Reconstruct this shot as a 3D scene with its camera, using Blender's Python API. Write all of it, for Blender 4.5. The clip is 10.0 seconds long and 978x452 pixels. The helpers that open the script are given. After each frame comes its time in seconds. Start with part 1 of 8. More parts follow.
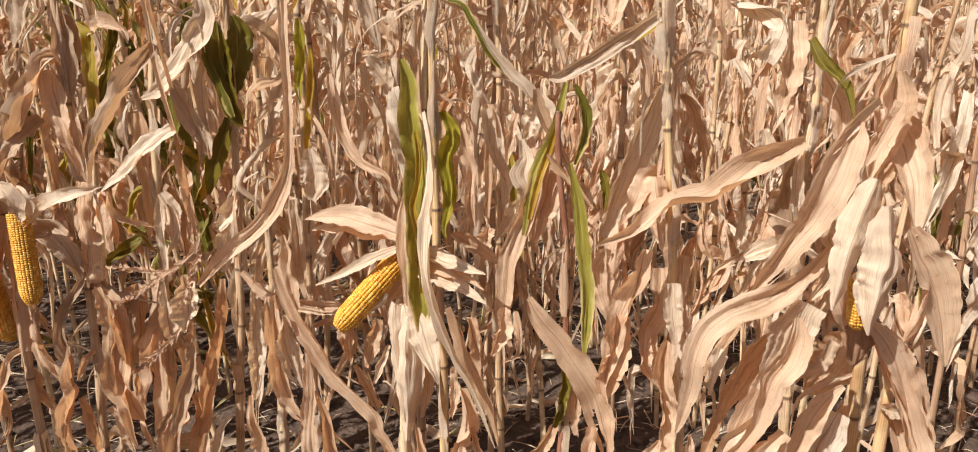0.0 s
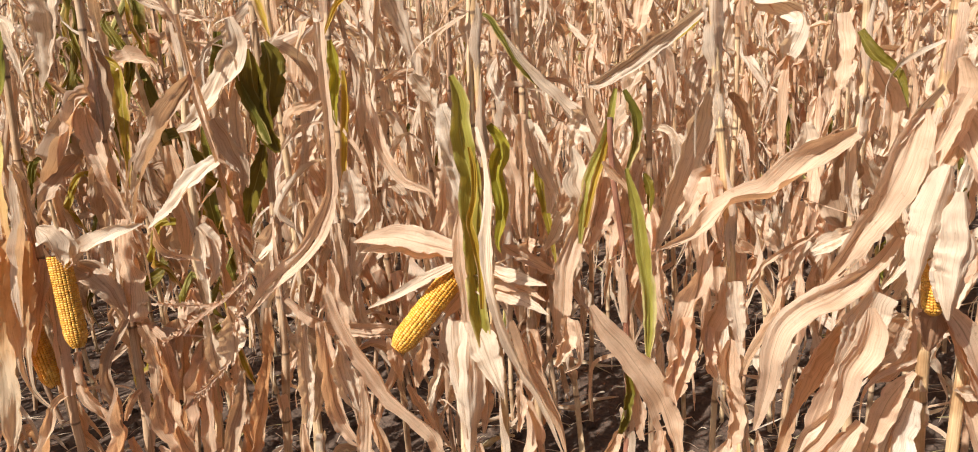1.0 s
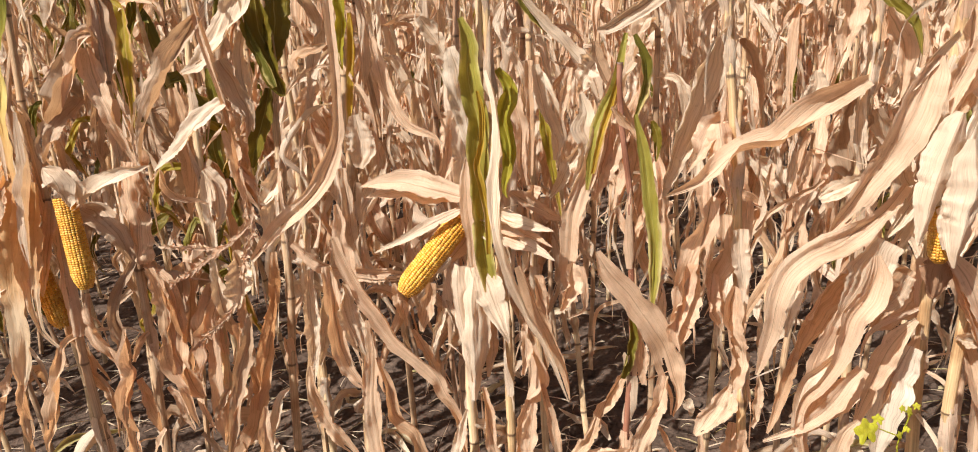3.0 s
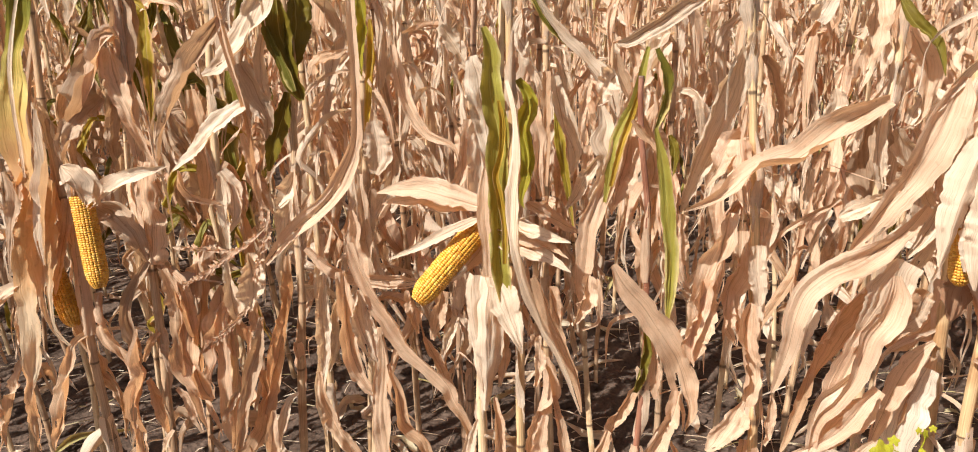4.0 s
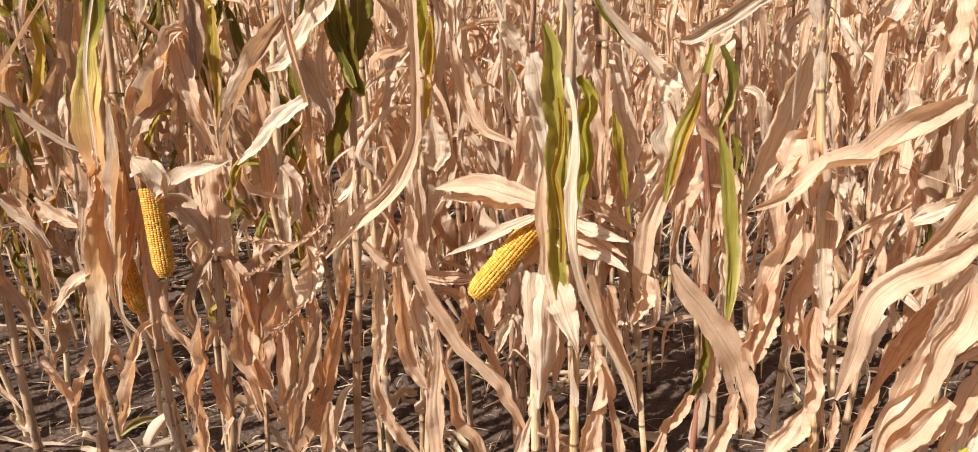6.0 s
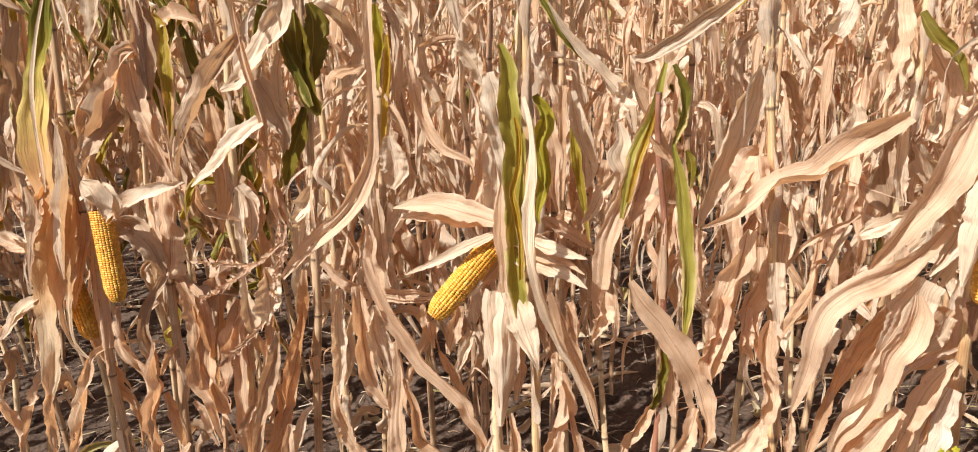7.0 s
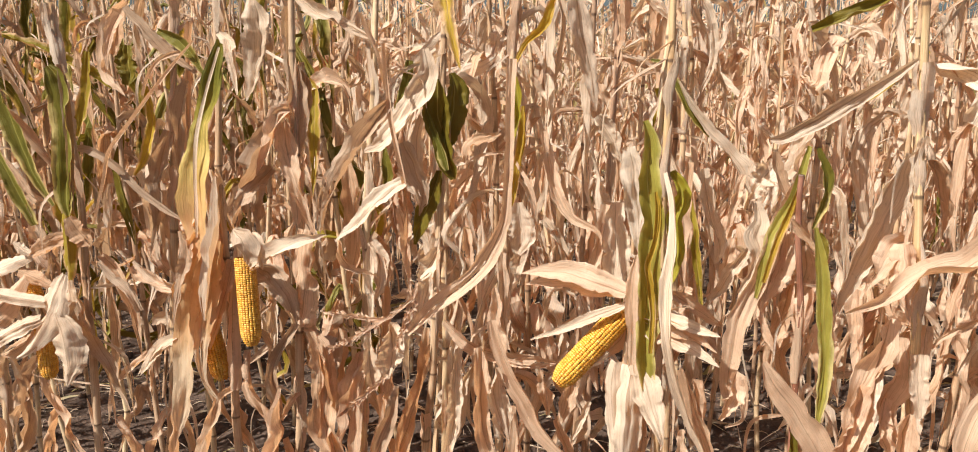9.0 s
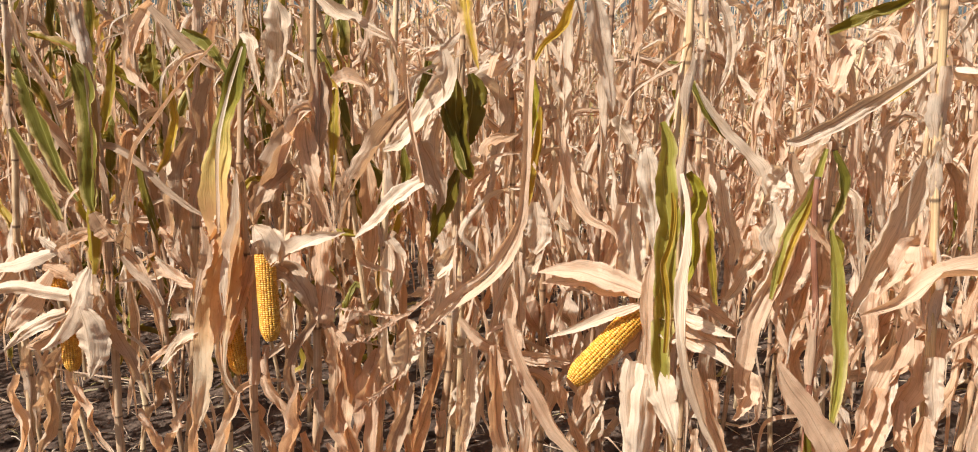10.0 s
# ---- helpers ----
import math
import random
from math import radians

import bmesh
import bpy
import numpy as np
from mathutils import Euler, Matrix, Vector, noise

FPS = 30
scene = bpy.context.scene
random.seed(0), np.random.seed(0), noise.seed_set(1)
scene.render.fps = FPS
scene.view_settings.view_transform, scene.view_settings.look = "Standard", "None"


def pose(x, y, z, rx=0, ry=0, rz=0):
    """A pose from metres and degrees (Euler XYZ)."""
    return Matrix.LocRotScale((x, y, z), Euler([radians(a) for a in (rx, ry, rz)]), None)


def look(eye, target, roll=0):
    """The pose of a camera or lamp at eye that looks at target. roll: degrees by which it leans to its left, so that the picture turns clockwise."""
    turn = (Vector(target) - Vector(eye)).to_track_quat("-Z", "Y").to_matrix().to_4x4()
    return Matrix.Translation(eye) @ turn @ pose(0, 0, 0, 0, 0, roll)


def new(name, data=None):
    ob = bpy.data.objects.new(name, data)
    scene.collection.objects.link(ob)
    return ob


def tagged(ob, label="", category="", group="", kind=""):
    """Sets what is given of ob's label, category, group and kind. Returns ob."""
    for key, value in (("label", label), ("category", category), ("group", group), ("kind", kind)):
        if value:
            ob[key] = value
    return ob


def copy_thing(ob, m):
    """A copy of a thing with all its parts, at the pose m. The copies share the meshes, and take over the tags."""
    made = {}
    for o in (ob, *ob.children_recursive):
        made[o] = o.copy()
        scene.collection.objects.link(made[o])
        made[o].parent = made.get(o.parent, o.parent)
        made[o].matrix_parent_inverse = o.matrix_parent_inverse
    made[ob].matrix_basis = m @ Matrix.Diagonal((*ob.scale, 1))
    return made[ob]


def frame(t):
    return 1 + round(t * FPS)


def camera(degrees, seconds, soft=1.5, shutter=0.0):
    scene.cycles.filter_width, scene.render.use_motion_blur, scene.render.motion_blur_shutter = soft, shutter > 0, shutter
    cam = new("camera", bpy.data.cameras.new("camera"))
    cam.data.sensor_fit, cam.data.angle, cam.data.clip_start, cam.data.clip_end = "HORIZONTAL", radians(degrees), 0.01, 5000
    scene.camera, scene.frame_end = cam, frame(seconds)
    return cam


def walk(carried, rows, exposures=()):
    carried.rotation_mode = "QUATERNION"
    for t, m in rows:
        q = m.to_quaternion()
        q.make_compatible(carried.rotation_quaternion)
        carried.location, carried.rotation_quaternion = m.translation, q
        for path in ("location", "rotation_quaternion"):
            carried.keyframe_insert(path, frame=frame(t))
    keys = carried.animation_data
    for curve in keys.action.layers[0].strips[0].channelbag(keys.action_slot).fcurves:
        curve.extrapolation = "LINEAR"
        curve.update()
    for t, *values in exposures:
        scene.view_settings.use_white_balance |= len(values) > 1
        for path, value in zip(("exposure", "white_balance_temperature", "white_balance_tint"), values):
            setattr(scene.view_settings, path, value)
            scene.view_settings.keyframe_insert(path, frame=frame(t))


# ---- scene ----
cam = camera(64.52, 10.0, soft=1.0)
# seconds, eye, yaw to the left, pitch, roll
PATH = [
    (0, 0.0250, 0.0086, 1.4400, 0.87, -14.62, -0.23),
    (0.5, -0.0485, 0.0178, 1.4557, -0.09, -13.84, -2.34),
    (1, -0.1051, 0.0172, 1.4514, -0.68, -14.12, -3.69),
    (1.5, -0.1239, 0.0193, 1.4487, -2.81, -15.72, -3.06),
    (2, -0.1215, 0.0202, 1.4400, -2.83, -17.81, -3.61),
    (2.5, -0.1247, 0.0130, 1.4377, -1.90, -18.41, -3.47),
    (2.7, -0.1133, 0.0162, 1.4405, -1.20, -18.23, -3.57),
    (3.8, -0.1459, 0.0030, 1.4360, 0.58, -16.06, -2.16),
    (4, -0.1446, 0.0160, 1.4400, -0.40, -16.87, -1.63),
    (4.5, -0.1285, 0.0337, 1.4291, -1.87, -19.38, -3.22),
    (5, -0.1488, 0.0268, 1.4371, 3.74, -18.26, -3.11),
    (5.2, -0.1590, 0.0235, 1.4371, 5.12, -18.19, -3.14),
    (6.3, -0.1532, 0.0177, 1.4483, 2.78, -16.79, -1.50),
    (6.5, -0.1509, 0.0211, 1.4557, 1.81, -16.98, -2.09),
    (7, -0.1487, 0.0218, 1.4542, 0.64, -16.31, -1.82),
    (7.5, -0.1464, 0.0151, 1.4553, 1.26, -16.12, -1.84),
    (8, -0.1721, 0.0172, 1.4640, 1.65, -14.34, -0.65),
    (8.5, -0.2121, 0.0036, 1.4661, 2.63, -12.93, -0.79),
    (9, -0.2545, -0.0107, 1.4652, 6.07, -11.40, 0.41),
    (9.5, -0.2526, -0.0207, 1.4695, 5.76, -11.10, -0.58),
    (10, -0.2593, -0.0282, 1.4653, 7.08, -11.36, 0.78),
]


def eye_pose(x, y, z, yaw, pitch, roll):
    """A camera that is turned by yaw, pitched by pitch and leans to its left by roll, in degrees."""
    return pose(x, y, z, 90 + pitch, 0, yaw) @ pose(0, 0, 0, 0, 0, roll)


# the phone lifts its exposure a little in the first second
BRIGHT = 0.75
walk(cam, [(row[0], eye_pose(*row[1:])) for row in PATH],
     [(t, BRIGHT + stops) for t, stops in ((0, -0.21), (0.5, -0.08), (1.5, -0.06), (2.5, -0.06), (4.5, 0.02), (8, -0.02), (10, -0.04))])

# ---- daylight: a high, clear autumn sun over the camera's left shoulder ----
SUN_ELEVATION, SUN_AZIMUTH = 49.0, 226.0   # azimuth in degrees from +y, clockwise seen from above


def daylight():
    world = bpy.data.worlds.new("clear_sky")
    scene.world = world
    world.use_nodes = True
    tree = world.node_tree
    sky = tree.nodes.new("ShaderNodeTexSky")
    sky.sky_type = "NISHITA"
    sky.sun_disc = False
    sky.sun_elevation = radians(SUN_ELEVATION)
    sky.sun_rotation = radians(SUN_AZIMUTH)
    sky.air_density, sky.dust_density = 1.0, 4.0
    back = tree.nodes["Background"]
    back.inputs["Strength"].default_value = 0.052
    tree.links.new(sky.outputs["Color"], back.inputs["Color"])
    lamp = bpy.data.lights.new("sun", "SUN")
    lamp.energy, lamp.angle, lamp.color = 5.0, radians(0.53), (1.0, 0.95, 0.87)
    a, e = radians(SUN_AZIMUTH), radians(SUN_ELEVATION)
    toward = Vector((math.sin(a) * math.cos(e), math.cos(a) * math.cos(e), math.sin(e)))
    ob = new("sun", lamp)
    ob.matrix_world = look(toward * 30, (0, 0, 0))


daylight()


# ---- materials ----
def material(name):
    mat = bpy.data.materials.new(name)
    mat.use_nodes = True
    tree = mat.node_tree
    tree.nodes.clear()
    out = tree.nodes.new("ShaderNodeOutputMaterial")

    def node(kind, **values):
        made = tree.nodes.new(kind)
        for key, value in values.items():
            if key in made.inputs:
                made.inputs[key].default_value = value
        return made

    return mat, tree, out, node


def ramp(tree, source, stops):
    made = tree.nodes.new("ShaderNodeValToRGB")
    while len(made.color_ramp.elements) < len(stops):
        made.color_ramp.elements.new(0.5)
    for element, (at, colour) in zip(made.color_ramp.elements, stops):
        element.position, element.color = at, (*colour, 1)
    tree.links.new(source, made.inputs["Fac"])
    return made.outputs["Color"]


def mix(tree, kind, factor, a, b):
    made = tree.nodes.new("ShaderNodeMix")
    made.data_type, made.blend_type = "RGBA", kind
    for socket, value in ((made.inputs[0], factor), (made.inputs[6], a), (made.inputs[7], b)):
        if isinstance(value, bpy.types.NodeSocket):
            tree.links.new(value, socket)
        else:
            socket.default_value = value if isinstance(value, float) else (*value, 1)
    return made.outputs[2]


def maths(tree, kind, a, b=0.0, c=0.0):
    made = tree.nodes.new("ShaderNodeMath")
    made.operation = kind
    for socket, value in zip(made.inputs, (a, b, c)):
        if isinstance(value, bpy.types.NodeSocket):
            tree.links.new(value, socket)
        else:
            socket.default_value = value
    return made.outputs[0]


def blade_material(name, tones, edge=None, joined=False, glow=0.46, gloss=0.44, spots=0.35, rib_tone=(0.42, 0.27, 0.17), grain=1.0, ageing=None):
    """A leaf or husk: long veins, a thin midrib, blotches of wear, light that comes through.
    tones: the colours that one leaf or another takes; edge: the colour of its dried margins; ageing: its colours from foot to tip, where it dries from one end."""
    mat, tree, out, node = material(name)
    link = tree.links.new
    uv, place = node("ShaderNodeUVMap"), node("ShaderNodeTexCoord")
    if joined:
        chance = node("ShaderNodeNewGeometry").outputs["Random Per Island"]
    else:
        chance = node("ShaderNodeObjectInfo").outputs["Random"]
    base = ramp(tree, chance, [(n / max(1, len(tones) - 1), tone) for n, tone in enumerate(tones)])
    split = node("ShaderNodeSeparateXYZ")
    link(uv.outputs["UV"], split.inputs[0])
    # veins along the blade
    stretch = node("ShaderNodeMapping")
    stretch.inputs["Scale"].default_value = (24, 1.6, 1)
    link(uv.outputs["UV"], stretch.inputs["Vector"])
    shift = node("ShaderNodeVectorMath")
    link(stretch.outputs["Vector"], shift.inputs[0])
    tint = node("ShaderNodeCombineXYZ")
    link(maths(tree, "MULTIPLY", chance, 57.0), tint.inputs[2])
    link(tint.outputs[0], shift.inputs[1])
    veins = node("ShaderNodeTexNoise", Scale=1.0, Detail=4.0, Roughness=0.6)
    link(shift.outputs[0], veins.inputs["Vector"])
    vein = ramp(tree, veins.outputs["Fac"], [(0.32, (0.74, 0.66, 0.58)), (0.47, (1.0, 1.0, 1.0)), (0.7, (1.06, 1.06, 1.06))])
    colour = mix(tree, "MULTIPLY", 0.45 * grain, base, vein)
    # finer lines between the veins
    narrow = node("ShaderNodeMapping")
    narrow.inputs["Scale"].default_value = (42, 2.2, 1)
    link(uv.outputs["UV"], narrow.inputs["Vector"])
    lines = node("ShaderNodeTexNoise", Scale=1.0, Detail=3.0, Roughness=0.7)
    link(narrow.outputs["Vector"], lines.inputs["Vector"])
    colour = mix(tree, "MULTIPLY", 0.75 * grain, colour, ramp(tree, lines.outputs["Fac"], [(0.36, (0.66, 0.57, 0.50)), (0.48, (1.0, 1.0, 1.0)), (0.62, (1.12, 1.12, 1.10))]))
    # the midrib, a thin line
    rib = maths(tree, "ABSOLUTE", maths(tree, "SUBTRACT", split.outputs[0], 0.5))
    colour = mix(tree, "MIX", ramp(tree, rib, [(0.010, (0.6, 0.6, 0.6)), (0.026, (0, 0, 0))]), colour, rib_tone)
    # broad fading and stains
    fade = node("ShaderNodeTexNoise", Scale=9.0, Detail=5.0, Roughness=0.62)
    link(place.outputs["Object"], fade.inputs["Vector"])
    if ageing:
        where = maths(tree, "ADD", split.outputs[1], maths(tree, "MULTIPLY", maths(tree, "SUBTRACT", fade.outputs["Fac"], 0.5), 0.5))
        where = maths(tree, "ADD", where, maths(tree, "MULTIPLY", maths(tree, "SUBTRACT", veins.outputs["Fac"], 0.5), 0.35))
        colour = mix(tree, "MULTIPLY", 0.35, ramp(tree, where, ageing), vein)
    worn = ramp(tree, fade.outputs["Fac"], [(0.33, (0.70, 0.58, 0.47)), (0.49, (1.0, 1.0, 1.0)), (0.7, (1.08, 1.08, 1.06))])
    colour = mix(tree, "MULTIPLY", 0.55, colour, worn)
    if edge:
        # margins and tip that have dried already
        off = maths(tree, "ABSOLUTE", maths(tree, "SUBTRACT", split.outputs[0], 0.5))
        rim = maths(tree, "ADD", maths(tree, "MULTIPLY", off, 1.5), maths(tree, "MULTIPLY", split.outputs[1], 0.28))
        rim = maths(tree, "ADD", rim, maths(tree, "MULTIPLY", maths(tree, "SUBTRACT", fade.outputs["Fac"], 0.5), 1.5))
        keep = ramp(tree, rim, [(0.62, (0, 0, 0)), (0.92, (1, 1, 1))])
        colour = mix(tree, "MIX", keep, colour, edge)
    # dark flecks
    fleck = node("ShaderNodeTexNoise", Scale=95.0, Detail=2.0)
    link(place.outputs["Object"], fleck.inputs["Vector"])
    dot = ramp(tree, fleck.outputs["Fac"], [(0.64, (1, 1, 1)), (0.75, (0.5, 0.38, 0.3))])
    colour = mix(tree, "MULTIPLY", spots, colour, dot)
    bump = node("ShaderNodeBump", Strength=0.5, Distance=0.004)
    link(maths(tree, "ADD", veins.outputs["Fac"], maths(tree, "MULTIPLY", lines.outputs["Fac"], 0.5)), bump.inputs["Height"])
    face = node("ShaderNodeBsdfPrincipled", Roughness=gloss)
    face.inputs["Specular IOR Level"].default_value = 0.32
    link(colour, face.inputs["Base Color"])
    link(bump.outputs[0], face.inputs["Normal"])
    back = node("ShaderNodeBsdfTranslucent")
    link(mix(tree, "MULTIPLY", 1.0, colour, (1.0, 0.765, 0.535)), back.inputs["Color"])
    link(bump.outputs[0], back.inputs["Normal"])
    both = node("ShaderNodeMixShader", Fac=glow)
    link(face.outputs[0], both.inputs[1])
    link(back.outputs[0], both.inputs[2])
    link(both.outputs[0], out.inputs["Surface"])
    return mat


def stem_material(name, tones, joined=False):
    """A dry stalk: fibres along it, a dark ring at each node, stains."""
    mat, tree, out, node = material(name)
    link = tree.links.new
    uv, place = node("ShaderNodeUVMap"), node("ShaderNodeTexCoord")
    if joined:
        chance = node("ShaderNodeNewGeometry").outputs["Random Per Island"]
    else:
        chance = node("ShaderNodeObjectInfo").outputs["Random"]
    base = ramp(tree, chance, [(n / max(1, len(tones) - 1), tone) for n, tone in enumerate(tones)])
    stretch = node("ShaderNodeMapping")
    stretch.inputs["Scale"].default_value = (22, 1.1, 1)
    link(uv.outputs["UV"], stretch.inputs["Vector"])
    fibre = node("ShaderNodeTexNoise", Scale=1.0, Detail=4.0, Roughness=0.65)
    link(stretch.outputs["Vector"], fibre.inputs["Vector"])
    colour = mix(tree, "MULTIPLY", 0.9, base, ramp(tree, fibre.outputs["Fac"], [(0.32, (0.58, 0.52, 0.46)), (0.6, (1.1, 1.08, 1.05))]))
    stain = node("ShaderNodeTexNoise", Scale=14.0, Detail=4.0)
    link(place.outputs["Object"], stain.inputs["Vector"])
    colour = mix(tree, "MULTIPLY", 0.8, colour, ramp(tree, stain.outputs["Fac"], [(0.36, (0.62, 0.50, 0.42)), (0.5, (1, 1, 1))]))
    split = node("ShaderNodeSeparateXYZ")
    link(uv.outputs["UV"], split.inputs[0])
    ring = maths(tree, "ABSOLUTE", maths(tree, "SUBTRACT", maths(tree, "FRACT", maths(tree, "ADD", split.outputs[1], 0.5)), 0.5))
    colour = mix(tree, "MIX", ramp(tree, ring, [(0.008, (0.85, 0.85, 0.85)), (0.026, (0, 0, 0))]), colour, (0.10, 0.055, 0.035))
    bump = node("ShaderNodeBump", Strength=0.5, Distance=0.003)
    link(fibre.outputs["Fac"], bump.inputs["Height"])
    face = node("ShaderNodeBsdfPrincipled", Roughness=0.48)
    link(colour, face.inputs["Base Color"])
    link(bump.outputs[0], face.inputs["Normal"])
    link(face.outputs[0], out.inputs["Surface"])
    return mat


def kernel_material():
    mat, tree, out, node = material("yellow_kernels")
    link = tree.links.new
    chance = node("ShaderNodeNewGeometry").outputs["Random Per Island"]
    base = ramp(tree, chance, [(0.0, (0.60, 0.27, 0.035)), (0.35, (0.70, 0.345, 0.045)), (0.75, (0.78, 0.43, 0.065)), (1.0, (0.82, 0.50, 0.13))])
    place = node("ShaderNodeTexCoord")
    dust = node("ShaderNodeTexNoise", Scale=30.0, Detail=3.0)
    link(place.outputs["Object"], dust.inputs["Vector"])
    base = mix(tree, "MULTIPLY", 0.6, base, ramp(tree, dust.outputs["Fac"], [(0.3, (0.72, 0.62, 0.5)), (0.6, (1, 1, 1))]))
    face = node("ShaderNodeBsdfPrincipled", Roughness=0.38)
    face.inputs["Subsurface Weight"].default_value = 0.12
    face.inputs["Subsurface Radius"].default_value = (0.004, 0.002, 0.0006)
    link(base, face.inputs["Base Color"])
    link(face.outputs[0], out.inputs["Surface"])
    return mat


def soil_material():
    mat, tree, out, node = material("dark_crumbly_soil")
    link = tree.links.new
    place = node("ShaderNodeTexCoord")
    coarse = node("ShaderNodeTexNoise", Scale=7.0, Detail=8.0, Roughness=0.68)
    fine = node("ShaderNodeTexNoise", Scale=90.0, Detail=5.0, Roughness=0.7)
    clod = node("ShaderNodeTexVoronoi", Scale=48.0)
    for tex in (coarse, fine, clod):
        link(place.outputs["Object"], tex.inputs["Vector"])
    colour = ramp(tree, coarse.outputs["Fac"], [(0.3, (0.062, 0.042, 0.032)), (0.55, (0.115, 0.080, 0.062)), (0.75, (0.20, 0.145, 0.112))])
    colour = mix(tree, "MULTIPLY", 0.7, colour, ramp(tree, fine.outputs["Fac"], [(0.3, (0.5, 0.5, 0.5)), (0.7, (1.25, 1.22, 1.2))]))
    height = maths(tree, "ADD", maths(tree, "MULTIPLY", clod.outputs["Distance"], 0.6), maths(tree, "MULTIPLY", fine.outputs["Fac"], 0.6))
    bump = node("ShaderNodeBump", Strength=0.9, Distance=0.015)
    link(height, bump.inputs["Height"])
    face = node("ShaderNodeBsdfPrincipled", Roughness=0.95)
    face.inputs["Specular IOR Level"].default_value = 0.12
    link(colour, face.inputs["Base Color"])
    link(bump.outputs[0], face.inputs["Normal"])
    link(face.outputs[0], out.inputs["Surface"])
    return mat


TAN = ((0.66, 0.515, 0.38), (0.79, 0.68, 0.54), (0.74, 0.615, 0.475), (0.83, 0.735, 0.60), (0.78, 0.66, 0.53), (0.85, 0.77, 0.645))
# a browner dry leaf: the dark tone stands in for shade on the leaves
DULL = blade_material("shaded_brown_leaf", ((0.46, 0.335, 0.235), (0.58, 0.44, 0.32), (0.52, 0.38, 0.265), (0.66, 0.52, 0.39)), glow=0.40, grain=0.75)
DRY = blade_material("dry_leaf", TAN)
PALE = blade_material("pale_dry_leaf", ((0.76, 0.566, 0.405), (0.82, 0.630, 0.463), (0.79, 0.596, 0.434)), grain=0.75)
# rustier leaf; its orange-brown also stands in for warm shade and light coming through
RUST = blade_material("rusty_shaded_leaf", ((0.69, 0.48, 0.315), (0.74, 0.54, 0.37), (0.77, 0.58, 0.42)), glow=0.48)
HUSK = blade_material("pale_husk", ((0.80, 0.675, 0.525), (0.76, 0.62, 0.475), (0.82, 0.70, 0.555)), glow=0.36, spots=0.2, grain=0.75)
GREEN = blade_material("green_leaf", ((0.36, 0.32, 0.035), (0.43, 0.375, 0.045)), glow=0.42, spots=0.2, rib_tone=(0.540, 0.504, 0.138), grain=0.45)
DEEP = blade_material("deep_green_leaf", ((0.165, 0.132, 0.018), (0.20, 0.158, 0.021)), glow=0.3, spots=0.15, rib_tone=(0.40, 0.36, 0.12), grain=0.45)
TURNING = blade_material("turning_leaf", ((0.34, 0.28, 0.035), (0.50, 0.37, 0.06)), edge=(0.72, 0.48, 0.26), glow=0.45, spots=0.4, grain=0.45)
YELLOWED = blade_material("yellowed_leaf", ((0.62, 0.44, 0.06), (0.55, 0.38, 0.05)), edge=(0.72, 0.50, 0.28), glow=0.45, grain=0.45)
HALF_GREEN = blade_material("half_dried_leaf", ((0.5, 0.4, 0.1), (0.5, 0.4, 0.1)), glow=0.42, spots=0.3, grain=0.5,
                            ageing=((0.10, (0.20, 0.21, 0.035)), (0.36, (0.33, 0.29, 0.05)), (0.52, (0.72, 0.58, 0.20)), (0.70, (0.78, 0.53, 0.22)), (0.92, (0.76, 0.50, 0.27))))
# dry leaf with the glow of sun from behind put into its amber; paler end
SHEET = blade_material("amber_backlit_leaf", ((0.70, 0.44, 0.22), (0.74, 0.49, 0.26)), glow=0.50, spots=0.3,
                       ageing=((0.0, (0.72, 0.46, 0.23)), (0.55, (0.74, 0.50, 0.28)), (0.70, (0.82, 0.66, 0.46)), (1.0, (0.80, 0.66, 0.48))))
LIME = blade_material("yellow_green_leaf", ((0.36, 0.33, 0.065), (0.40, 0.365, 0.075)), edge=(0.66, 0.58, 0.25), glow=0.40, spots=0.2, rib_tone=(0.56, 0.53, 0.18), grain=0.6)
STREAKED = blade_material("streaked_green_leaf", ((0.165, 0.158, 0.026), (0.225, 0.205, 0.034)), edge=(0.66, 0.54, 0.22), glow=0.40, spots=0.2, rib_tone=(0.52, 0.50, 0.16), grain=0.6)
STEM = stem_material("dry_stalk", ((0.60, 0.45, 0.28), (0.70, 0.55, 0.36), (0.56, 0.40, 0.25), (0.44, 0.29, 0.20), (0.66, 0.51, 0.33)))
RED_STEM = stem_material("reddish_stalk", ((0.32, 0.15, 0.10), (0.36, 0.18, 0.12)))
PALE_STEM = stem_material("straw_coloured_stalk", ((0.58, 0.405, 0.225), (0.65, 0.475, 0.275)))
FIELD_LEAF = blade_material("field_leaf", ((0.72, 0.575, 0.425), (0.82, 0.70, 0.55), (0.77, 0.635, 0.485), (0.85, 0.75, 0.605), (0.64, 0.485, 0.35), (0.84, 0.73, 0.585), (0.50, 0.44, 0.18), (0.87, 0.78, 0.645)), joined=True)
FIELD_STEM = stem_material("field_stalk", ((0.54, 0.38, 0.25), (0.68, 0.51, 0.34), (0.44, 0.29, 0.20)), joined=True)
KERNEL = kernel_material()
SOIL = soil_material()


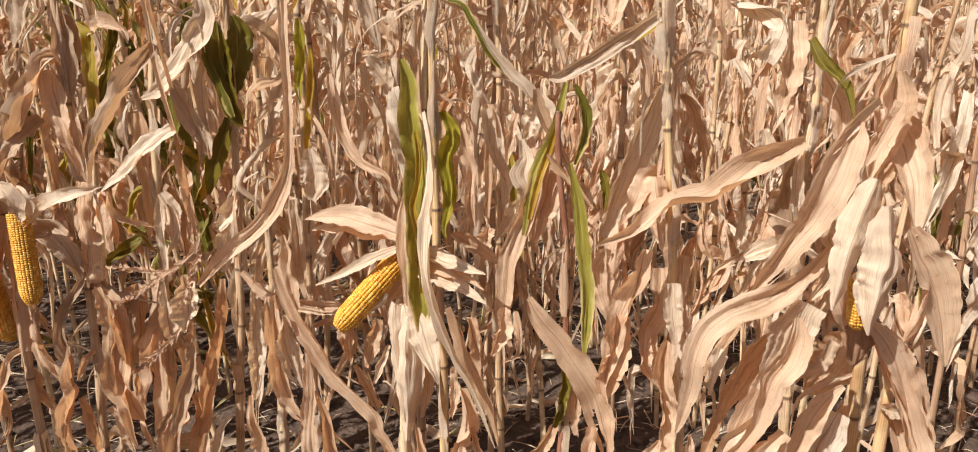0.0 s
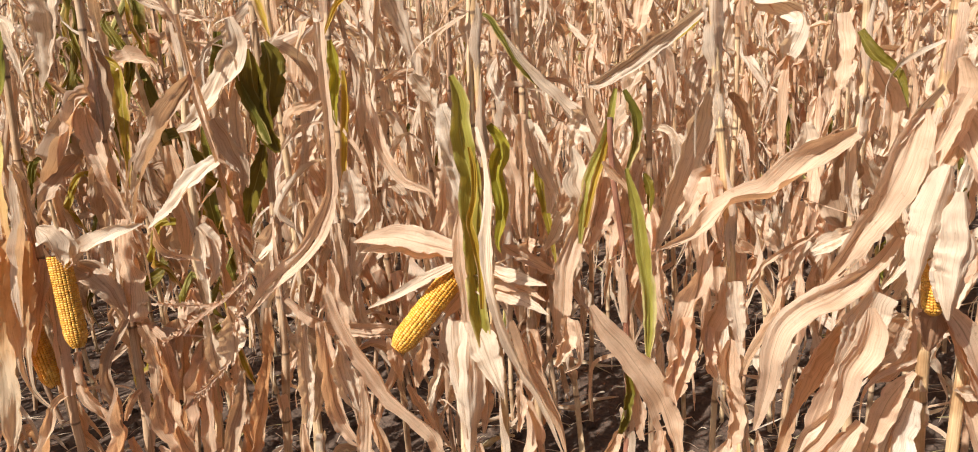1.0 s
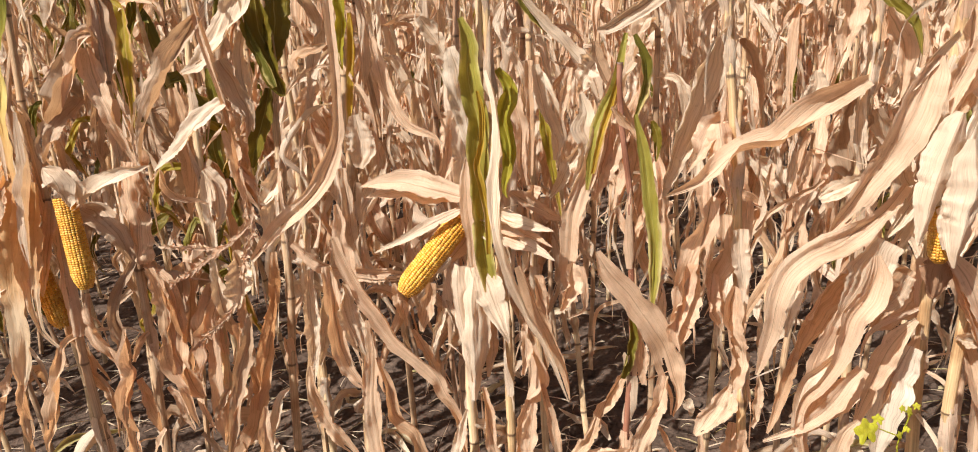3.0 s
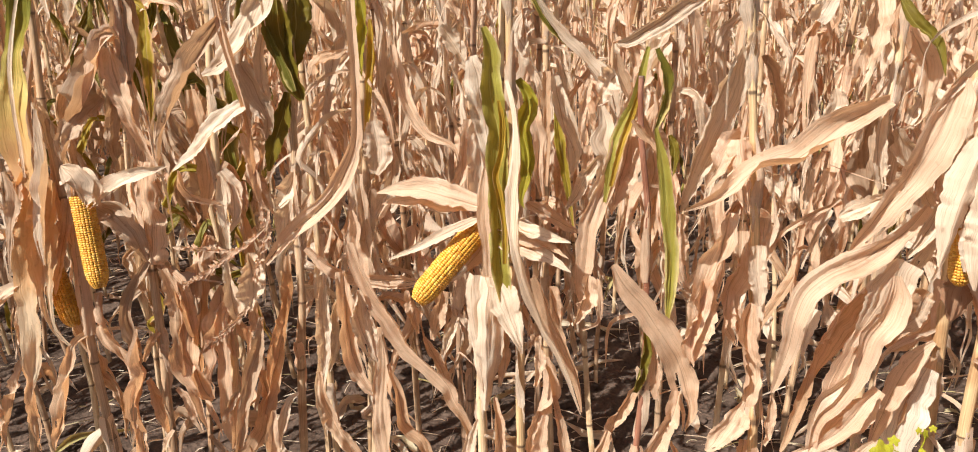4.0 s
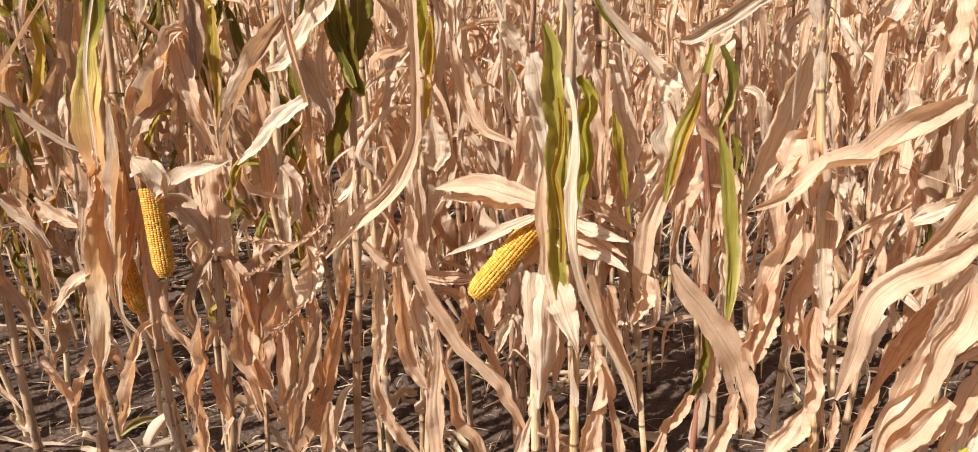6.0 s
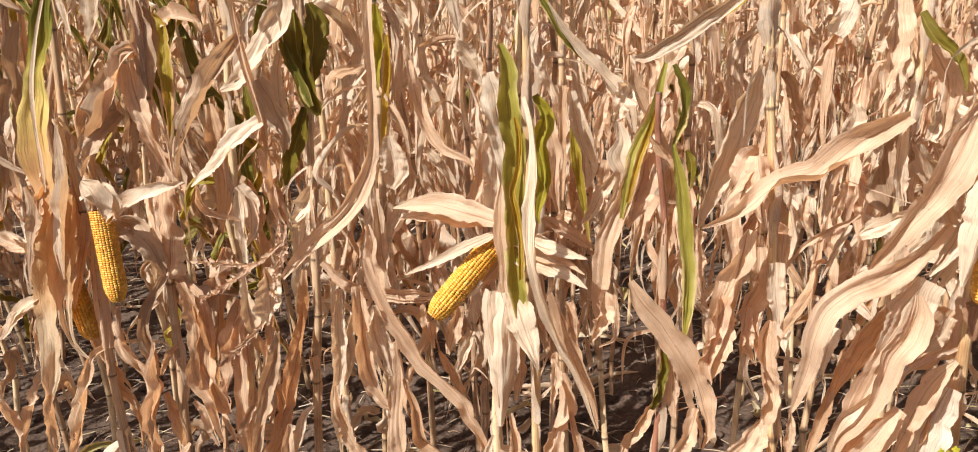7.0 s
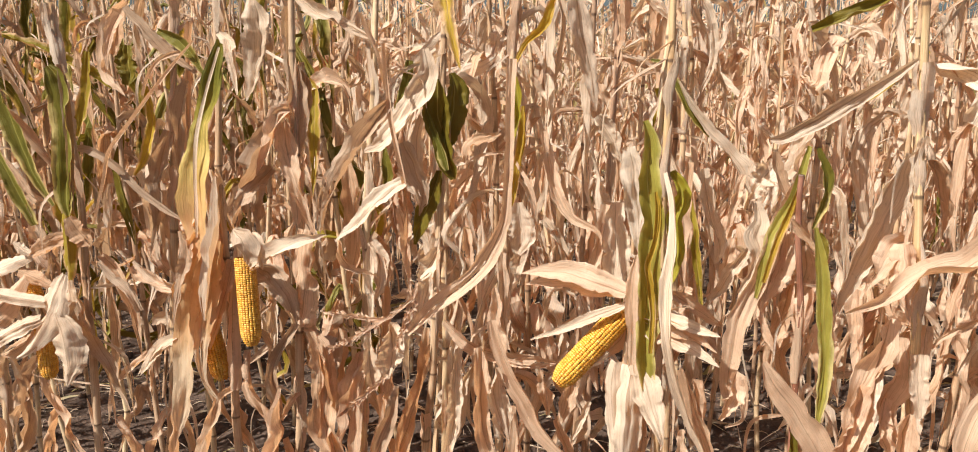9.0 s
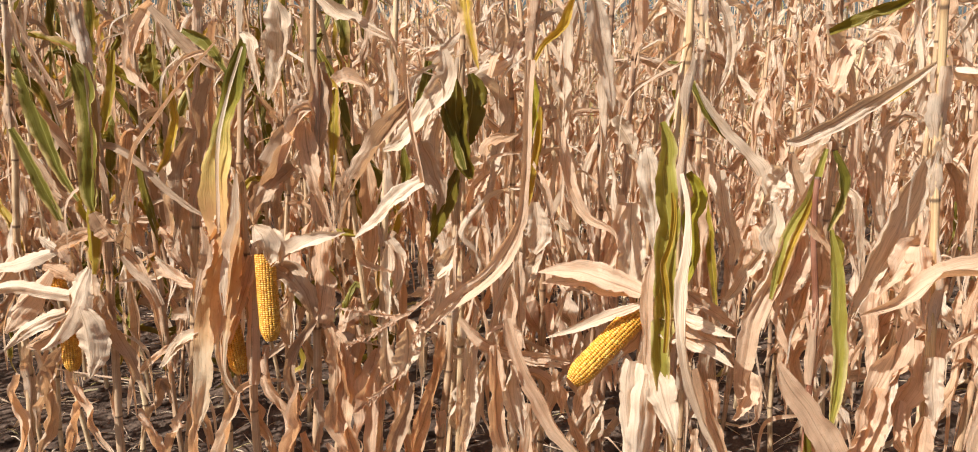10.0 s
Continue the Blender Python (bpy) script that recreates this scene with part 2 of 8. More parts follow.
# ---- shapes ----
def spline(points, count):
    """count + 1 points on a smooth curve through the given ones."""
    pts = [np.array(p, float) for p in points]
    if len(pts) == 2:
        pts = [pts[0], (pts[0] + pts[1]) / 2, pts[1]]
    ends = [2 * pts[0] - pts[1], *pts, 2 * pts[-1] - pts[-2]]
    gaps = np.array([np.linalg.norm(b - a) for a, b in zip(pts, pts[1:])]) + 1e-9
    knots = np.r_[0, np.cumsum(gaps)] / gaps.sum()
    made = []
    for s in np.linspace(0, 1, count + 1):
        k = min(int(np.searchsorted(knots, s, side="right")) - 1, len(pts) - 2)
        t = (s - knots[k]) / (knots[k + 1] - knots[k])
        a, b, c, d = ends[k : k + 4]
        made.append(0.5 * (2 * b + (c - a) * t + (2 * a - 5 * b + 4 * c - d) * t**2 + (3 * b - a - 3 * c + d) * t**3))
    return np.array(made)


def unit(v):
    return v / (np.linalg.norm(v, axis=-1, keepdims=True) + 1e-12)


def outline(kind, s):
    """How wide a blade is along its length, from 0 to 1."""
    if kind == "leaf":      # narrow foot, long taper
        return np.minimum(1, 0.5 + 2.2 * s) * np.clip(1 - s**1.7, 0, 1) ** 0.85
    if kind == "husk":      # broad in the middle, drawn out to a point
        return np.minimum(1, 0.5 + 1.6 * s) * np.clip(1 - s**1.9, 0, 1) ** 0.95
    if kind == "torn":      # broken off bluntly
        return np.minimum(1, 0.6 + 1.6 * s) * np.where(s > 0.97, 0.75, 1.0)
    if kind == "strip":     # both ends narrow
        return np.clip(np.minimum(0.35 + 2.6 * s, 1.0) * np.clip(1 - s**2.4, 0, 1) ** 0.8, 0, 1)
    if kind == "drop":      # a limp piece, widest low down
        return np.minimum(1, 0.35 + 1.0 * s) * np.clip(1 - s**4, 0, 1) ** 0.8
    return np.ones_like(s)


def rough_line(rng, s, rate):
    """An uneven line along the blade: a few random waves with bursts of finer ones."""
    made = np.zeros_like(s)
    for n, (pace, size) in enumerate(((0.5, 0.6), (1.0, 1.0), (1.9, 0.55), (3.4, 0.3))):
        made = made + size * np.sin(6.28 * rate * pace * rng.uniform(0.8, 1.25) * s + rng.uniform(0, 6.28))
    return made * (0.45 + 0.55 * np.sin(6.28 * s * rng.uniform(0.6, 1.6) + rng.uniform(0, 6.28)) ** 2)


def ribbon(points, width, kind="leaf", roll=(0, 0), fold=0.25, wave=0.16, cup=0.0, waves=5.0, seed=0, along=50, across=14, crumple=0.11, twirl=0.15, profile=None, facing=(0, -1, 0.25)):
    """A blade along a curve: its points, faces and uvs. roll: degrees by which it turns about its length from foot to tip, spread evenly.
    crumple: how dented it is; twirl: how unevenly it turns about its length, in radians; profile: its width at each of the points, as shares of the whole; fold: how far its halves rise from the midrib; cup: how far its margins roll in, in turns of a radian; wave: how much they ruffle."""
    rng = np.random.default_rng(seed)
    mid = spline(points, along)
    s = np.linspace(0, 1, along + 1)
    way = unit(np.gradient(mid, axis=0))
    side = unit(np.cross(way, np.array(facing, float)))
    mid = mid + side * (0.015 * width * rough_line(rng, s, 2.2) * np.sin(np.pi * s) ** 0.5)[:, None]
    for n in range(1, len(side)):      # no sudden flips
        if side[n] @ side[n - 1] < 0:
            side[n] = -side[n]
    up = np.cross(side, way)
    turn = np.radians(np.interp(s, np.linspace(0, 1, len(roll)), roll)) + twirl * rough_line(rng, s, 1.1)
    c, k = np.cos(turn)[:, None], np.sin(turn)[:, None]
    side, up = c * side + k * up, c * up - k * side
    shape = outline(kind, s)
    if profile:
        gaps = [np.linalg.norm(np.subtract(b, a)) for a, b in zip(points, points[1:])]
        shape = np.interp(s, np.r_[0, np.cumsum(gaps)] / sum(gaps), profile)
        shape = np.convolve(np.r_[shape[0], shape[0], shape, shape[-1], shape[-1]], (0.1, 0.2, 0.4, 0.2, 0.1), "valid")
    half = width / 2 * shape + 0.0008
    u = np.linspace(-1, 1, across + 1)[None]
    size = np.abs(u)
    left, right = rough_line(rng, s, waves), rough_line(rng, s, waves)
    fray = 1 + 0.05 * np.where(u < 0, rough_line(rng, s, 7)[:, None], rough_line(rng, s, 7)[:, None])
    if along > 15:      # nicks and small tears in the margins
        for _ in range(int(rng.integers(2, 6))):
            nick = rng.uniform(0.12, 0.35) * np.exp(-np.abs(s - rng.uniform(0.1, 1.0)) / rng.uniform(0.008, 0.03))
            fray = fray * (1 - np.where((u < 0) == (rng.random() < 0.5), 1.0, 0.0) * nick[:, None])
    ruffle = np.where(u < 0, left[:, None], right[:, None]) * size**2.6 * wave * 0.5
    bend = fold * (1 + 0.2 * rough_line(rng, s, 1.5)[:, None])
    curl = [np.clip(0.7 + 0.6 * rough_line(rng, s, 1.1)[:, None], 0.05, 1.9) for _ in range(2)]      # each margin rolls in by itself
    roll_in = np.maximum(1e-3, cup * 1.6 * np.where(u < 0, curl[0], curl[1]))
    reach = np.sin(roll_in * u) / roll_in * fray / np.sqrt(1 + (0.6 * bend) ** 2)
    rise = (1 - np.cos(roll_in * size)) / roll_in + bend * size - 0.3 * bend + ruffle
    # dents and crumples, a few centimetres across
    length = np.linalg.norm(np.diff(mid, axis=0), axis=1).sum()
    crease = np.zeros((along + 1, across + 1))
    for n in range(8):
        a, b = rng.normal(0, 1, 2) * ((0.45, 1.6) if n < 6 else (0.8, 1.0))
        swell = np.sin(6.28 * a * s[:, None] * length / 0.085 + 2.6 * b * u + rng.uniform(0, 6.28))
        crease = crease + (np.arcsin(swell) * 0.64) * crumple / 2.2      # straight flanks and sharp ridges
    for n in range(5):
        a, b = rng.normal(0, 1.5), rng.normal(0, 2.0)
        swell = np.sin(6.28 * a * s[:, None] * length / 0.085 + 2.6 * b * u + rng.uniform(0, 6.28) + 0.8 * np.sin(9 * s[:, None] + 3 * u))
        crease = crease + np.arcsin(swell) * 0.64 * crumple * 0.20
    # pleats along the blade, that fade in and out, and margins that crinkle in bursts
    pleat = np.sin(u * rng.uniform(8, 14) + rng.uniform(0, 6.28) + 0.8 * rough_line(rng, s, 0.8)[:, None])
    pleat = 0.075 * np.arcsin(pleat * 0.98) * (0.45 + 0.55 * np.sin(s * rng.uniform(3, 8) + rng.uniform(0, 6)))[:, None]
    burst = np.clip(rough_line(rng, s, 1.3), 0, 1.2)[:, None] * size**3
    fine = np.sin(6.28 * s[:, None] * length / 0.032 + rng.uniform(0, 6) + 3.0 * rough_line(rng, s, 3)[:, None] + (u > 0) * 2.0)
    crease = crease + 1.3 * crumple * burst * fine
    crease = crease + pleat
    verts = mid[:, None] + half[:, None, None] * (reach[..., None] * side[:, None] + (rise + crease)[..., None] * up[:, None])
    rows, cols = along + 1, across + 1
    faces = [(a * cols + b, a * cols + b + 1, (a + 1) * cols + b + 1, (a + 1) * cols + b) for a in range(along) for b in range(across)]
    if crumple > 0.055 and along > 15 and across > 3:      # splits between the veins, most of them from the tip up
        gone = set()
        for _ in range(int(rng.integers(0, 3))):
            column = int(rng.integers(1, across - 1))
            top = int(along * rng.uniform(0.62, 0.92))
            end = along if rng.random() < 0.6 else min(along, top + int(along * rng.uniform(0.06, 0.16)))
            gone.update((a, column) for a in range(top, end))
        faces = [face for n, face in enumerate(faces) if divmod(n, across) not in gone]
    uvs = np.stack([np.broadcast_to((u + 1) / 2, (rows, cols)), np.broadcast_to(s[:, None], (rows, cols))], -1)
    return verts.reshape(-1, 3), faces, uvs.reshape(-1, 2)


def tube(points, radius, joint=0.19, sides=9, steps=5, first=0.0, wobble=0.0, seed=0, oval=1.0):
    """A jointed stalk along a curve, with a swelling and a step at each node."""
    rng = np.random.default_rng(seed)
    length = sum(np.linalg.norm(np.subtract(b, a)) for a, b in zip(points, points[1:]))
    joints = max(1, round(length / joint))
    cut = [0.0, 0.035, 0.08, *np.linspace(0.2, 0.86, steps - 2), 0.95, 0.985] if steps > 2 else [0.0, 0.06]
    v = np.array([n + c for n in range(joints) for c in cut] + [joints])
    mid = spline(points, 60)
    spans = np.r_[0, np.cumsum(rng.uniform(0.7, 1.3, joints))]
    along = np.interp(v, range(joints + 1), spans / spans[-1])
    at = along * 60
    k = np.clip(at.astype(int), 0, 59)
    mid = mid[k] + (at - k)[:, None] * (mid[k + 1] - mid[k])
    if wobble:
        bend = rng.normal(0, wobble, (joints + 2, 3))
        bend[:, 2] = 0
        mid = mid + np.stack([np.interp(v, range(joints + 2), bend[:, n]) for n in range(3)], -1)
    way = unit(np.gradient(mid, axis=0))
    side = unit(np.cross(way, (0.13, -1, 0.02)))
    up = np.cross(side, way)
    r = np.interp(along, np.linspace(0, 1, len(radius)), radius)
    f = v % 1.0
    r = r * np.where(f < 0.02, 1.10, np.where(f < 0.06, 1.08, np.where(f > 0.97, 1.05, 1.02 - 0.08 * np.abs(f - 0.5))))
    a = np.linspace(0, 2 * np.pi, sides + 1)
    ring = np.cos(a)[None, :, None] * side[:, None] + oval * np.sin(a)[None, :, None] * up[:, None]
    verts = mid[:, None] + r[:, None, None] * ring
    cols = sides + 1
    faces = [(n * cols + m, n * cols + m + 1, (n + 1) * cols + m + 1, (n + 1) * cols + m) for n in range(len(v) - 1) for m in range(sides)]
    faces.append(tuple(reversed(range(sides))))
    faces.append(tuple((len(v) - 1) * cols + m for m in range(sides)))
    uvs = np.stack([np.broadcast_to(np.linspace(0, 1, cols)[None], (len(v), cols)), np.broadcast_to((v + first)[:, None], (len(v), cols))], -1)
    return verts.reshape(-1, 3), faces, uvs.reshape(-1, 2)


def mesh_of(name, shape, mat, smooth=True):
    verts, faces, uvs = shape
    mesh = bpy.data.meshes.new(name)
    mesh.from_pydata(np.asarray(verts).tolist(), [], faces)
    if uvs is not None:
        layer = mesh.uv_layers.new(name="UVMap")
        order = np.empty(len(mesh.loops), dtype=np.int32)
        mesh.loops.foreach_get("vertex_index", order)
        layer.data.foreach_set("uv", np.asarray(uvs, dtype=np.float32)[order].ravel())
    mesh.polygons.foreach_set("use_smooth", [smooth] * len(mesh.polygons))
    mesh.materials.append(mat)
    mesh.update()
    return mesh


def part(name, shape, mat, parent, label=""):
    """One mesh under a thing or a part of it. Its shape is given in the place's own metres."""
    foot = parent.matrix_world.translation if parent.parent is None else parent["foot"]
    verts, faces, uvs = shape
    ob = new(name, mesh_of(name, (np.asarray(verts) - np.array(foot), faces, uvs), mat))
    ob.parent = parent
    ob["foot"] = list(foot)
    return tagged(ob, label)


def thing(name, x, y, z, label, category, group=""):
    ob = new(name)
    ob.empty_display_size = 0.05
    ob.matrix_world = pose(x, y, z)
    return tagged(ob, label, category, group)


SEED = [100]


def leaf(parent, points, width, mat=None, label="", name="leaf", **how):
    SEED[0] += 1
    how.setdefault("cup", 0.45 + 0.4 * math.sin(SEED[0] * 2.4))
    how.setdefault("crumple", 0.14)
    how["fold"] = how.get("fold", 0.3) * 1.5
    how.setdefault("waves", 3.2)
    if (mat or DRY) in (DRY, DULL, PALE, RUST) and how["crumple"] > 0.09:
        # dry blades hang in an uneven screw, the more so low on the plant
        low = np.mean([p[2] for p in points]) < 0.88
        how.setdefault("twirl", 0.75 if low else 0.32)
        if low:
            how["cup"], how["crumple"] = how["cup"] + 0.3, 0.20
    return part(name, ribbon(points, width, seed=SEED[0], **how), mat or DRY, parent, label)


def stalk(parent, points, radius=(0.012, 0.010), label="", **how):
    SEED[0] += 1
    pale = "pale" in label or "yellow" in label
    return part("stalk", tube(points, radius, seed=SEED[0], wobble=0.003, **how), RED_STEM if "reddish" in label else PALE_STEM if pale else STEM, parent, label)


def cob_shape(base, tip, radius, rows=16, seed=0):
    """Kernels in straight rows on a tapering core, each a rounded pad of its own."""
    rng = np.random.default_rng(seed)
    base, tip = np.array(base, float), np.array(tip, float)
    axis = tip - base
    length = np.linalg.norm(axis)
    way = axis / length
    side = unit(np.cross(way, (0.2, 0.1, 1.0)))
    up = np.cross(way, side)
    pitch = 0.0043
    count = int(length / pitch)
    verts, faces = [], []

    def girth(s):
        return radius * (0.93 + 0.12 * s - 0.1 * s * s) * np.clip(1 - np.clip((s - 0.8) / 0.2, 0, 1) ** 2.2 * 0.62, 0, 1)

    for row in range(rows):
        for n in range(count):
            s = (n + 0.5 + 0.5 * (row % 2) * 0.3) / count
            if s > 0.985:
                continue
            r = girth(s) * rng.uniform(0.985, 1.015)
            a = 2 * np.pi * row / rows + rng.normal(0, 0.012) + 0.12 * s
            da, dz = np.pi / rows * 0.95, pitch * 0.49
            size = rng.uniform(0.92, 1.04)
            first = len(verts)
            for lift, shrink in ((0.80, 1.0), (0.95, 0.93), (1.0, 0.55)):
                for ca, cz in ((-1, -1), (1, -1), (1, 1), (-1, 1)):
                    b = a + ca * da * shrink * size
                    z = s * length + cz * dz * shrink * size
                    verts.append(base + way * z + r * lift * (np.cos(b) * side + np.sin(b) * up))
            for ring in (0, 4):
                for m in range(4):
                    faces.append((first + ring + m, first + ring + (m + 1) % 4, first + ring + 4 + (m + 1) % 4, first + ring + 4 + m))
            faces.append((first + 8, first + 9, first + 10, first + 11))
    return np.array(verts), faces, None


def ear(parent, base, tip, radius=0.023, label="bare yellow corn cob", rows=20):
    SEED[0] += 1
    return part("cob", cob_shape(base, tip, radius, rows, SEED[0]), KERNEL, parent, label)


# ---- ground ----
def ground():
    """One sheet: fine and lumpy near by, coarse out to the horizon."""
    def line(near, far, fine):
        inner = list(np.arange(-near, near + fine / 2, fine))
        outer, at, step = [], near, fine
        while at < far:
            step *= 1.35
            at += step
            outer.append(at)
        return np.array([-q for q in reversed(outer)] + inner + outer)

    xs, ys = line(2.4, 900, 0.035), line(2.2, 900, 0.035) + 2.0
    verts = []
    for y in ys:
        for x in xs:
            near = max(0.0, 1 - max(abs(x) / 7, abs(y - 2) / 7))
            lump = 0.030 * noise.noise((x * 2.3, y * 2.3, 0)) + 0.022 * noise.noise((x * 7, y * 7, 3)) + 0.016 * noise.noise((x * 17, y * 17, 9))
            verts.append((x, y, lump * near))
    cols = len(xs)
    faces = [(n * cols + m, n * cols + m + 1, (n + 1) * cols + m + 1, (n + 1) * cols + m) for n in range(len(ys) - 1) for m in range(cols - 1)]
    ob = new("ground", mesh_of("ground", (verts, faces, None), SOIL))
    tagged(ob, "dark brown crumbly field soil under the maize", "ground", kind="structure")


ground()


# ---- the standing crop: rows of dry maize that run past the camera ----
ROW_GAP, ROW_SLANT, FIRST_ROW, PLANT_GAP = 0.68, -0.18, 1.33, 0.165


def limp_leaf(rng, at, azimuth, height):
    """The curve, width, twist and curl of one dried leaf that leaves the stalk at a height."""
    out = np.array([math.cos(azimuth), math.sin(azimuth), 0.0])
    aside = np.array([-out[1], out[0], 0.0])
    high = np.clip((height - 0.7) / 1.3, 0, 1)
    a = np.array(at)
    if height > 0.7 and rng.random() < 0.10 + 0.10 * high:
        # a stiff blade that still stands out, or its broken stump
        long = rng.uniform(0.12, 0.34)
        rise = rng.uniform(0.1, 1.0) if rng.random() < 0.6 else rng.uniform(-0.9, -0.4)
        end = a + (out + aside * rng.normal(0, 0.3)) * long * 0.75 + np.array([0, 0, rise * long])
        droop = np.array([0, 0, rng.uniform(0.0, 0.12) * long])
        points = [a, a * 0.65 + end * 0.35 + droop, a * 0.3 + end * 0.7 + droop, end]
        return points, rng.uniform(0.018, 0.042), (rng.normal(0, 30), rng.normal(0, 60)), out
    long = rng.uniform(0.24, 0.60) * (1 - 0.30 * high)
    long = min(long, max(0.12, 1.05 * height - 0.46))
    lean = rng.uniform(0.02, 0.085) + 0.03 * high * rng.random()
    rise = rng.uniform(-0.02, 0.02) + 0.05 * high * rng.random()
    sway = rng.normal(0, 0.030, 3)
    knee = a + out * lean * 0.7 + np.array([0, 0, rise]) + aside * sway[0] * 0.4
    drop = a + out * lean * 1.05 + aside * sway[0] + np.array([0, 0, rise - long * 0.22])
    low = a + out * lean * rng.uniform(0.6, 1.3) + aside * (sway[0] + sway[1]) + np.array([0, 0, rise - long * 0.62])
    tip = low + np.array([sway[2], sway[1], -long * 0.40])
    roll = (rng.normal(0, 35), rng.normal(0, 70), rng.normal(0, 110))
    # dry blades break in places instead of bending
    drop, low = (p + rng.normal(0, 0.022, 3) for p in (drop, low))
    if rng.random() < 0.10:
        snap = drop + (out * rng.normal(0, 0.5) + aside * rng.normal(0, 0.8)) * 0.12 + np.array([0, 0, rng.uniform(-0.12, 0.03)])
        return [a, knee, drop, snap, snap + rng.normal(0, 0.03, 3) + np.array([0, 0, -long * 0.3])], rng.uniform(0.026, 0.062), roll, out
    return [a, knee, drop, low, tip], rng.uniform(0.026, 0.070) * (1 - 0.42 * high), roll, out


def merged_shape(shapes):
    """Several shapes as one."""
    verts, faces, uvs, start = [], [], [], 0
    for v, f, q in shapes:
        verts.append(np.asarray(v))
        uvs.append(np.asarray(q))
        faces += [tuple(k + start for k in face) for face in f]
        start += len(v)
    return np.concatenate(verts), faces, np.concatenate(uvs)


def plant_shapes(seed, fine, green=0.0):
    """Stalk, leaves, ear and tassel of one plant at the origin: name, shape, what it is made of, label.
    green: the share of its leaves that are not dry yet."""
    rng = np.random.default_rng(seed)
    tall = rng.uniform(2.0, 2.45)
    bend = rng.normal(0, 0.045, 4)
    path = [(0, 0, -0.04), (bend[0], bend[1], tall * 0.5), (bend[0] + bend[2], bend[1] + bend[3], tall)]
    curve = spline(path, 40)
    made = [("stalk", tube(path, (0.0098, 0.008, 0.003), joint=0.2 if fine else 0.3, sides=6 if fine else 4, steps=4 if fine else 2, wobble=0.004, seed=seed), "stem", "")]
    azimuth = rng.uniform(0, 6.28)
    along, across = (22, 6) if fine else (5, 2)
    count = 18 if fine else 16
    for n in range(count):
        height = 0.70 + (tall - 0.88) * (n / (count - 1)) ** 1.15 + rng.normal(0, 0.03)
        at = curve[int(np.clip(height / tall, 0, 1) * 40)]
        turn = azimuth + math.pi * n + rng.normal(0, 0.7)
        points, width, roll, out = limp_leaf(rng, at, turn, height)
        if n < 4:
            width *= 0.8
        if not fine:
            width *= 0.75
        kind = rng.choice(["leaf", "husk", "strip", "drop", "torn"], p=[0.35, 0.2, 0.15, 0.2, 0.1])
        shape = ribbon(points, width, str(kind), roll, fold=rng.uniform(0.1, 0.8), wave=rng.uniform(0.15, 0.5), cup=rng.uniform(0.0, 0.7),
                       seed=seed * 31 + n, along=along, across=across, crumple=rng.uniform(0.18, 0.45), twirl=0.45, facing=tuple(out + (0, 0, 0.6)))
        # dry leaves of greener plants are mostly dull: shade put into their colour
        made.append(("leaf", shape, str(rng.choice(["turning", "deep", "streaked"]) if rng.random() < green else
                                       rng.choice(["dull", "dry", "rust"], p=[0.5, 0.3, 0.2]) if green else
                                       rng.choice(["dry", "pale", "rust", "streaked"], p=[0.66, 0.16, 0.165, 0.015])), ""))
    # torn strips and fibres that hang from the nodes
    for n in range(8 if fine else 9):
        height = rng.uniform(0.45, tall * 0.92)
        at = curve[int(height / tall * 40)]
        reach, long = rng.normal(0, 0.05, 2), min(rng.uniform(0.07, 0.26), height - 0.12)
        way = -1.0 if rng.random() < 0.75 else rng.uniform(0.1, 0.8)
        end = at + np.array([reach[0] * 1.6, reach[1] * 1.6, way * long])
        made.append(("shred", ribbon([at, (at + end) / 2 + np.array([reach[0] * 0.6, reach[1] * 0.6, 0.02]), end], rng.uniform(0.003, 0.010), "strip", (rng.normal(0, 60), rng.normal(0, 120)),
                                     fold=0.4, wave=0.2, seed=seed * 11 + n, along=8 if fine else 4, across=2 if fine else 1), str(rng.choice(["dry", "pale"])), ""))
    # a husked ear that has tipped over and hangs
    height = rng.uniform(0.78, 1.02)
    at = curve[int(height / tall * 40)]
    out = np.array([math.cos(azimuth), math.sin(azimuth), 0])
    foot = at + out * 0.025 + np.array([0, 0, 0.03])
    down = foot + out * rng.uniform(0.04, 0.10) + np.array([0, 0, -rng.uniform(0.16, 0.2)])
    for n in range(3 if fine else 2):
        spin = n * 2.1 + rng.uniform(0, 1)
        push = 0.016 * np.array([math.cos(spin), math.sin(spin), 0])
        belly = (foot + down) / 2 + push * 1.6
        made.append(("husk", ribbon([foot, belly, down + push * 0.4], 0.062, "husk", (0, 10), fold=-0.5, wave=0.06, seed=seed * 7 + n,
                                    along=12 if fine else 6, across=4 if fine else 2, facing=tuple(push * 60 + (0, 0, 0.1))), "pale", ""))
    # what is left of the tassel
    top, branches = curve[-1], []
    for n in range(6 if fine else 3):
        spin, spread = rng.uniform(0, 6.28), rng.uniform(0.03, 0.13)
        end = top + np.array([math.cos(spin) * spread, math.sin(spin) * spread, rng.uniform(0.05, 0.2)])
        branches.append(ribbon([top, (top + end) / 2 + (0, 0, 0.03), end], 0.007, "strip", (0, 90), seed=seed + n, along=4, across=1))
    made.append(("tassel", merged_shape(branches), "dry", ""))
    return made


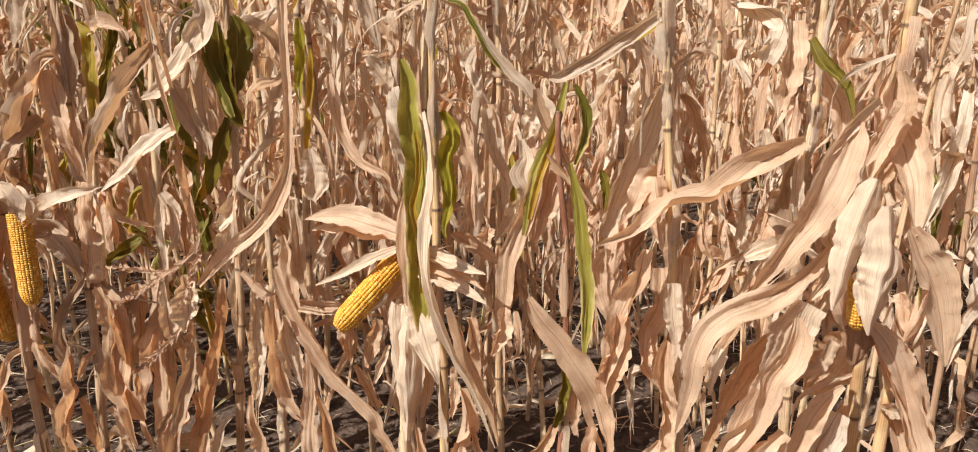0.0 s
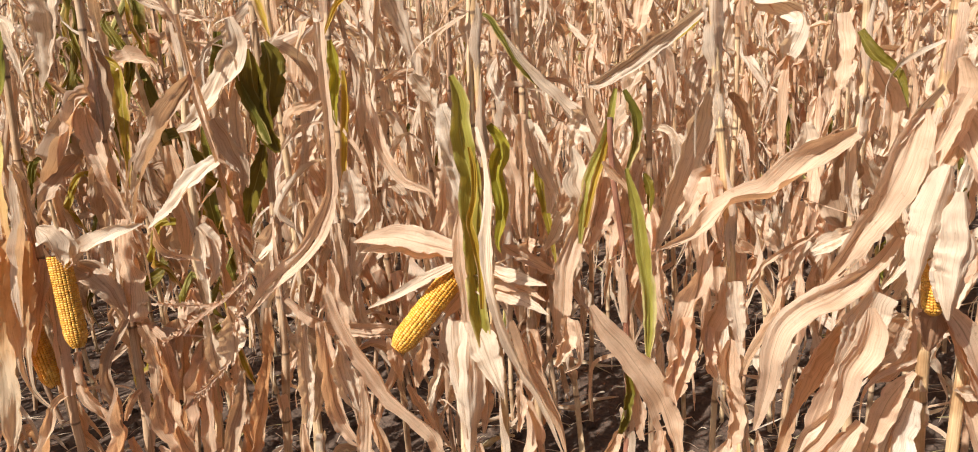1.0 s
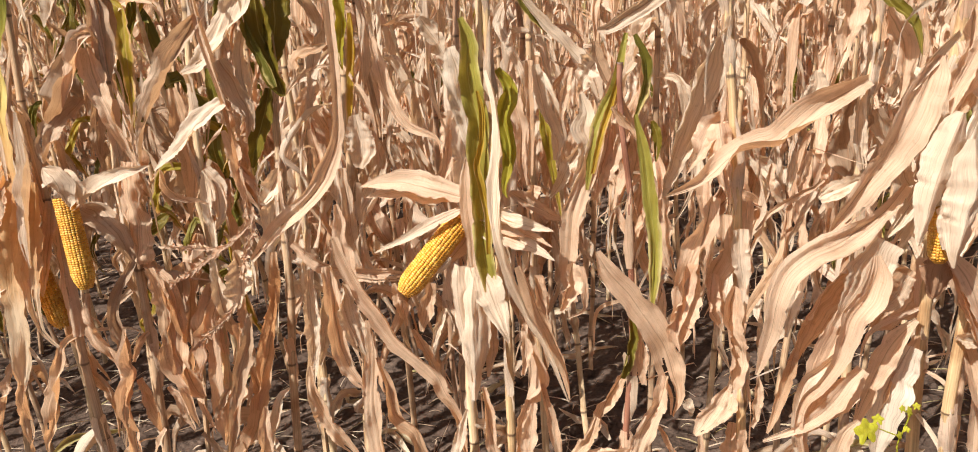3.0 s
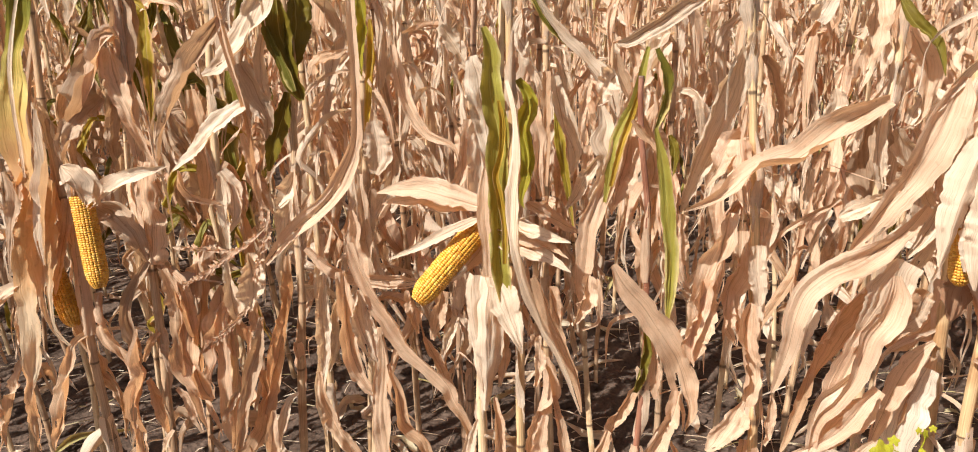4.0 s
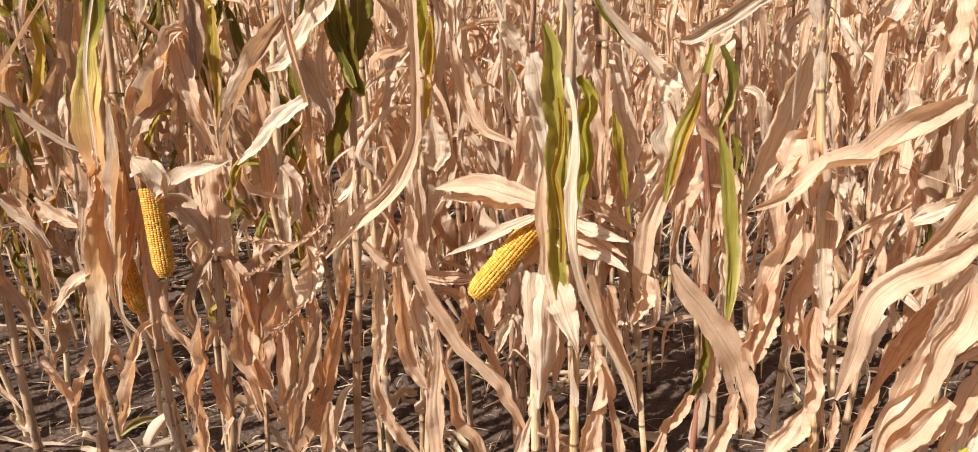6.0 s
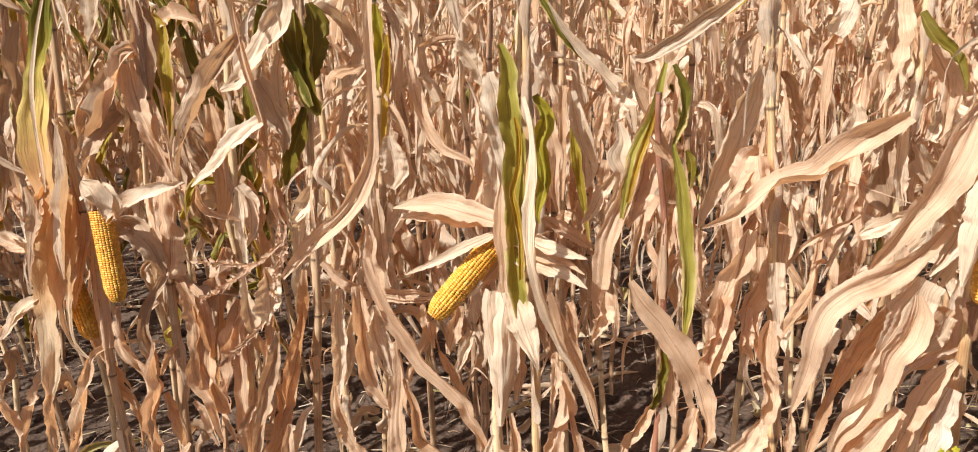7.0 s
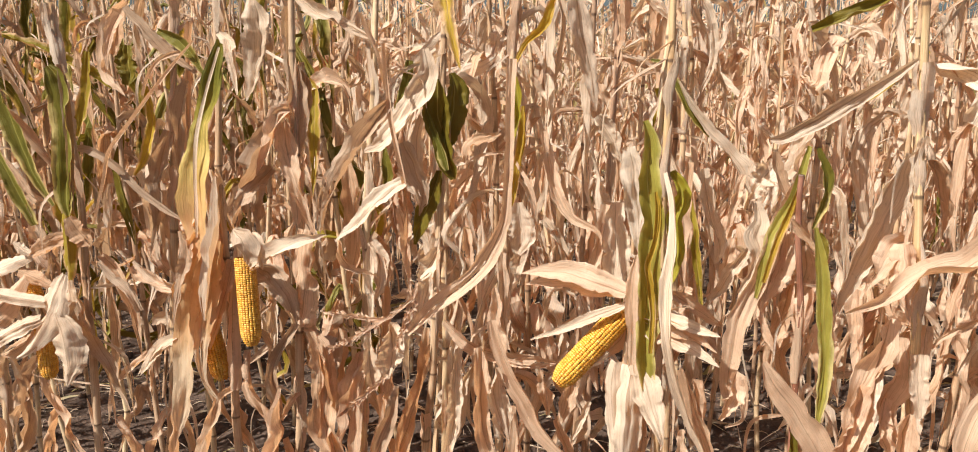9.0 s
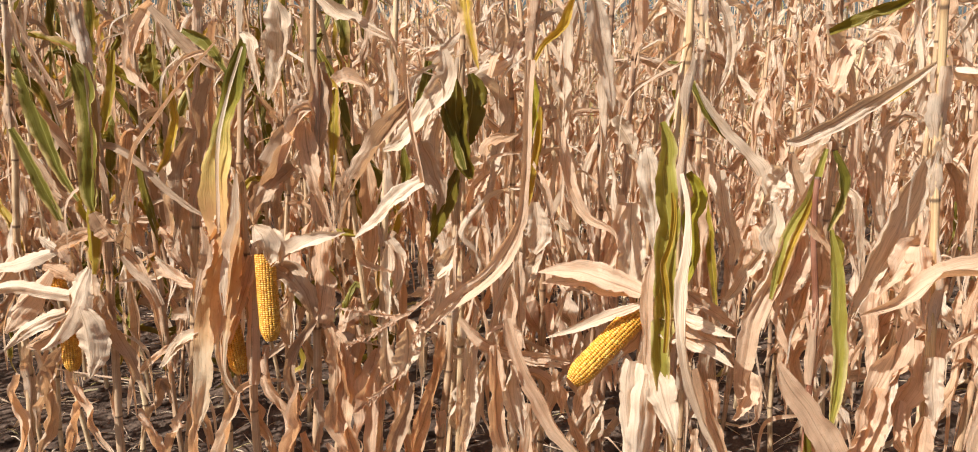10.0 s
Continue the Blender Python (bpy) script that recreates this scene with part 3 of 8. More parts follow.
STUFF = {"stem": STEM, "deep": DEEP, "dull": DULL, "streaked": STREAKED, "dry": DRY, "pale": PALE, "rust": RUST, "turning": TURNING, "green": GREEN, "husk": HUSK}


def row_places(row, reach, gap, rng):
    """Where the plants of a row stand."""
    x = -reach + rng.uniform(0, gap)
    while x < reach:
        yield x + rng.normal(0, 0.02), FIRST_ROW + ROW_GAP * row + ROW_SLANT * x + rng.normal(0, 0.035)
        x += gap * rng.uniform(0.8, 1.25)


def near_crop():
    """The rows near enough to tell their plants apart, each plant a thing of its own."""
    rng = np.random.default_rng(5)
    kinds = []
    for n in range(13):
        greener = n >= 9
        plant = thing("maize_plant", 0, -40 - n, 0, "half-dry maize plant with some olive green leaves" if greener else "dry tan maize plant with limp hanging leaves",
                      "maize plant", "maize plants of the rows behind")
        for name, shape, stuff, label in plant_shapes(700 + n, True, 0.36 if greener else 0.0):
            ob = new(name, mesh_of(name, shape, STUFF[stuff], stuff == "stem"))
            ob.parent = plant
        kinds.append(plant)
    used = set()
    places = []
    for row in range(0, 6):
        far = FIRST_ROW + ROW_GAP * row
        for x, y in row_places(row, 0.72 * far + 1.1, PLANT_GAP, rng):
            if row == 0 and -1.95 < x < 1.12:
                continue
            places.append((x, y))
    for x, y in places:
        n = int(rng.integers(9))
        if x < -0.36 * y and rng.random() < 0.75:      # greener at this end, and browner leaves in place of its shade
            n = int(rng.integers(9, 13))
        where = pose(x, y, 0, rng.normal(0, 2.2), rng.normal(0, 2.2), rng.uniform(0, 360))
        if n in used:
            copy_thing(kinds[n], where)
        else:
            kinds[n].matrix_world = where
            used.add(n)


def far_crop():
    """The rows beyond and the far ends of the near ones, too many to count."""
    rng = np.random.default_rng(6)
    kinds = []
    for n in range(8):
        stems, blades = [], []
        for name, shape, stuff, label in plant_shapes(900 + n, False):
            (stems if stuff == "stem" else blades).append(shape)
        kinds.append((stems, blades))
    for index, (name, mat, label) in enumerate((("maize_stalks", FIELD_STEM, "dry stalks of the maize field behind"), ("maize_leaves", FIELD_LEAF, "dry tan leaves of the maize field behind"))):
        merged = []
        for shapes in (kind[index] for kind in kinds):
            merged.append(merged_shape(shapes))
        rng = np.random.default_rng(8)
        verts, faces, uvs, start = [], [], [], 0
        for row in range(0, 34):
            far = FIRST_ROW + ROW_GAP * row
            gap = PLANT_GAP * (1.0 if row < 14 else 1.8 if row < 22 else 3.0)
            for x, y in row_places(row, max(6.5, 0.70 * far + 1.0), gap, rng):
                if row < 6 and abs(x) < 0.72 * far + 1.2:
                    continue      # these stand as plants of their own
                v, f, q = merged[int(rng.integers(len(merged)))]
                turn, size = rng.uniform(0, 6.28), rng.uniform(0.9, 1.08)
                c, s = math.cos(turn) * size, math.sin(turn) * size
                verts.append(v @ np.array([[c, s, 0], [-s, c, 0], [0, 0, size]]) + (x, y, 0))
                faces += [tuple(k + start for k in face) for face in f]
                uvs.append(q)
                start += len(v)
        ob = new(name, mesh_of(name, (np.concatenate(verts), faces, np.concatenate(uvs)), mat, index == 0))
        tagged(ob, label, "maize field", kind="stuff")


near_crop()
far_crop()


# ---- pieces that only the front row has ----
WEED = blade_material("weed_leaf", ((0.50, 0.52, 0.04), (0.56, 0.56, 0.05)), glow=0.4, spots=0.1, rib_tone=(0.5, 0.5, 0.08))
SILK = blade_material("withered_silk", ((0.36, 0.21, 0.13), (0.42, 0.25, 0.155)), glow=0.35)


def tassel(parent, points, seed):
    """One hanging tassel branch with its dry spikelets, as a single mesh."""
    rng = np.random.default_rng(seed)
    shapes = [ribbon(points, 0.0055, "rod", (0, 60), fold=0.8, wave=0.0, seed=seed, along=16, across=2)]
    mid = spline(points, 34)
    for n in range(3, 35):
        for _ in range(2):
            a = mid[n]
            way = unit(mid[min(n + 1, 34)] - mid[n - 1])
            end = a + way * rng.uniform(0.004, 0.011) + rng.normal(0, 0.0055, 3)
            shapes.append(ribbon([a, (a + end) / 2 + rng.normal(0, 0.001, 3), end], 0.0048, "strip", (0, 40), fold=0.5, wave=0, seed=seed, along=3, across=2))
    return part("tassel_branch", merged_shape(shapes), PALE, parent, "wispy dry tassel branch")


def rags(plant, seed):
    """Small limp leaves round the foot of a front plant and on its far side."""
    rng = np.random.default_rng(seed)
    foot = np.array(plant.matrix_world.translation)
    stem = next(o for o in plant.children if o.name.startswith("stalk"))
    spots = [np.array(v.co) + foot for v in stem.data.vertices]
    for n in range(1 if foot[1] < 1.55 else 6):
        height = rng.uniform(0.3, 0.62) if n < 1 else rng.uniform(0.7, 1.8)
        at = min(spots, key=lambda p: abs(p[2] - height))
        turn = rng.uniform(0.25, 2.9)
        points, width, roll, out = limp_leaf(rng, at, turn, height)
        points = [p if p[2] > 0.02 else np.array([p[0], p[1], 0.02]) for p in points]
        mat = (DRY, DRY, RUST, DRY)[int(rng.integers(4))]
        part("leaf", ribbon(points, width * 0.85, "leaf", roll, fold=rng.uniform(0.2, 0.8), wave=rng.uniform(0.2, 0.5), cup=rng.uniform(0.2, 1.4),
                            seed=seed * 50 + n, along=20, across=6, facing=tuple(out + (0, 0, 0.6))), mat, plant)
    # torn strips and fibres
    for n in range(8):
        height = rng.uniform(0.4, 1.55)
        at = min(spots, key=lambda p: abs(p[2] - height))
        reach, long = rng.normal(0, 0.045, 2), rng.uniform(0.06, 0.22)
        end = at + np.array([reach[0] * 1.6, reach[1], -long if rng.random() < 0.75 else rng.uniform(0.1, 0.8) * long])
        part("shred", ribbon([at, (at + end) / 2 + np.array([reach[0] * 0.6, reach[1] * 0.4, 0.02]), end], rng.uniform(0.003, 0.009), "strip", (rng.normal(0, 60), rng.normal(0, 120)),
                             fold=0.4, wave=0.2, seed=seed * 90 + n, along=10, across=2), (DRY, PALE)[n % 2], plant)
    # dry leaf sheaths that wrap the stalk
    tall = max(p[2] for p in spots)
    low = 0.25
    while low < min(tall, 1.9) - 0.2:
        high = low + rng.uniform(0.10, 0.20)
        if rng.random() < 0.75:
            curve = []
            for z in np.linspace(low, high, 4):
                ring = [p for p in spots if abs(p[2] - z) < 0.07]
                curve.append(np.mean(ring, axis=0) * (1, 1, 0) + np.array([0, 0, z]))
            spin = rng.uniform(-2.6, -0.5)
            out = np.array([math.cos(spin), math.sin(spin), 0.0])
            curve = [p + out * (0.004 + 0.006 * n * rng.random()) for n, p in enumerate(curve)]
            part("sheath", ribbon(curve, rng.uniform(0.024, 0.034), "torn" if rng.random() < 0.5 else "husk", (rng.normal(0, 15), rng.normal(0, 30)), fold=-0.8, wave=0.12, cup=0.0,
                                  seed=seed * 70 + int(low * 100), along=16, across=6, facing=tuple(out + (0, 0, 0.05))), (DRY, PALE, DRY)[int(rng.integers(3))], plant)
        low = high + rng.uniform(0.0, 0.06)


# ---- the front row, plant by plant ----
left_plant = thing("maize_plant", -0.959, 1.500, 0, "dry maize plant with two bare cobs and a turning leaf", "maize plant", "maize plants of the front row")
stalk(left_plant, [(-0.959, 1.500, -0.040), (-0.964, 1.500, 0.531), (-0.968, 1.500, 0.798), (-0.969, 1.500, 1.076), (-0.971, 1.500, 1.239), (-0.967, 1.500, 1.393), (-0.951, 1.500, 2.000)], (0.0108, 0.0084, 0.0045))
leaf(left_plant, [(-0.934, 1.460, 1.518), (-0.948, 1.460, 1.466), (-0.962, 1.460, 1.405), (-0.981, 1.460, 1.353), (-0.989, 1.460, 1.307), (-0.995, 1.450, 1.261), (-1.000, 1.450, 1.214), (-1.005, 1.460, 1.145), (-1.006, 1.460, 1.082)], 0.080, HALF_GREEN, "leaf green above and yellowing below", profile=(0.13, 0.47, 0.60, 0.50, 0.59, 0.89, 1.00, 0.81, 0.69), fold=0.35, wave=0.12, cup=0.15, crumple=0.05, roll=(10, -10, -20))
leaf(left_plant, [(-0.931, 1.445, 1.504), (-0.963, 1.445, 1.416), (-0.987, 1.445, 1.337), (-0.996, 1.445, 1.262), (-0.998, 1.445, 1.190), (-1.002, 1.445, 1.129)], 0.008, HUSK, "dried pale margin of the turning leaf", profile=(0.44, 0.76, 0.96, 0.82, 1.00, 0.34), fold=0.2, wave=0.1, cup=0.1, crumple=0.03)
leaf(left_plant, [(-0.995, 1.465, 1.131), (-1.019, 1.465, 1.068), (-1.034, 1.465, 0.997), (-1.047, 1.465, 0.925), (-1.052, 1.465, 0.858), (-1.063, 1.465, 0.782), (-1.076, 1.465, 0.725), (-1.084, 1.465, 0.694)], 0.071, SHEET, "limp leaf with a pale shredded end, amber as if backlit", profile=(0.53, 0.85, 1.00, 0.91, 0.84, 0.68, 0.44, 0.08), fold=0.3, wave=0.2, cup=0.25, crumple=0.09, roll=(0, -15, 10))
leaf(left_plant, [(-0.958, 1.450, 1.122), (-0.972, 1.450, 1.066), (-0.986, 1.450, 1.002), (-1.002, 1.450, 0.937), (-1.011, 1.450, 0.891), (-1.011, 1.450, 0.830), (-0.998, 1.450, 0.800), (-0.983, 1.450, 0.781)], 0.067, SHEET, "limp leaf, amber as if backlit", profile=(0.51, 0.91, 1.00, 0.81, 0.46, 0.16, 0.11, 0.05), fold=0.35, wave=0.2, cup=0.2, crumple=0.08, roll=(-10, 12))
leaf(left_plant, [(-0.935, 1.455, 1.083), (-0.950, 1.455, 1.026), (-0.970, 1.455, 0.968), (-0.986, 1.455, 0.915), (-0.994, 1.455, 0.889)], 0.037, RUST, profile=(0.50, 0.93, 1.00, 0.50, 0.11), fold=0.3, wave=0.15, cup=0.2, crumple=0.08, roll=(0, -25))
leaf(left_plant, [(-0.947, 1.430, 1.258), (-0.948, 1.430, 1.217), (-0.948, 1.430, 1.163), (-0.963, 1.430, 1.108), (-0.976, 1.430, 1.046), (-0.985, 1.430, 0.996), (-0.988, 1.430, 0.960)], 0.042, HUSK, profile=(0.12, 0.44, 0.75, 1.00, 0.83, 0.46, 0.10), fold=0.5, wave=0.12, cup=0.3, crumple=0.08, roll=(-30, -35, -20))
leaf(left_plant, [(-1.029, 1.460, 1.120), (-1.034, 1.460, 1.082), (-1.046, 1.460, 1.050), (-1.057, 1.460, 1.031)], 0.032, RUST, profile=(0.59, 1.00, 0.63, 0.12), fold=0.4, wave=0.15, cup=0.2, roll=(20, -10))
leaf(left_plant, [(-1.025, 1.470, 1.186), (-1.027, 1.470, 1.161), (-1.027, 1.470, 1.136), (-1.028, 1.470, 1.114)], 0.041, PALE, profile=(0.60, 1.00, 0.74, 0.17), fold=0.3, wave=0.1, cup=0.2)
leaf(left_plant, [(-0.937, 1.475, 1.082), (-0.946, 1.475, 1.007), (-0.953, 1.475, 0.914), (-0.957, 1.475, 0.833), (-0.961, 1.475, 0.791)], 0.034, PALE, name="sheath", profile=(0.40, 0.61, 0.91, 1.00, 0.84), fold=-0.5, wave=0.06, cup=0.0, crumple=0.06)
leaf(left_plant, [(-0.910, 1.430, 1.519), (-0.904, 1.430, 1.487), (-0.897, 1.430, 1.455), (-0.893, 1.430, 1.415)], 0.017, HUSK, profile=(0.57, 1.00, 0.87, 0.14), fold=0.3, wave=0.1, cup=0.1, crumple=0.05, roll=(-15, -15))
leaf(left_plant, [(-1.022, 1.420, 1.147), (-1.013, 1.420, 1.099), (-1.036, 1.420, 1.025), (-1.053, 1.420, 0.949)], 0.030, DULL, wave=0.3, roll=(-11, -11))
left_ear = ear(left_plant, (-0.904, 1.445, 1.092), (-0.889, 1.425, 0.909), 0.0222, "bare yellow corn cob")
leaf(left_ear, [(-0.886, 1.420, 1.083), (-0.874, 1.387, 1.116), (-0.874, 1.373, 1.140), (-0.895, 1.380, 1.163)], 0.075, HUSK, name="husk", kind='drop', fold=-0.15, wave=0.03, crumple=0.03, roll=(13, 13))
leaf(left_ear, [(-0.866, 1.430, 1.077), (-0.852, 1.390, 1.114), (-0.847, 1.373, 1.140), (-0.856, 1.380, 1.159)], 0.050, HUSK, name="husk", kind='drop', fold=-0.2, wave=0.03, crumple=0.03, roll=(14, 14))
leaf(left_ear, [(-0.882, 1.440, 1.075), (-0.834, 1.413, 1.108), (-0.783, 1.413, 1.133), (-0.731, 1.440, 1.143)], 0.050, HUSK, name="husk", kind='husk', fold=0.2, wave=0.036, roll=(22, 22), crumple=0.055)
low_ear = ear(left_plant, (-1.020, 1.500, 0.945), (-0.988, 1.490, 0.806), 0.0225, "bare yellow corn cob")
leaf(low_ear, [(-1.010, 1.470, 0.969), (-1.016, 1.470, 0.902), (-1.010, 1.470, 0.861)], 0.030, DRY, name="husk", kind='husk', roll=(-11, -11))
leaf(left_plant, [(-0.901, 1.490, 1.061), (-0.854, 1.463, 1.045), (-0.824, 1.457, 1.007), (-0.811, 1.470, 0.946)], 0.058, DULL, fold=0.35, roll=(-14, 26), kind='strip')
leaf(left_plant, [(-0.813, 1.470, 0.950), (-0.845, 1.464, 0.893), (-0.865, 1.458, 0.835), (-0.852, 1.452, 0.775), (-0.860, 1.446, 0.686), (-0.890, 1.440, 0.544)], 0.042, DULL, wave=0.35, waves=4, fold=0.4, roll=(-12, 38, -52), kind='drop')
leaf(left_plant, [(-0.923, 1.490, 0.878), (-0.923, 1.482, 0.805), (-0.900, 1.475, 0.751), (-0.883, 1.468, 0.701), (-0.897, 1.460, 0.621)], 0.040, RUST, wave=0.3, roll=(-7, 33))
leaf(left_plant, [(-0.963, 1.480, 0.791), (-0.987, 1.468, 0.771), (-1.007, 1.455, 0.707), (-1.022, 1.442, 0.634), (-1.045, 1.430, 0.554)], 0.040, RUST, fold=0.5, wave=0.25, roll=(-15, 15, -45), kind='drop')
leaf(left_plant, [(-0.968, 1.500, 0.776), (-0.969, 1.517, 0.695), (-0.946, 1.533, 0.625), (-0.958, 1.550, 0.506)], 0.035, RUST, wave=0.3, roll=(-7, 73))
leaf(left_plant, [(-1.074, 1.480, 0.788), (-1.095, 1.480, 0.703), (-1.101, 1.480, 0.614), (-1.107, 1.480, 0.522)], 0.038, RUST, wave=0.2, kind='drop', roll=(-12, -12))
far_left_plant = thing("maize_plant", -1.255, 1.620, 0, "dry maize plant with long limp leaves", "maize plant", "maize plants of the front row")
stalk(far_left_plant, [(-1.255, 1.620, -0.040), (-1.212, 1.620, 0.461), (-1.174, 1.620, 0.725), (-1.146, 1.620, 1.104), (-1.129, 1.620, 1.340), (-1.072, 1.620, 2.100)], (0.0108, 0.0084, 0.0045))
leaf(far_left_plant, [(-1.070, 1.580, 1.439), (-1.093, 1.580, 1.355), (-1.101, 1.580, 1.268), (-1.091, 1.580, 1.204)], 0.040, DULL, wave=0.3, roll=(-12, 48))
leaf(far_left_plant, [(-1.345, 1.750, 0.934), (-1.284, 1.733, 0.961), (-1.239, 1.717, 0.953), (-1.214, 1.700, 0.936)], 0.030, HUSK, name="husk", kind='husk', roll=(15, 15))
leaf(far_left_plant, [(-1.436, 1.800, 0.647), (-1.353, 1.767, 0.719), (-1.290, 1.733, 0.770), (-1.236, 1.700, 0.807)], 0.022, PALE, kind='strip', roll=(17, 17))
leaf(far_left_plant, [(-1.265, 1.550, 0.682), (-1.245, 1.550, 0.623), (-1.233, 1.550, 0.560), (-1.228, 1.550, 0.480)], 0.036, PALE, wave=0.3, roll=(-5, 55))
leaf(far_left_plant, [(-1.167, 1.580, 0.690), (-1.203, 1.580, 0.621), (-1.233, 1.580, 0.542), (-1.266, 1.580, 0.461)], 0.032, PALE, wave=0.3, roll=(-15, -75))
leaf(far_left_plant, [(-1.129, 1.600, 1.330), (-1.160, 1.600, 1.241), (-1.166, 1.600, 1.136), (-1.196, 1.600, 1.041)], 0.045, DULL, wave=0.25, roll=(28, -42))
leaf(far_left_plant, [(-1.232, 1.620, 0.664), (-1.249, 1.620, 0.727), (-1.276, 1.620, 0.665), (-1.331, 1.620, 0.537)], 0.035, DULL, wave=0.25, roll=(26, -44))
second_plant = thing("maize_plant", -0.843, 1.500, 0, "dry maize plant with broad brown hanging leaves", "maize plant", "maize plants of the front row")
stalk(second_plant, [(-0.843, 1.500, -0.040), (-0.835, 1.500, 0.528), (-0.831, 1.500, 0.686), (-0.816, 1.500, 0.919), (-0.808, 1.500, 1.123), (-0.807, 1.500, 1.342), (-0.806, 1.500, 1.478), (-0.801, 1.500, 2.100)], (0.0108, 0.0084, 0.0045))
leaf(second_plant, [(-0.777, 1.460, 0.935), (-0.763, 1.460, 0.888), (-0.754, 1.460, 0.841), (-0.751, 1.460, 0.794), (-0.749, 1.460, 0.731), (-0.732, 1.460, 0.666), (-0.717, 1.460, 0.643)], 0.065, RUST, profile=(0.25, 0.56, 0.67, 0.91, 1.00, 0.66, 0.08), fold=0.4, wave=0.2, cup=0.25, crumple=0.13, twirl=0.25, roll=(-20, 20))
leaf(second_plant, [(-0.757, 1.580, 0.901), (-0.761, 1.580, 0.824), (-0.775, 1.580, 0.738), (-0.781, 1.580, 0.648), (-0.769, 1.580, 0.600)], 0.064, RUST, profile=(0.73, 0.84, 1.00, 0.93, 0.15), fold=0.5, wave=0.25, cup=0.35, crumple=0.09, twirl=0.25, roll=(10, -40))
leaf(second_plant, [(-0.841, 1.445, 0.814), (-0.851, 1.445, 0.747), (-0.846, 1.445, 0.712), (-0.868, 1.445, 0.664), (-0.872, 1.445, 0.599), (-0.872, 1.445, 0.539), (-0.878, 1.445, 0.478)], 0.044, PALE, profile=(0.26, 0.81, 1.00, 0.74, 0.91, 0.70, 0.28), fold=0.6, wave=0.3, cup=0.45, crumple=0.1, twirl=0.25, roll=(-30, 15))
leaf(second_plant, [(-0.819, 1.490, 0.787), (-0.843, 1.490, 0.761), (-0.862, 1.490, 0.720)], 0.018, PALE, profile=(0.50, 1.00, 0.39), fold=0.3, wave=0.15, cup=0.15, crumple=0.13, twirl=0.25, roll=(30, 35))
leaf(second_plant, [(-0.797, 1.480, 0.662), (-0.774, 1.480, 0.636), (-0.765, 1.480, 0.590), (-0.756, 1.480, 0.555)], 0.023, PALE, profile=(0.30, 1.00, 0.94, 0.20), fold=0.4, wave=0.2, cup=0.25, crumple=0.09, twirl=0.25, roll=(0, -15))
leaf(second_plant, [(-0.839, 1.460, 0.696), (-0.829, 1.460, 0.652), (-0.821, 1.460, 0.600), (-0.818, 1.460, 0.567)], 0.033, RUST, profile=(0.45, 1.00, 0.84, 0.19), fold=0.5, wave=0.25, cup=0.35, crumple=0.1, twirl=0.25, roll=(-12, -30))
leaf(second_plant, [(-0.924, 1.500, 0.507), (-0.889, 1.500, 0.464), (-0.863, 1.500, 0.413)], 0.035, RUST, profile=(0.70, 1.00, 0.33), fold=0.6, wave=0.3, cup=0.45, crumple=0.13, twirl=0.25, roll=(25, 20))
leaf(second_plant, [(-0.802, 1.445, 0.585), (-0.820, 1.445, 0.557), (-0.837, 1.445, 0.518)], 0.015, PALE, profile=(0.43, 1.00, 0.38), fold=0.3, wave=0.15, cup=0.15, crumple=0.09, twirl=0.25, roll=(-20, -40))
leaf(second_plant, [(-0.787, 1.490, 0.944), (-0.794, 1.540, 0.899), (-0.784, 1.550, 0.853), (-0.788, 1.550, 0.796), (-0.789, 1.550, 0.761)], 0.093, DULL, profile=(0.32, 0.82, 1.00, 0.44, 0.07), fold=0.4, wave=0.2, cup=0.25, crumple=0.1, twirl=0.25, roll=(10, 15))
# tan leaf in shade, the shade put into its dull brown
leaf(second_plant, [(-0.805, 1.500, 1.470), (-0.800, 1.500, 1.430), (-0.800, 1.500, 1.384), (-0.805, 1.500, 1.337), (-0.812, 1.500, 1.289), (-0.816, 1.500, 1.238)], 0.043, DULL, "leaf pressed along the stalk, dull brown in place of shade", profile=(0.43, 0.93, 1.00, 0.81, 0.51, 0.16), fold=0.4, wave=0.06, cup=0.3, crumple=0.06, roll=(25, 30))
leaf(second_plant, [(-0.806, 1.470, 1.385), (-0.830, 1.470, 1.380), (-0.840, 1.470, 1.357), (-0.870, 1.470, 1.311), (-0.877, 1.450, 1.270), (-0.905, 1.470, 1.228), (-0.921, 1.470, 1.195), (-0.939, 1.470, 1.167)], 0.058, DULL, profile=(0.13, 0.21, 0.39, 0.84, 1.00, 0.40, 0.37, 0.05), fold=0.5, wave=0.2, cup=0.3, roll=(10, -30, 20))
leaf(second_plant, [(-0.787, 1.475, 1.147), (-0.790, 1.475, 1.078), (-0.793, 1.475, 1.001), (-0.802, 1.475, 0.940)], 0.058, RUST, kind='torn', fold=-0.5, wave=0.08, roll=(-10, -10))
leaf(second_plant, [(-0.812, 1.500, 1.372), (-0.820, 1.485, 1.385), (-0.835, 1.470, 1.359), (-0.848, 1.455, 1.313), (-0.869, 1.440, 1.257)], 0.042, PALE, fold=0.6, roll=(13, -27), wave=0.2)
leaf(second_plant, [(-0.828, 1.490, 1.360), (-0.816, 1.477, 1.298), (-0.793, 1.463, 1.234), (-0.760, 1.450, 1.143)], 0.050, RUST, fold=0.4, roll=(-15, 15), wave=0.2)
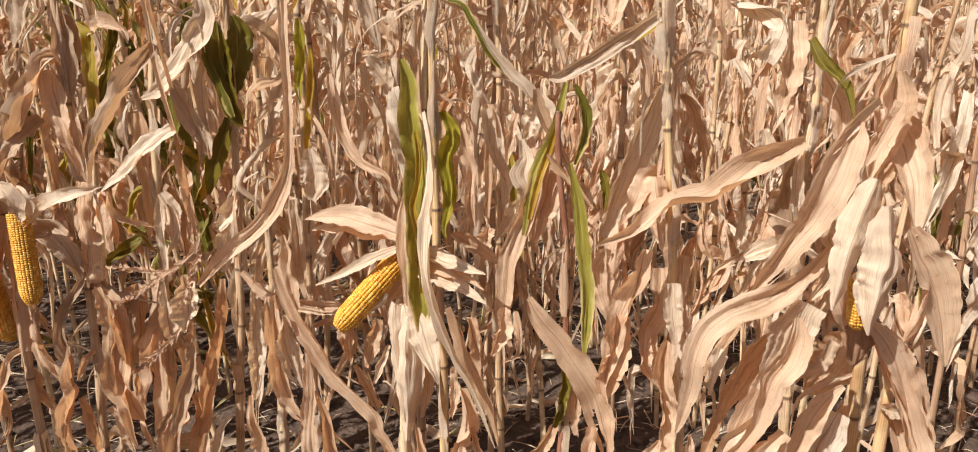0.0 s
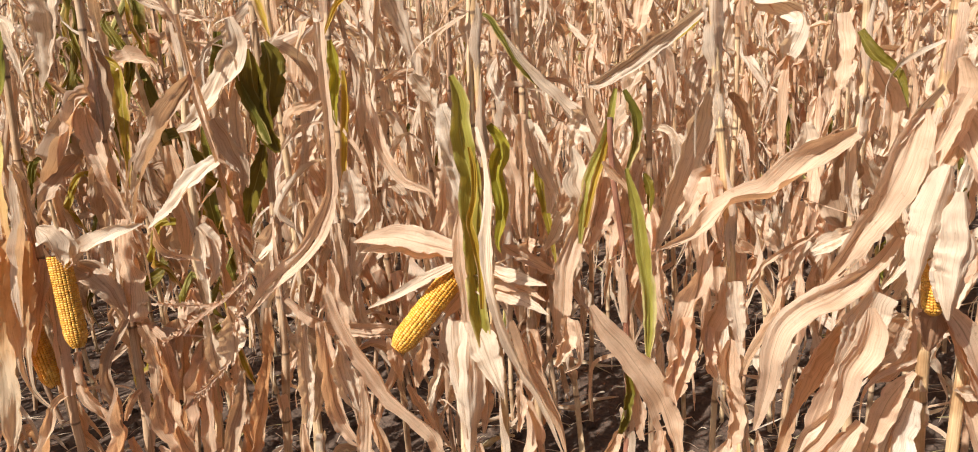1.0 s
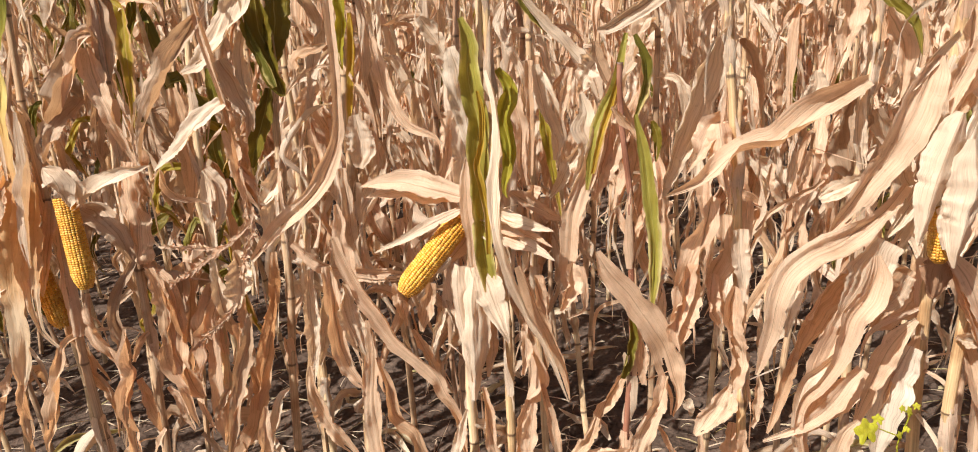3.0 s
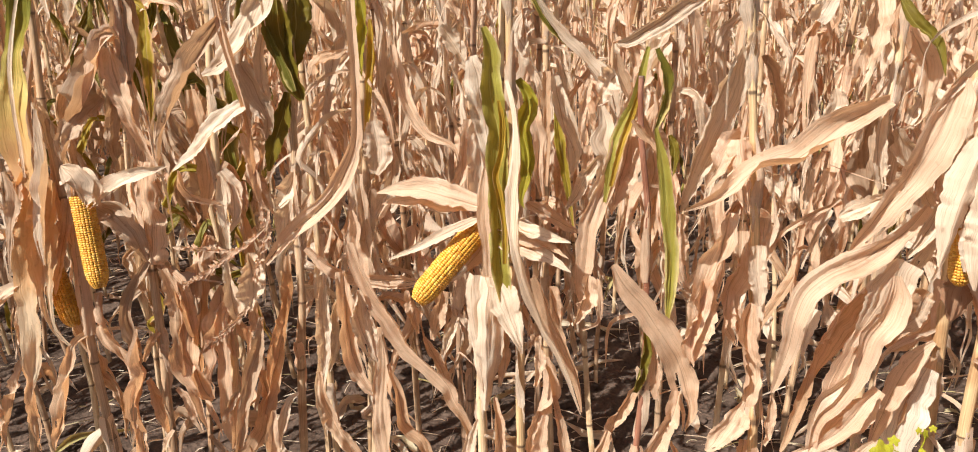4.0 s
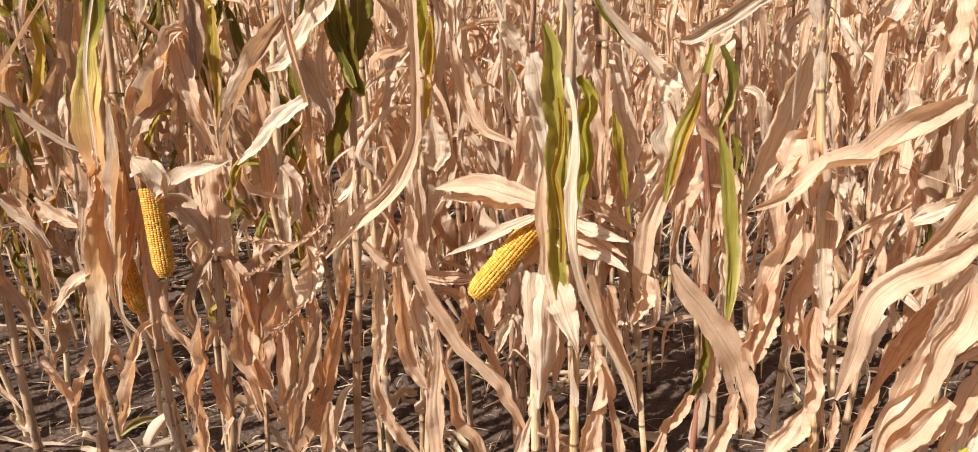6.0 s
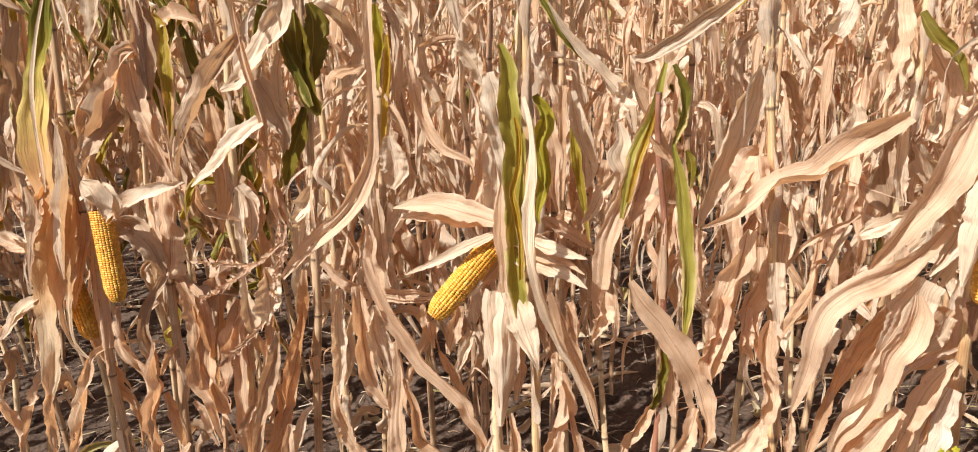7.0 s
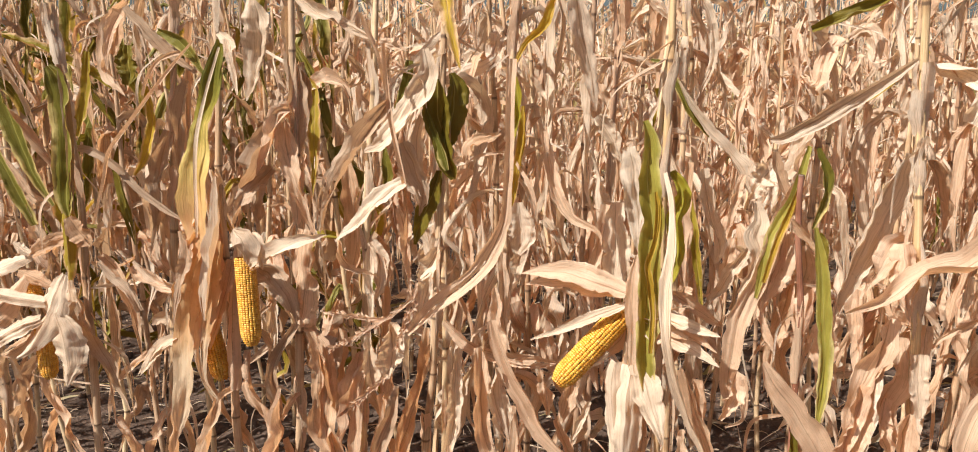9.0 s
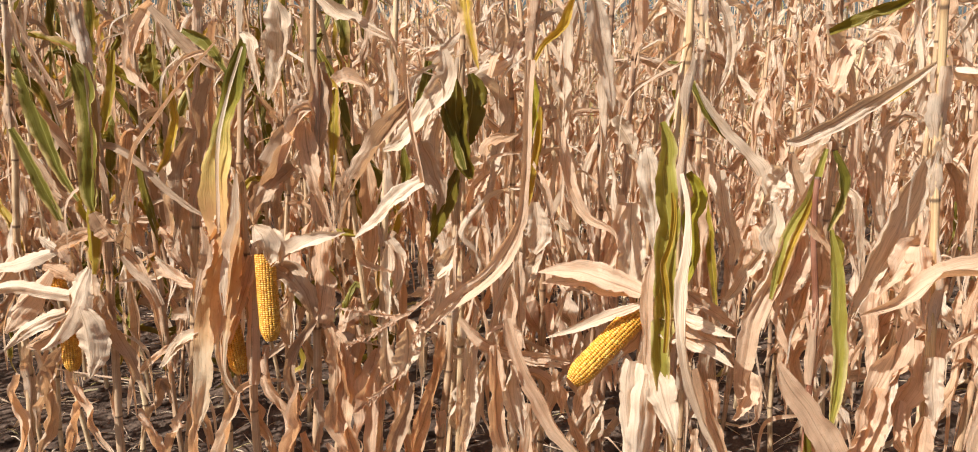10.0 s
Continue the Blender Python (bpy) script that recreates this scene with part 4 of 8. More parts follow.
leaf(second_plant, [(-0.850, 1.480, 1.269), (-0.878, 1.460, 1.240), (-0.899, 1.440, 1.211), (-0.913, 1.420, 1.161)], 0.055, DULL, fold=0.5, roll=(4, -36), kind='strip')
leaf(second_plant, [(-0.797, 1.490, 0.927), (-0.762, 1.480, 0.894), (-0.753, 1.470, 0.813), (-0.755, 1.460, 0.734), (-0.743, 1.450, 0.674), (-0.730, 1.440, 0.585)], 0.044, RUST, fold=0.5, roll=(34, 14, 39), wave=0.12, kind='strip')
leaf(second_plant, [(-0.790, 1.520, 1.478), (-0.786, 1.520, 1.409), (-0.807, 1.520, 1.352), (-0.831, 1.520, 1.305)], 0.030, DULL, roll=(-11, 69))
leaf(second_plant, [(-0.824, 1.600, 1.443), (-0.797, 1.588, 1.419), (-0.794, 1.575, 1.347), (-0.793, 1.562, 1.262), (-0.796, 1.550, 1.188)], 0.035, TURNING, roll=(-5, 25), wave=0.3)
leaf(second_plant, [(-0.810, 1.600, 1.428), (-0.767, 1.600, 1.444), (-0.732, 1.600, 1.428), (-0.725, 1.600, 1.404)], 0.045, PALE, kind='husk', wave=0.2, roll=(15, 15))
snapped_plant = thing("maize_plant", -0.750, 1.580, 0, "dry maize plant with a snapped top and hanging tassel", "maize plant", "maize plants of the front row")
stalk(snapped_plant, [(-0.750, 1.580, -0.040), (-0.721, 1.580, 0.475), (-0.709, 1.580, 0.609), (-0.700, 1.580, 0.762), (-0.693, 1.580, 0.908), (-0.684, 1.580, 1.060), (-0.679, 1.580, 1.256), (-0.667, 1.580, 1.474), (-0.639, 1.580, 2.000)], (0.0108, 0.0084, 0.0045))
leaf(snapped_plant, [(-0.668, 1.520, 0.940), (-0.671, 1.520, 0.877), (-0.670, 1.520, 0.822), (-0.663, 1.520, 0.789)], 0.037, HUSK, name="husk", profile=(0.24, 0.82, 1.00, 0.17), fold=0.5, wave=0.25, cup=0.35, crumple=0.13, twirl=0.25, roll=(-30, 35))
leaf(snapped_plant, [(-0.620, 1.500, 0.948), (-0.617, 1.500, 0.901), (-0.623, 1.500, 0.850), (-0.632, 1.500, 0.824)], 0.066, HUSK, name="husk", profile=(0.36, 1.00, 0.68, 0.11), fold=0.6, wave=0.3, cup=0.45, crumple=0.09, twirl=0.25, roll=(30, -15))
leaf(snapped_plant, [(-0.677, 1.540, 0.849), (-0.702, 1.540, 0.780), (-0.711, 1.540, 0.693), (-0.713, 1.540, 0.618), (-0.711, 1.540, 0.556), (-0.707, 1.540, 0.501), (-0.703, 1.540, 0.457)], 0.046, PALE, profile=(0.32, 0.87, 0.76, 0.56, 1.00, 0.87, 0.15), fold=0.3, wave=0.15, cup=0.15, crumple=0.1, twirl=0.25, roll=(0, -30))
leaf(snapped_plant, [(-0.602, 1.485, 0.814), (-0.615, 1.485, 0.757), (-0.638, 1.485, 0.695), (-0.659, 1.485, 0.630), (-0.675, 1.485, 0.557), (-0.693, 1.485, 0.493)], 0.035, DULL, profile=(0.42, 1.00, 1.00, 0.69, 0.79, 0.36), fold=0.4, wave=0.2, cup=0.25, crumple=0.13, twirl=0.25, roll=(-12, 20))
leaf(snapped_plant, [(-0.636, 1.530, 0.670), (-0.625, 1.530, 0.602), (-0.644, 1.530, 0.525), (-0.681, 1.530, 0.465), (-0.721, 1.530, 0.406)], 0.045, RUST, profile=(0.48, 0.92, 1.00, 0.80, 0.24), fold=0.5, wave=0.25, cup=0.35, crumple=0.09, twirl=0.25, roll=(25, -40))
leaf(snapped_plant, [(-0.545, 1.520, 0.934), (-0.549, 1.520, 0.861), (-0.566, 1.520, 0.793), (-0.586, 1.520, 0.723), (-0.609, 1.520, 0.651), (-0.633, 1.520, 0.571)], 0.042, RUST, profile=(0.43, 0.79, 0.93, 1.00, 0.94, 0.29), fold=0.6, wave=0.3, cup=0.45, crumple=0.1, twirl=0.25, roll=(-20, 15))
leaf(snapped_plant, [(-0.608, 1.500, 0.590), (-0.617, 1.500, 0.527), (-0.625, 1.500, 0.464), (-0.646, 1.500, 0.398)], 0.032, PALE, profile=(0.29, 1.00, 0.99, 0.29), fold=0.3, wave=0.15, cup=0.15, crumple=0.13, twirl=0.25, roll=(10, 35))
leaf(snapped_plant, [(-0.629, 1.540, 0.831), (-0.631, 1.540, 0.789), (-0.643, 1.540, 0.747), (-0.657, 1.540, 0.719)], 0.031, PALE, profile=(0.51, 1.00, 0.77, 0.18), fold=0.4, wave=0.2, cup=0.25, crumple=0.09, twirl=0.25, roll=(-30, -15))
leaf(snapped_plant, [(-0.673, 1.485, 0.646), (-0.690, 1.485, 0.621), (-0.709, 1.485, 0.575)], 0.020, DULL, profile=(0.66, 1.00, 0.45), fold=0.5, wave=0.25, cup=0.35, crumple=0.1, twirl=0.25, roll=(30, -30))
leaf(snapped_plant, [(-0.761, 1.530, 0.520), (-0.730, 1.530, 0.469), (-0.707, 1.530, 0.426)], 0.023, DULL, profile=(0.48, 1.00, 0.64), fold=0.6, wave=0.3, cup=0.45, crumple=0.13, twirl=0.25, roll=(0, 20))
leaf(snapped_plant, [(-0.602, 1.420, 1.513), (-0.591, 1.410, 1.376), (-0.565, 1.400, 1.260), (-0.571, 1.450, 1.146), (-0.580, 1.500, 1.052)], 0.009, PALE, "thin broken stem that hangs down", name="snapped_top", kind='rod', fold=0.9, wave=0.02, roll=(-7, -7))
leaf(snapped_plant, [(-0.672, 1.550, 1.107), (-0.655, 1.550, 1.074), (-0.654, 1.550, 1.014), (-0.676, 1.550, 0.971)], 0.050, HUSK, name="husk", kind='husk', fold=-0.4, wave=0.1, roll=(-7, -7))
leaf(snapped_plant, [(-0.648, 1.530, 0.776), (-0.643, 1.522, 0.706), (-0.668, 1.515, 0.629), (-0.685, 1.508, 0.557), (-0.706, 1.500, 0.500)], 0.050, RUST, fold=0.5, wave=0.25, roll=(-1, -41, 19), kind='drop')
leaf(snapped_plant, [(-0.702, 1.560, 0.858), (-0.725, 1.545, 0.779), (-0.733, 1.530, 0.697), (-0.748, 1.515, 0.623), (-0.724, 1.500, 0.532)], 0.042, PALE, fold=0.5, wave=0.3, roll=(-12, -72, 8))
leaf(snapped_plant, [(-0.750, 1.660, 1.260), (-0.737, 1.660, 1.166), (-0.734, 1.660, 1.083), (-0.756, 1.660, 0.969)], 0.060, RUST, fold=0.3, kind='strip', wave=0.2, roll=(-8, -8))
leaf(snapped_plant, [(-0.593, 1.420, 1.408), (-0.631, 1.410, 1.358), (-0.674, 1.400, 1.294), (-0.709, 1.390, 1.227), (-0.723, 1.380, 1.160)], 0.052, DULL, "brown leaf with a bright turned margin", fold=0.7, wave=0.15, roll=(14, -16, -31), kind='strip')
leaf(snapped_plant, [(-0.566, 1.400, 1.258), (-0.606, 1.380, 1.228), (-0.639, 1.360, 1.193), (-0.682, 1.340, 1.155)], 0.046, HUSK, fold=0.25, wave=0.15, roll=(-22, -22), kind='husk')
leaf(snapped_plant, [(-0.681, 1.360, 1.152), (-0.683, 1.373, 1.120), (-0.666, 1.387, 1.092), (-0.619, 1.400, 1.074)], 0.018, PALE, fold=0.6, wave=0.1, roll=(35, -5), kind='strip')
leaf(snapped_plant, [(-0.577, 1.450, 1.328), (-0.557, 1.457, 1.275), (-0.542, 1.463, 1.227), (-0.551, 1.470, 1.181)], 0.045, DULL, fold=0.4, wave=0.2, roll=(-4, 36), kind='husk')
leaf(snapped_plant, [(-0.590, 1.460, 1.199), (-0.578, 1.460, 1.150), (-0.577, 1.460, 1.089), (-0.569, 1.460, 1.048)], 0.030, PALE, fold=0.4, wave=0.2, roll=(-8, 32), kind='strip')
tassel(snapped_plant, [(-0.561, 1.420, 1.074), (-0.564, 1.425, 1.011), (-0.592, 1.430, 0.920)], 11)
tassel(snapped_plant, [(-0.551, 1.420, 1.031), (-0.618, 1.425, 0.981), (-0.726, 1.430, 0.988)], 12)
tassel(snapped_plant, [(-0.610, 1.420, 0.983), (-0.665, 1.425, 0.947), (-0.729, 1.430, 0.908)], 13)
tassel(snapped_plant, [(-0.546, 1.420, 1.059), (-0.557, 1.420, 1.000), (-0.582, 1.420, 0.943)], 14)
tassel(snapped_plant, [(-0.618, 1.460, 0.849), (-0.662, 1.465, 0.806), (-0.722, 1.470, 0.753)], 15)
green_topped_plant = thing("maize_plant", -0.619, 1.620, 0, "dry maize plant with deep green upper leaves", "maize plant", "maize plants of the front row")
stalk(green_topped_plant, [(-0.619, 1.620, -0.040), (-0.582, 1.620, 0.446), (-0.561, 1.620, 0.710), (-0.548, 1.620, 0.903), (-0.540, 1.620, 1.045), (-0.532, 1.620, 1.220), (-0.528, 1.620, 1.396), (-0.514, 1.620, 2.043), (-0.502, 1.620, 2.000)], (0.0108, 0.0084, 0.0045), "purplish brown stalk")
leaf(green_topped_plant, [(-0.558, 1.530, 0.614), (-0.582, 1.530, 0.590), (-0.599, 1.530, 0.537), (-0.617, 1.530, 0.475), (-0.637, 1.530, 0.415)], 0.028, DRY, profile=(0.20, 0.76, 1.00, 0.84, 0.23), fold=0.3, wave=0.15, cup=0.15, crumple=0.09, twirl=0.25, roll=(-12, -40))
leaf(green_topped_plant, [(-0.479, 1.510, 0.894), (-0.486, 1.510, 0.819), (-0.488, 1.510, 0.763), (-0.491, 1.510, 0.706), (-0.499, 1.510, 0.666)], 0.037, DRY, profile=(0.49, 0.82, 1.00, 0.67, 0.13), fold=0.4, wave=0.2, cup=0.25, crumple=0.1, twirl=0.25, roll=(25, 15))
leaf(green_topped_plant, [(-0.493, 1.470, 0.695), (-0.485, 1.450, 0.651), (-0.468, 1.450, 0.591), (-0.442, 1.450, 0.536), (-0.409, 1.450, 0.483)], 0.038, RUST, profile=(0.20, 0.71, 1.00, 0.95, 0.21), fold=0.5, wave=0.25, cup=0.35, crumple=0.13, twirl=0.25, roll=(-20, 35))
leaf(green_topped_plant, [(-0.401, 1.395, 0.529), (-0.374, 1.395, 0.511), (-0.343, 1.395, 0.500), (-0.317, 1.395, 0.485)], 0.021, PALE, profile=(0.34, 1.00, 0.76, 0.18), fold=0.6, wave=0.3, cup=0.45, crumple=0.09, twirl=0.25, roll=(10, -15))
leaf(green_topped_plant, [(-0.513, 1.540, 0.943), (-0.469, 1.540, 0.898), (-0.420, 1.540, 0.878), (-0.358, 1.540, 0.864), (-0.304, 1.540, 0.863), (-0.276, 1.540, 0.861)], 0.036, PALE, "pale leaf that reaches across", profile=(0.43, 0.92, 1.00, 0.87, 0.79, 0.13), fold=0.3, wave=0.15, cup=0.15, crumple=0.1, twirl=0.25, roll=(-30, -30))
leaf(green_topped_plant, [(-0.462, 1.630, 0.810), (-0.490, 1.630, 0.753), (-0.492, 1.630, 0.676), (-0.511, 1.630, 0.615)], 0.024, DRY, profile=(0.38, 0.98, 1.00, 0.35), fold=0.4, wave=0.2, cup=0.25, crumple=0.13, twirl=0.25, roll=(30, 20))
leaf(green_topped_plant, [(-0.503, 1.580, 1.458), (-0.495, 1.580, 1.428), (-0.496, 1.580, 1.394), (-0.504, 1.580, 1.358), (-0.509, 1.580, 1.327), (-0.515, 1.580, 1.302)], 0.061, DEEP, "deep green leaf folded at its top", profile=(0.18, 0.90, 1.00, 0.81, 0.54, 0.18), fold=0.3, wave=0.08, cup=0.1, crumple=0.04, roll=(35, 30))
leaf(green_topped_plant, [(-0.530, 1.565, 1.447), (-0.531, 1.565, 1.414), (-0.530, 1.565, 1.372), (-0.519, 1.565, 1.329), (-0.511, 1.565, 1.291), (-0.501, 1.565, 1.260), (-0.497, 1.565, 1.242)], 0.061, DEEP, "deep green leaf folded at its top", profile=(0.31, 0.91, 1.00, 0.77, 0.67, 0.54, 0.12), fold=0.5, wave=0.08, cup=0.1, crumple=0.05, roll=(-15, -5))
# lighter strip laid in front as the highlight on the deep green leaf
leaf(green_topped_plant, [(-0.552, 1.555, 1.395), (-0.542, 1.555, 1.363), (-0.527, 1.555, 1.323), (-0.515, 1.555, 1.287), (-0.508, 1.555, 1.262)], 0.024, STREAKED, profile=(0.16, 0.65, 0.87, 1.00, 0.45), fold=0.3, wave=0.06, cup=0.1, crumple=0.04, roll=(-35, -30))
leaf(green_topped_plant, [(-0.529, 1.580, 1.258), (-0.539, 1.580, 1.220), (-0.558, 1.580, 1.174), (-0.574, 1.580, 1.132), (-0.583, 1.580, 1.098)], 0.041, DEEP, "deep green leaf", profile=(0.27, 0.80, 1.00, 0.68, 0.10), fold=0.4, wave=0.1, cup=0.1, crumple=0.05, roll=(10, 25))
leaf(green_topped_plant, [(-0.591, 1.590, 1.483), (-0.596, 1.590, 1.443), (-0.608, 1.590, 1.407), (-0.625, 1.590, 1.367)], 0.022, STREAKED, profile=(0.64, 1.00, 0.97, 0.36), fold=0.3, wave=0.08, cup=0.1, crumple=0.05)
leaf(green_topped_plant, [(-0.644, 1.580, 1.303), (-0.641, 1.580, 1.272), (-0.639, 1.580, 1.242), (-0.648, 1.580, 1.211)], 0.023, STREAKED, "green leaf", profile=(0.25, 0.87, 1.00, 0.18), fold=0.3, wave=0.1, cup=0.1, crumple=0.05)
leaf(green_topped_plant, [(-0.552, 1.545, 1.505), (-0.544, 1.545, 1.461), (-0.561, 1.545, 1.420), (-0.585, 1.545, 1.384), (-0.612, 1.535, 1.347), (-0.639, 1.525, 1.316), (-0.671, 1.515, 1.302)], 0.056, HUSK, "bleached pale leaf with fine ridges", profile=(0.29, 0.68, 1.00, 0.89, 0.82, 0.67, 0.07), fold=0.3, wave=0.15, cup=0.15, crumple=0.09, roll=(20, -20, -10))
leaf(green_topped_plant, [(-0.615, 1.560, 1.320), (-0.606, 1.560, 1.287), (-0.590, 1.560, 1.255), (-0.573, 1.560, 1.223), (-0.567, 1.560, 1.193), (-0.566, 1.560, 1.176)], 0.035, DRY, profile=(0.15, 0.53, 0.95, 1.00, 0.41, 0.09), fold=0.6, wave=0.12, cup=0.3, roll=(-20, 30))
leaf(green_topped_plant, [(-0.565, 1.580, 1.371), (-0.576, 1.580, 1.328), (-0.577, 1.580, 1.277), (-0.571, 1.580, 1.226)], 0.026, HUSK, profile=(0.53, 0.87, 1.00, 0.56), fold=0.4, wave=0.15, cup=0.3, roll=(0, 30))
leaf(green_topped_plant, [(-0.529, 1.600, 1.090), (-0.541, 1.600, 1.073), (-0.558, 1.600, 1.046), (-0.578, 1.600, 1.019)], 0.044, HUSK, name="husk", profile=(0.2, 0.73, 1.0, 0.4), fold=0.3, wave=0.12, cup=0.4, crumple=0.08)
leaf(green_topped_plant, [(-0.556, 1.630, 1.031), (-0.563, 1.630, 0.992), (-0.575, 1.630, 0.949), (-0.586, 1.630, 0.913)], 0.061, DRY, name="husk", profile=(0.84, 1.0, 0.65, 0.2), fold=0.3, wave=0.12, cup=0.4, crumple=0.08)
leaf(snapped_plant, [(-0.670, 1.540, 1.100), (-0.671, 1.540, 1.064), (-0.672, 1.540, 1.021), (-0.670, 1.540, 0.981), (-0.672, 1.540, 0.945)], 0.024, HUSK, name="husk", profile=(0.41, 1.0, 0.95, 0.72, 0.36), fold=0.3, wave=0.12, cup=0.4, crumple=0.08)
leaf(snapped_plant, [(-0.670, 1.560, 1.096), (-0.660, 1.560, 1.071), (-0.654, 1.560, 1.038), (-0.651, 1.560, 1.004)], 0.038, PALE, name="husk", profile=(0.23, 0.84, 1.0, 0.31), fold=0.3, wave=0.12, cup=0.4, crumple=0.08)
leaf(snapped_plant, [(-0.643, 1.600, 1.074), (-0.645, 1.600, 1.033), (-0.650, 1.600, 0.997)], 0.018, PALE, profile=(0.74, 1.0, 0.42), fold=0.45, wave=0.2, cup=0.35, crumple=0.12)
leaf(green_topped_plant, [(-0.473, 1.550, 1.279), (-0.457, 1.550, 1.315), (-0.425, 1.550, 1.328), (-0.397, 1.550, 1.339)], 0.034, RUST, wave=0.1, kind='strip', roll=(17, 17))
leaf(green_topped_plant, [(-0.510, 2.000, 1.199), (-0.533, 2.000, 1.181), (-0.558, 2.000, 1.150), (-0.571, 2.000, 1.111)], 0.064, PALE, name="husk", profile=(0.39, 1.0, 0.73, 0.28), fold=0.3, wave=0.12, cup=0.4, crumple=0.08)
leaf(green_topped_plant, [(-0.558, 1.980, 1.164), (-0.569, 1.980, 1.113), (-0.568, 1.980, 1.065), (-0.561, 1.980, 1.020)], 0.029, PALE, profile=(0.74, 1.0, 0.63, 0.25), fold=0.45, wave=0.2, cup=0.35, crumple=0.12)
leaf(green_topped_plant, [(-0.531, 2.030, 1.151), (-0.510, 2.030, 1.107), (-0.497, 2.030, 1.060), (-0.493, 2.030, 1.023)], 0.044, RUST, profile=(0.75, 1.0, 0.67, 0.25), fold=0.45, wave=0.2, cup=0.35, crumple=0.12)
leaf(green_topped_plant, [(-0.525, 1.900, 1.116), (-0.517, 1.900, 1.059), (-0.509, 1.900, 1.008), (-0.502, 1.900, 0.956)], 0.031, PALE, profile=(0.44, 0.88, 1.0, 0.22), fold=0.45, wave=0.2, cup=0.35, crumple=0.12)
leaf(green_topped_plant, [(-0.452, 1.900, 1.304), (-0.499, 1.900, 1.262), (-0.543, 1.900, 1.232), (-0.576, 1.900, 1.199)], 0.029, DRY, profile=(0.35, 1.0, 0.83, 0.18), fold=0.45, wave=0.2, cup=0.35, crumple=0.12)
narrow_plant = thing("maize_plant", -0.423, 1.620, 0, "dry maize plant with one long narrow bright leaf", "maize plant", "maize plants of the front row")
stalk(narrow_plant, [(-0.423, 1.620, -0.040), (-0.411, 1.620, 0.443), (-0.400, 1.620, 0.706), (-0.393, 1.620, 0.943), (-0.388, 1.620, 1.216), (-0.378, 1.620, 1.465), (-0.355, 1.620, 2.100)], (0.0108, 0.0084, 0.0045))
leaf(narrow_plant, [(-0.399, 1.400, 0.995), (-0.385, 1.400, 0.948), (-0.358, 1.400, 0.883), (-0.328, 1.400, 0.829), (-0.301, 1.400, 0.777), (-0.259, 1.400, 0.730), (-0.226, 1.400, 0.689), (-0.214, 1.400, 0.654), (-0.188, 1.400, 0.604), (-0.173, 1.400, 0.556)], 0.038, PALE, "long twisted pale leaf", profile=(0.41, 0.69, 0.91, 1.00, 0.85, 0.77, 0.94, 0.79, 0.51, 0.12), fold=0.5, wave=0.25, cup=0.35, crumple=0.09, twirl=0.25, roll=(0, -40))
leaf(narrow_plant, [(-0.423, 1.440, 0.925), (-0.422, 1.440, 0.858), (-0.422, 1.440, 0.791), (-0.412, 1.440, 0.721), (-0.392, 1.440, 0.678), (-0.369, 1.440, 0.641)], 0.045, PALE, profile=(0.51, 1.00, 0.88, 0.87, 0.65, 0.08), fold=0.6, wave=0.3, cup=0.45, crumple=0.1, twirl=0.25, roll=(-12, 15))
leaf(narrow_plant, [(-0.388, 1.385, 0.906), (-0.388, 1.385, 0.853), (-0.377, 1.385, 0.800), (-0.362, 1.385, 0.755)], 0.045, DRY, profile=(0.24, 1.00, 0.98, 0.13), fold=0.3, wave=0.15, cup=0.15, crumple=0.13, twirl=0.25, roll=(25, 35))
leaf(narrow_plant, [(-0.354, 1.430, 0.809), (-0.353, 1.430, 0.736), (-0.362, 1.430, 0.652), (-0.364, 1.430, 0.580), (-0.358, 1.430, 0.504), (-0.346, 1.430, 0.429)], 0.044, PALE, profile=(0.33, 0.71, 0.83, 0.92, 1.00, 0.36), fold=0.4, wave=0.2, cup=0.25, crumple=0.09, twirl=0.25, roll=(-20, -15))
leaf(narrow_plant, [(-0.343, 1.420, 0.733), (-0.328, 1.420, 0.669), (-0.317, 1.420, 0.596), (-0.282, 1.420, 0.557), (-0.265, 1.420, 0.503), (-0.233, 1.420, 0.454), (-0.215, 1.420, 0.408)], 0.031, RUST, profile=(0.27, 0.71, 1.00, 0.82, 0.77, 0.72, 0.19), fold=0.5, wave=0.25, cup=0.35, crumple=0.1, twirl=0.25, roll=(10, -30))
leaf(narrow_plant, [(-0.304, 1.500, 0.858), (-0.293, 1.500, 0.809), (-0.288, 1.500, 0.760)], 0.034, RUST, profile=(0.36, 1.00, 0.18), fold=0.6, wave=0.3, cup=0.45, crumple=0.13, twirl=0.25, roll=(-30, 20))
leaf(narrow_plant, [(-0.235, 1.540, 0.837), (-0.249, 1.540, 0.774), (-0.262, 1.540, 0.726)], 0.037, RUST, profile=(0.58, 1.00, 0.21), fold=0.3, wave=0.15, cup=0.15, crumple=0.09, twirl=0.25, roll=(30, -40))
leaf(narrow_plant, [(-0.204, 1.485, 0.802), (-0.223, 1.485, 0.755), (-0.238, 1.485, 0.716)], 0.019, HUSK, profile=(0.38, 1.00, 0.23), fold=0.4, wave=0.2, cup=0.25, crumple=0.1, twirl=0.25, roll=(0, 15))
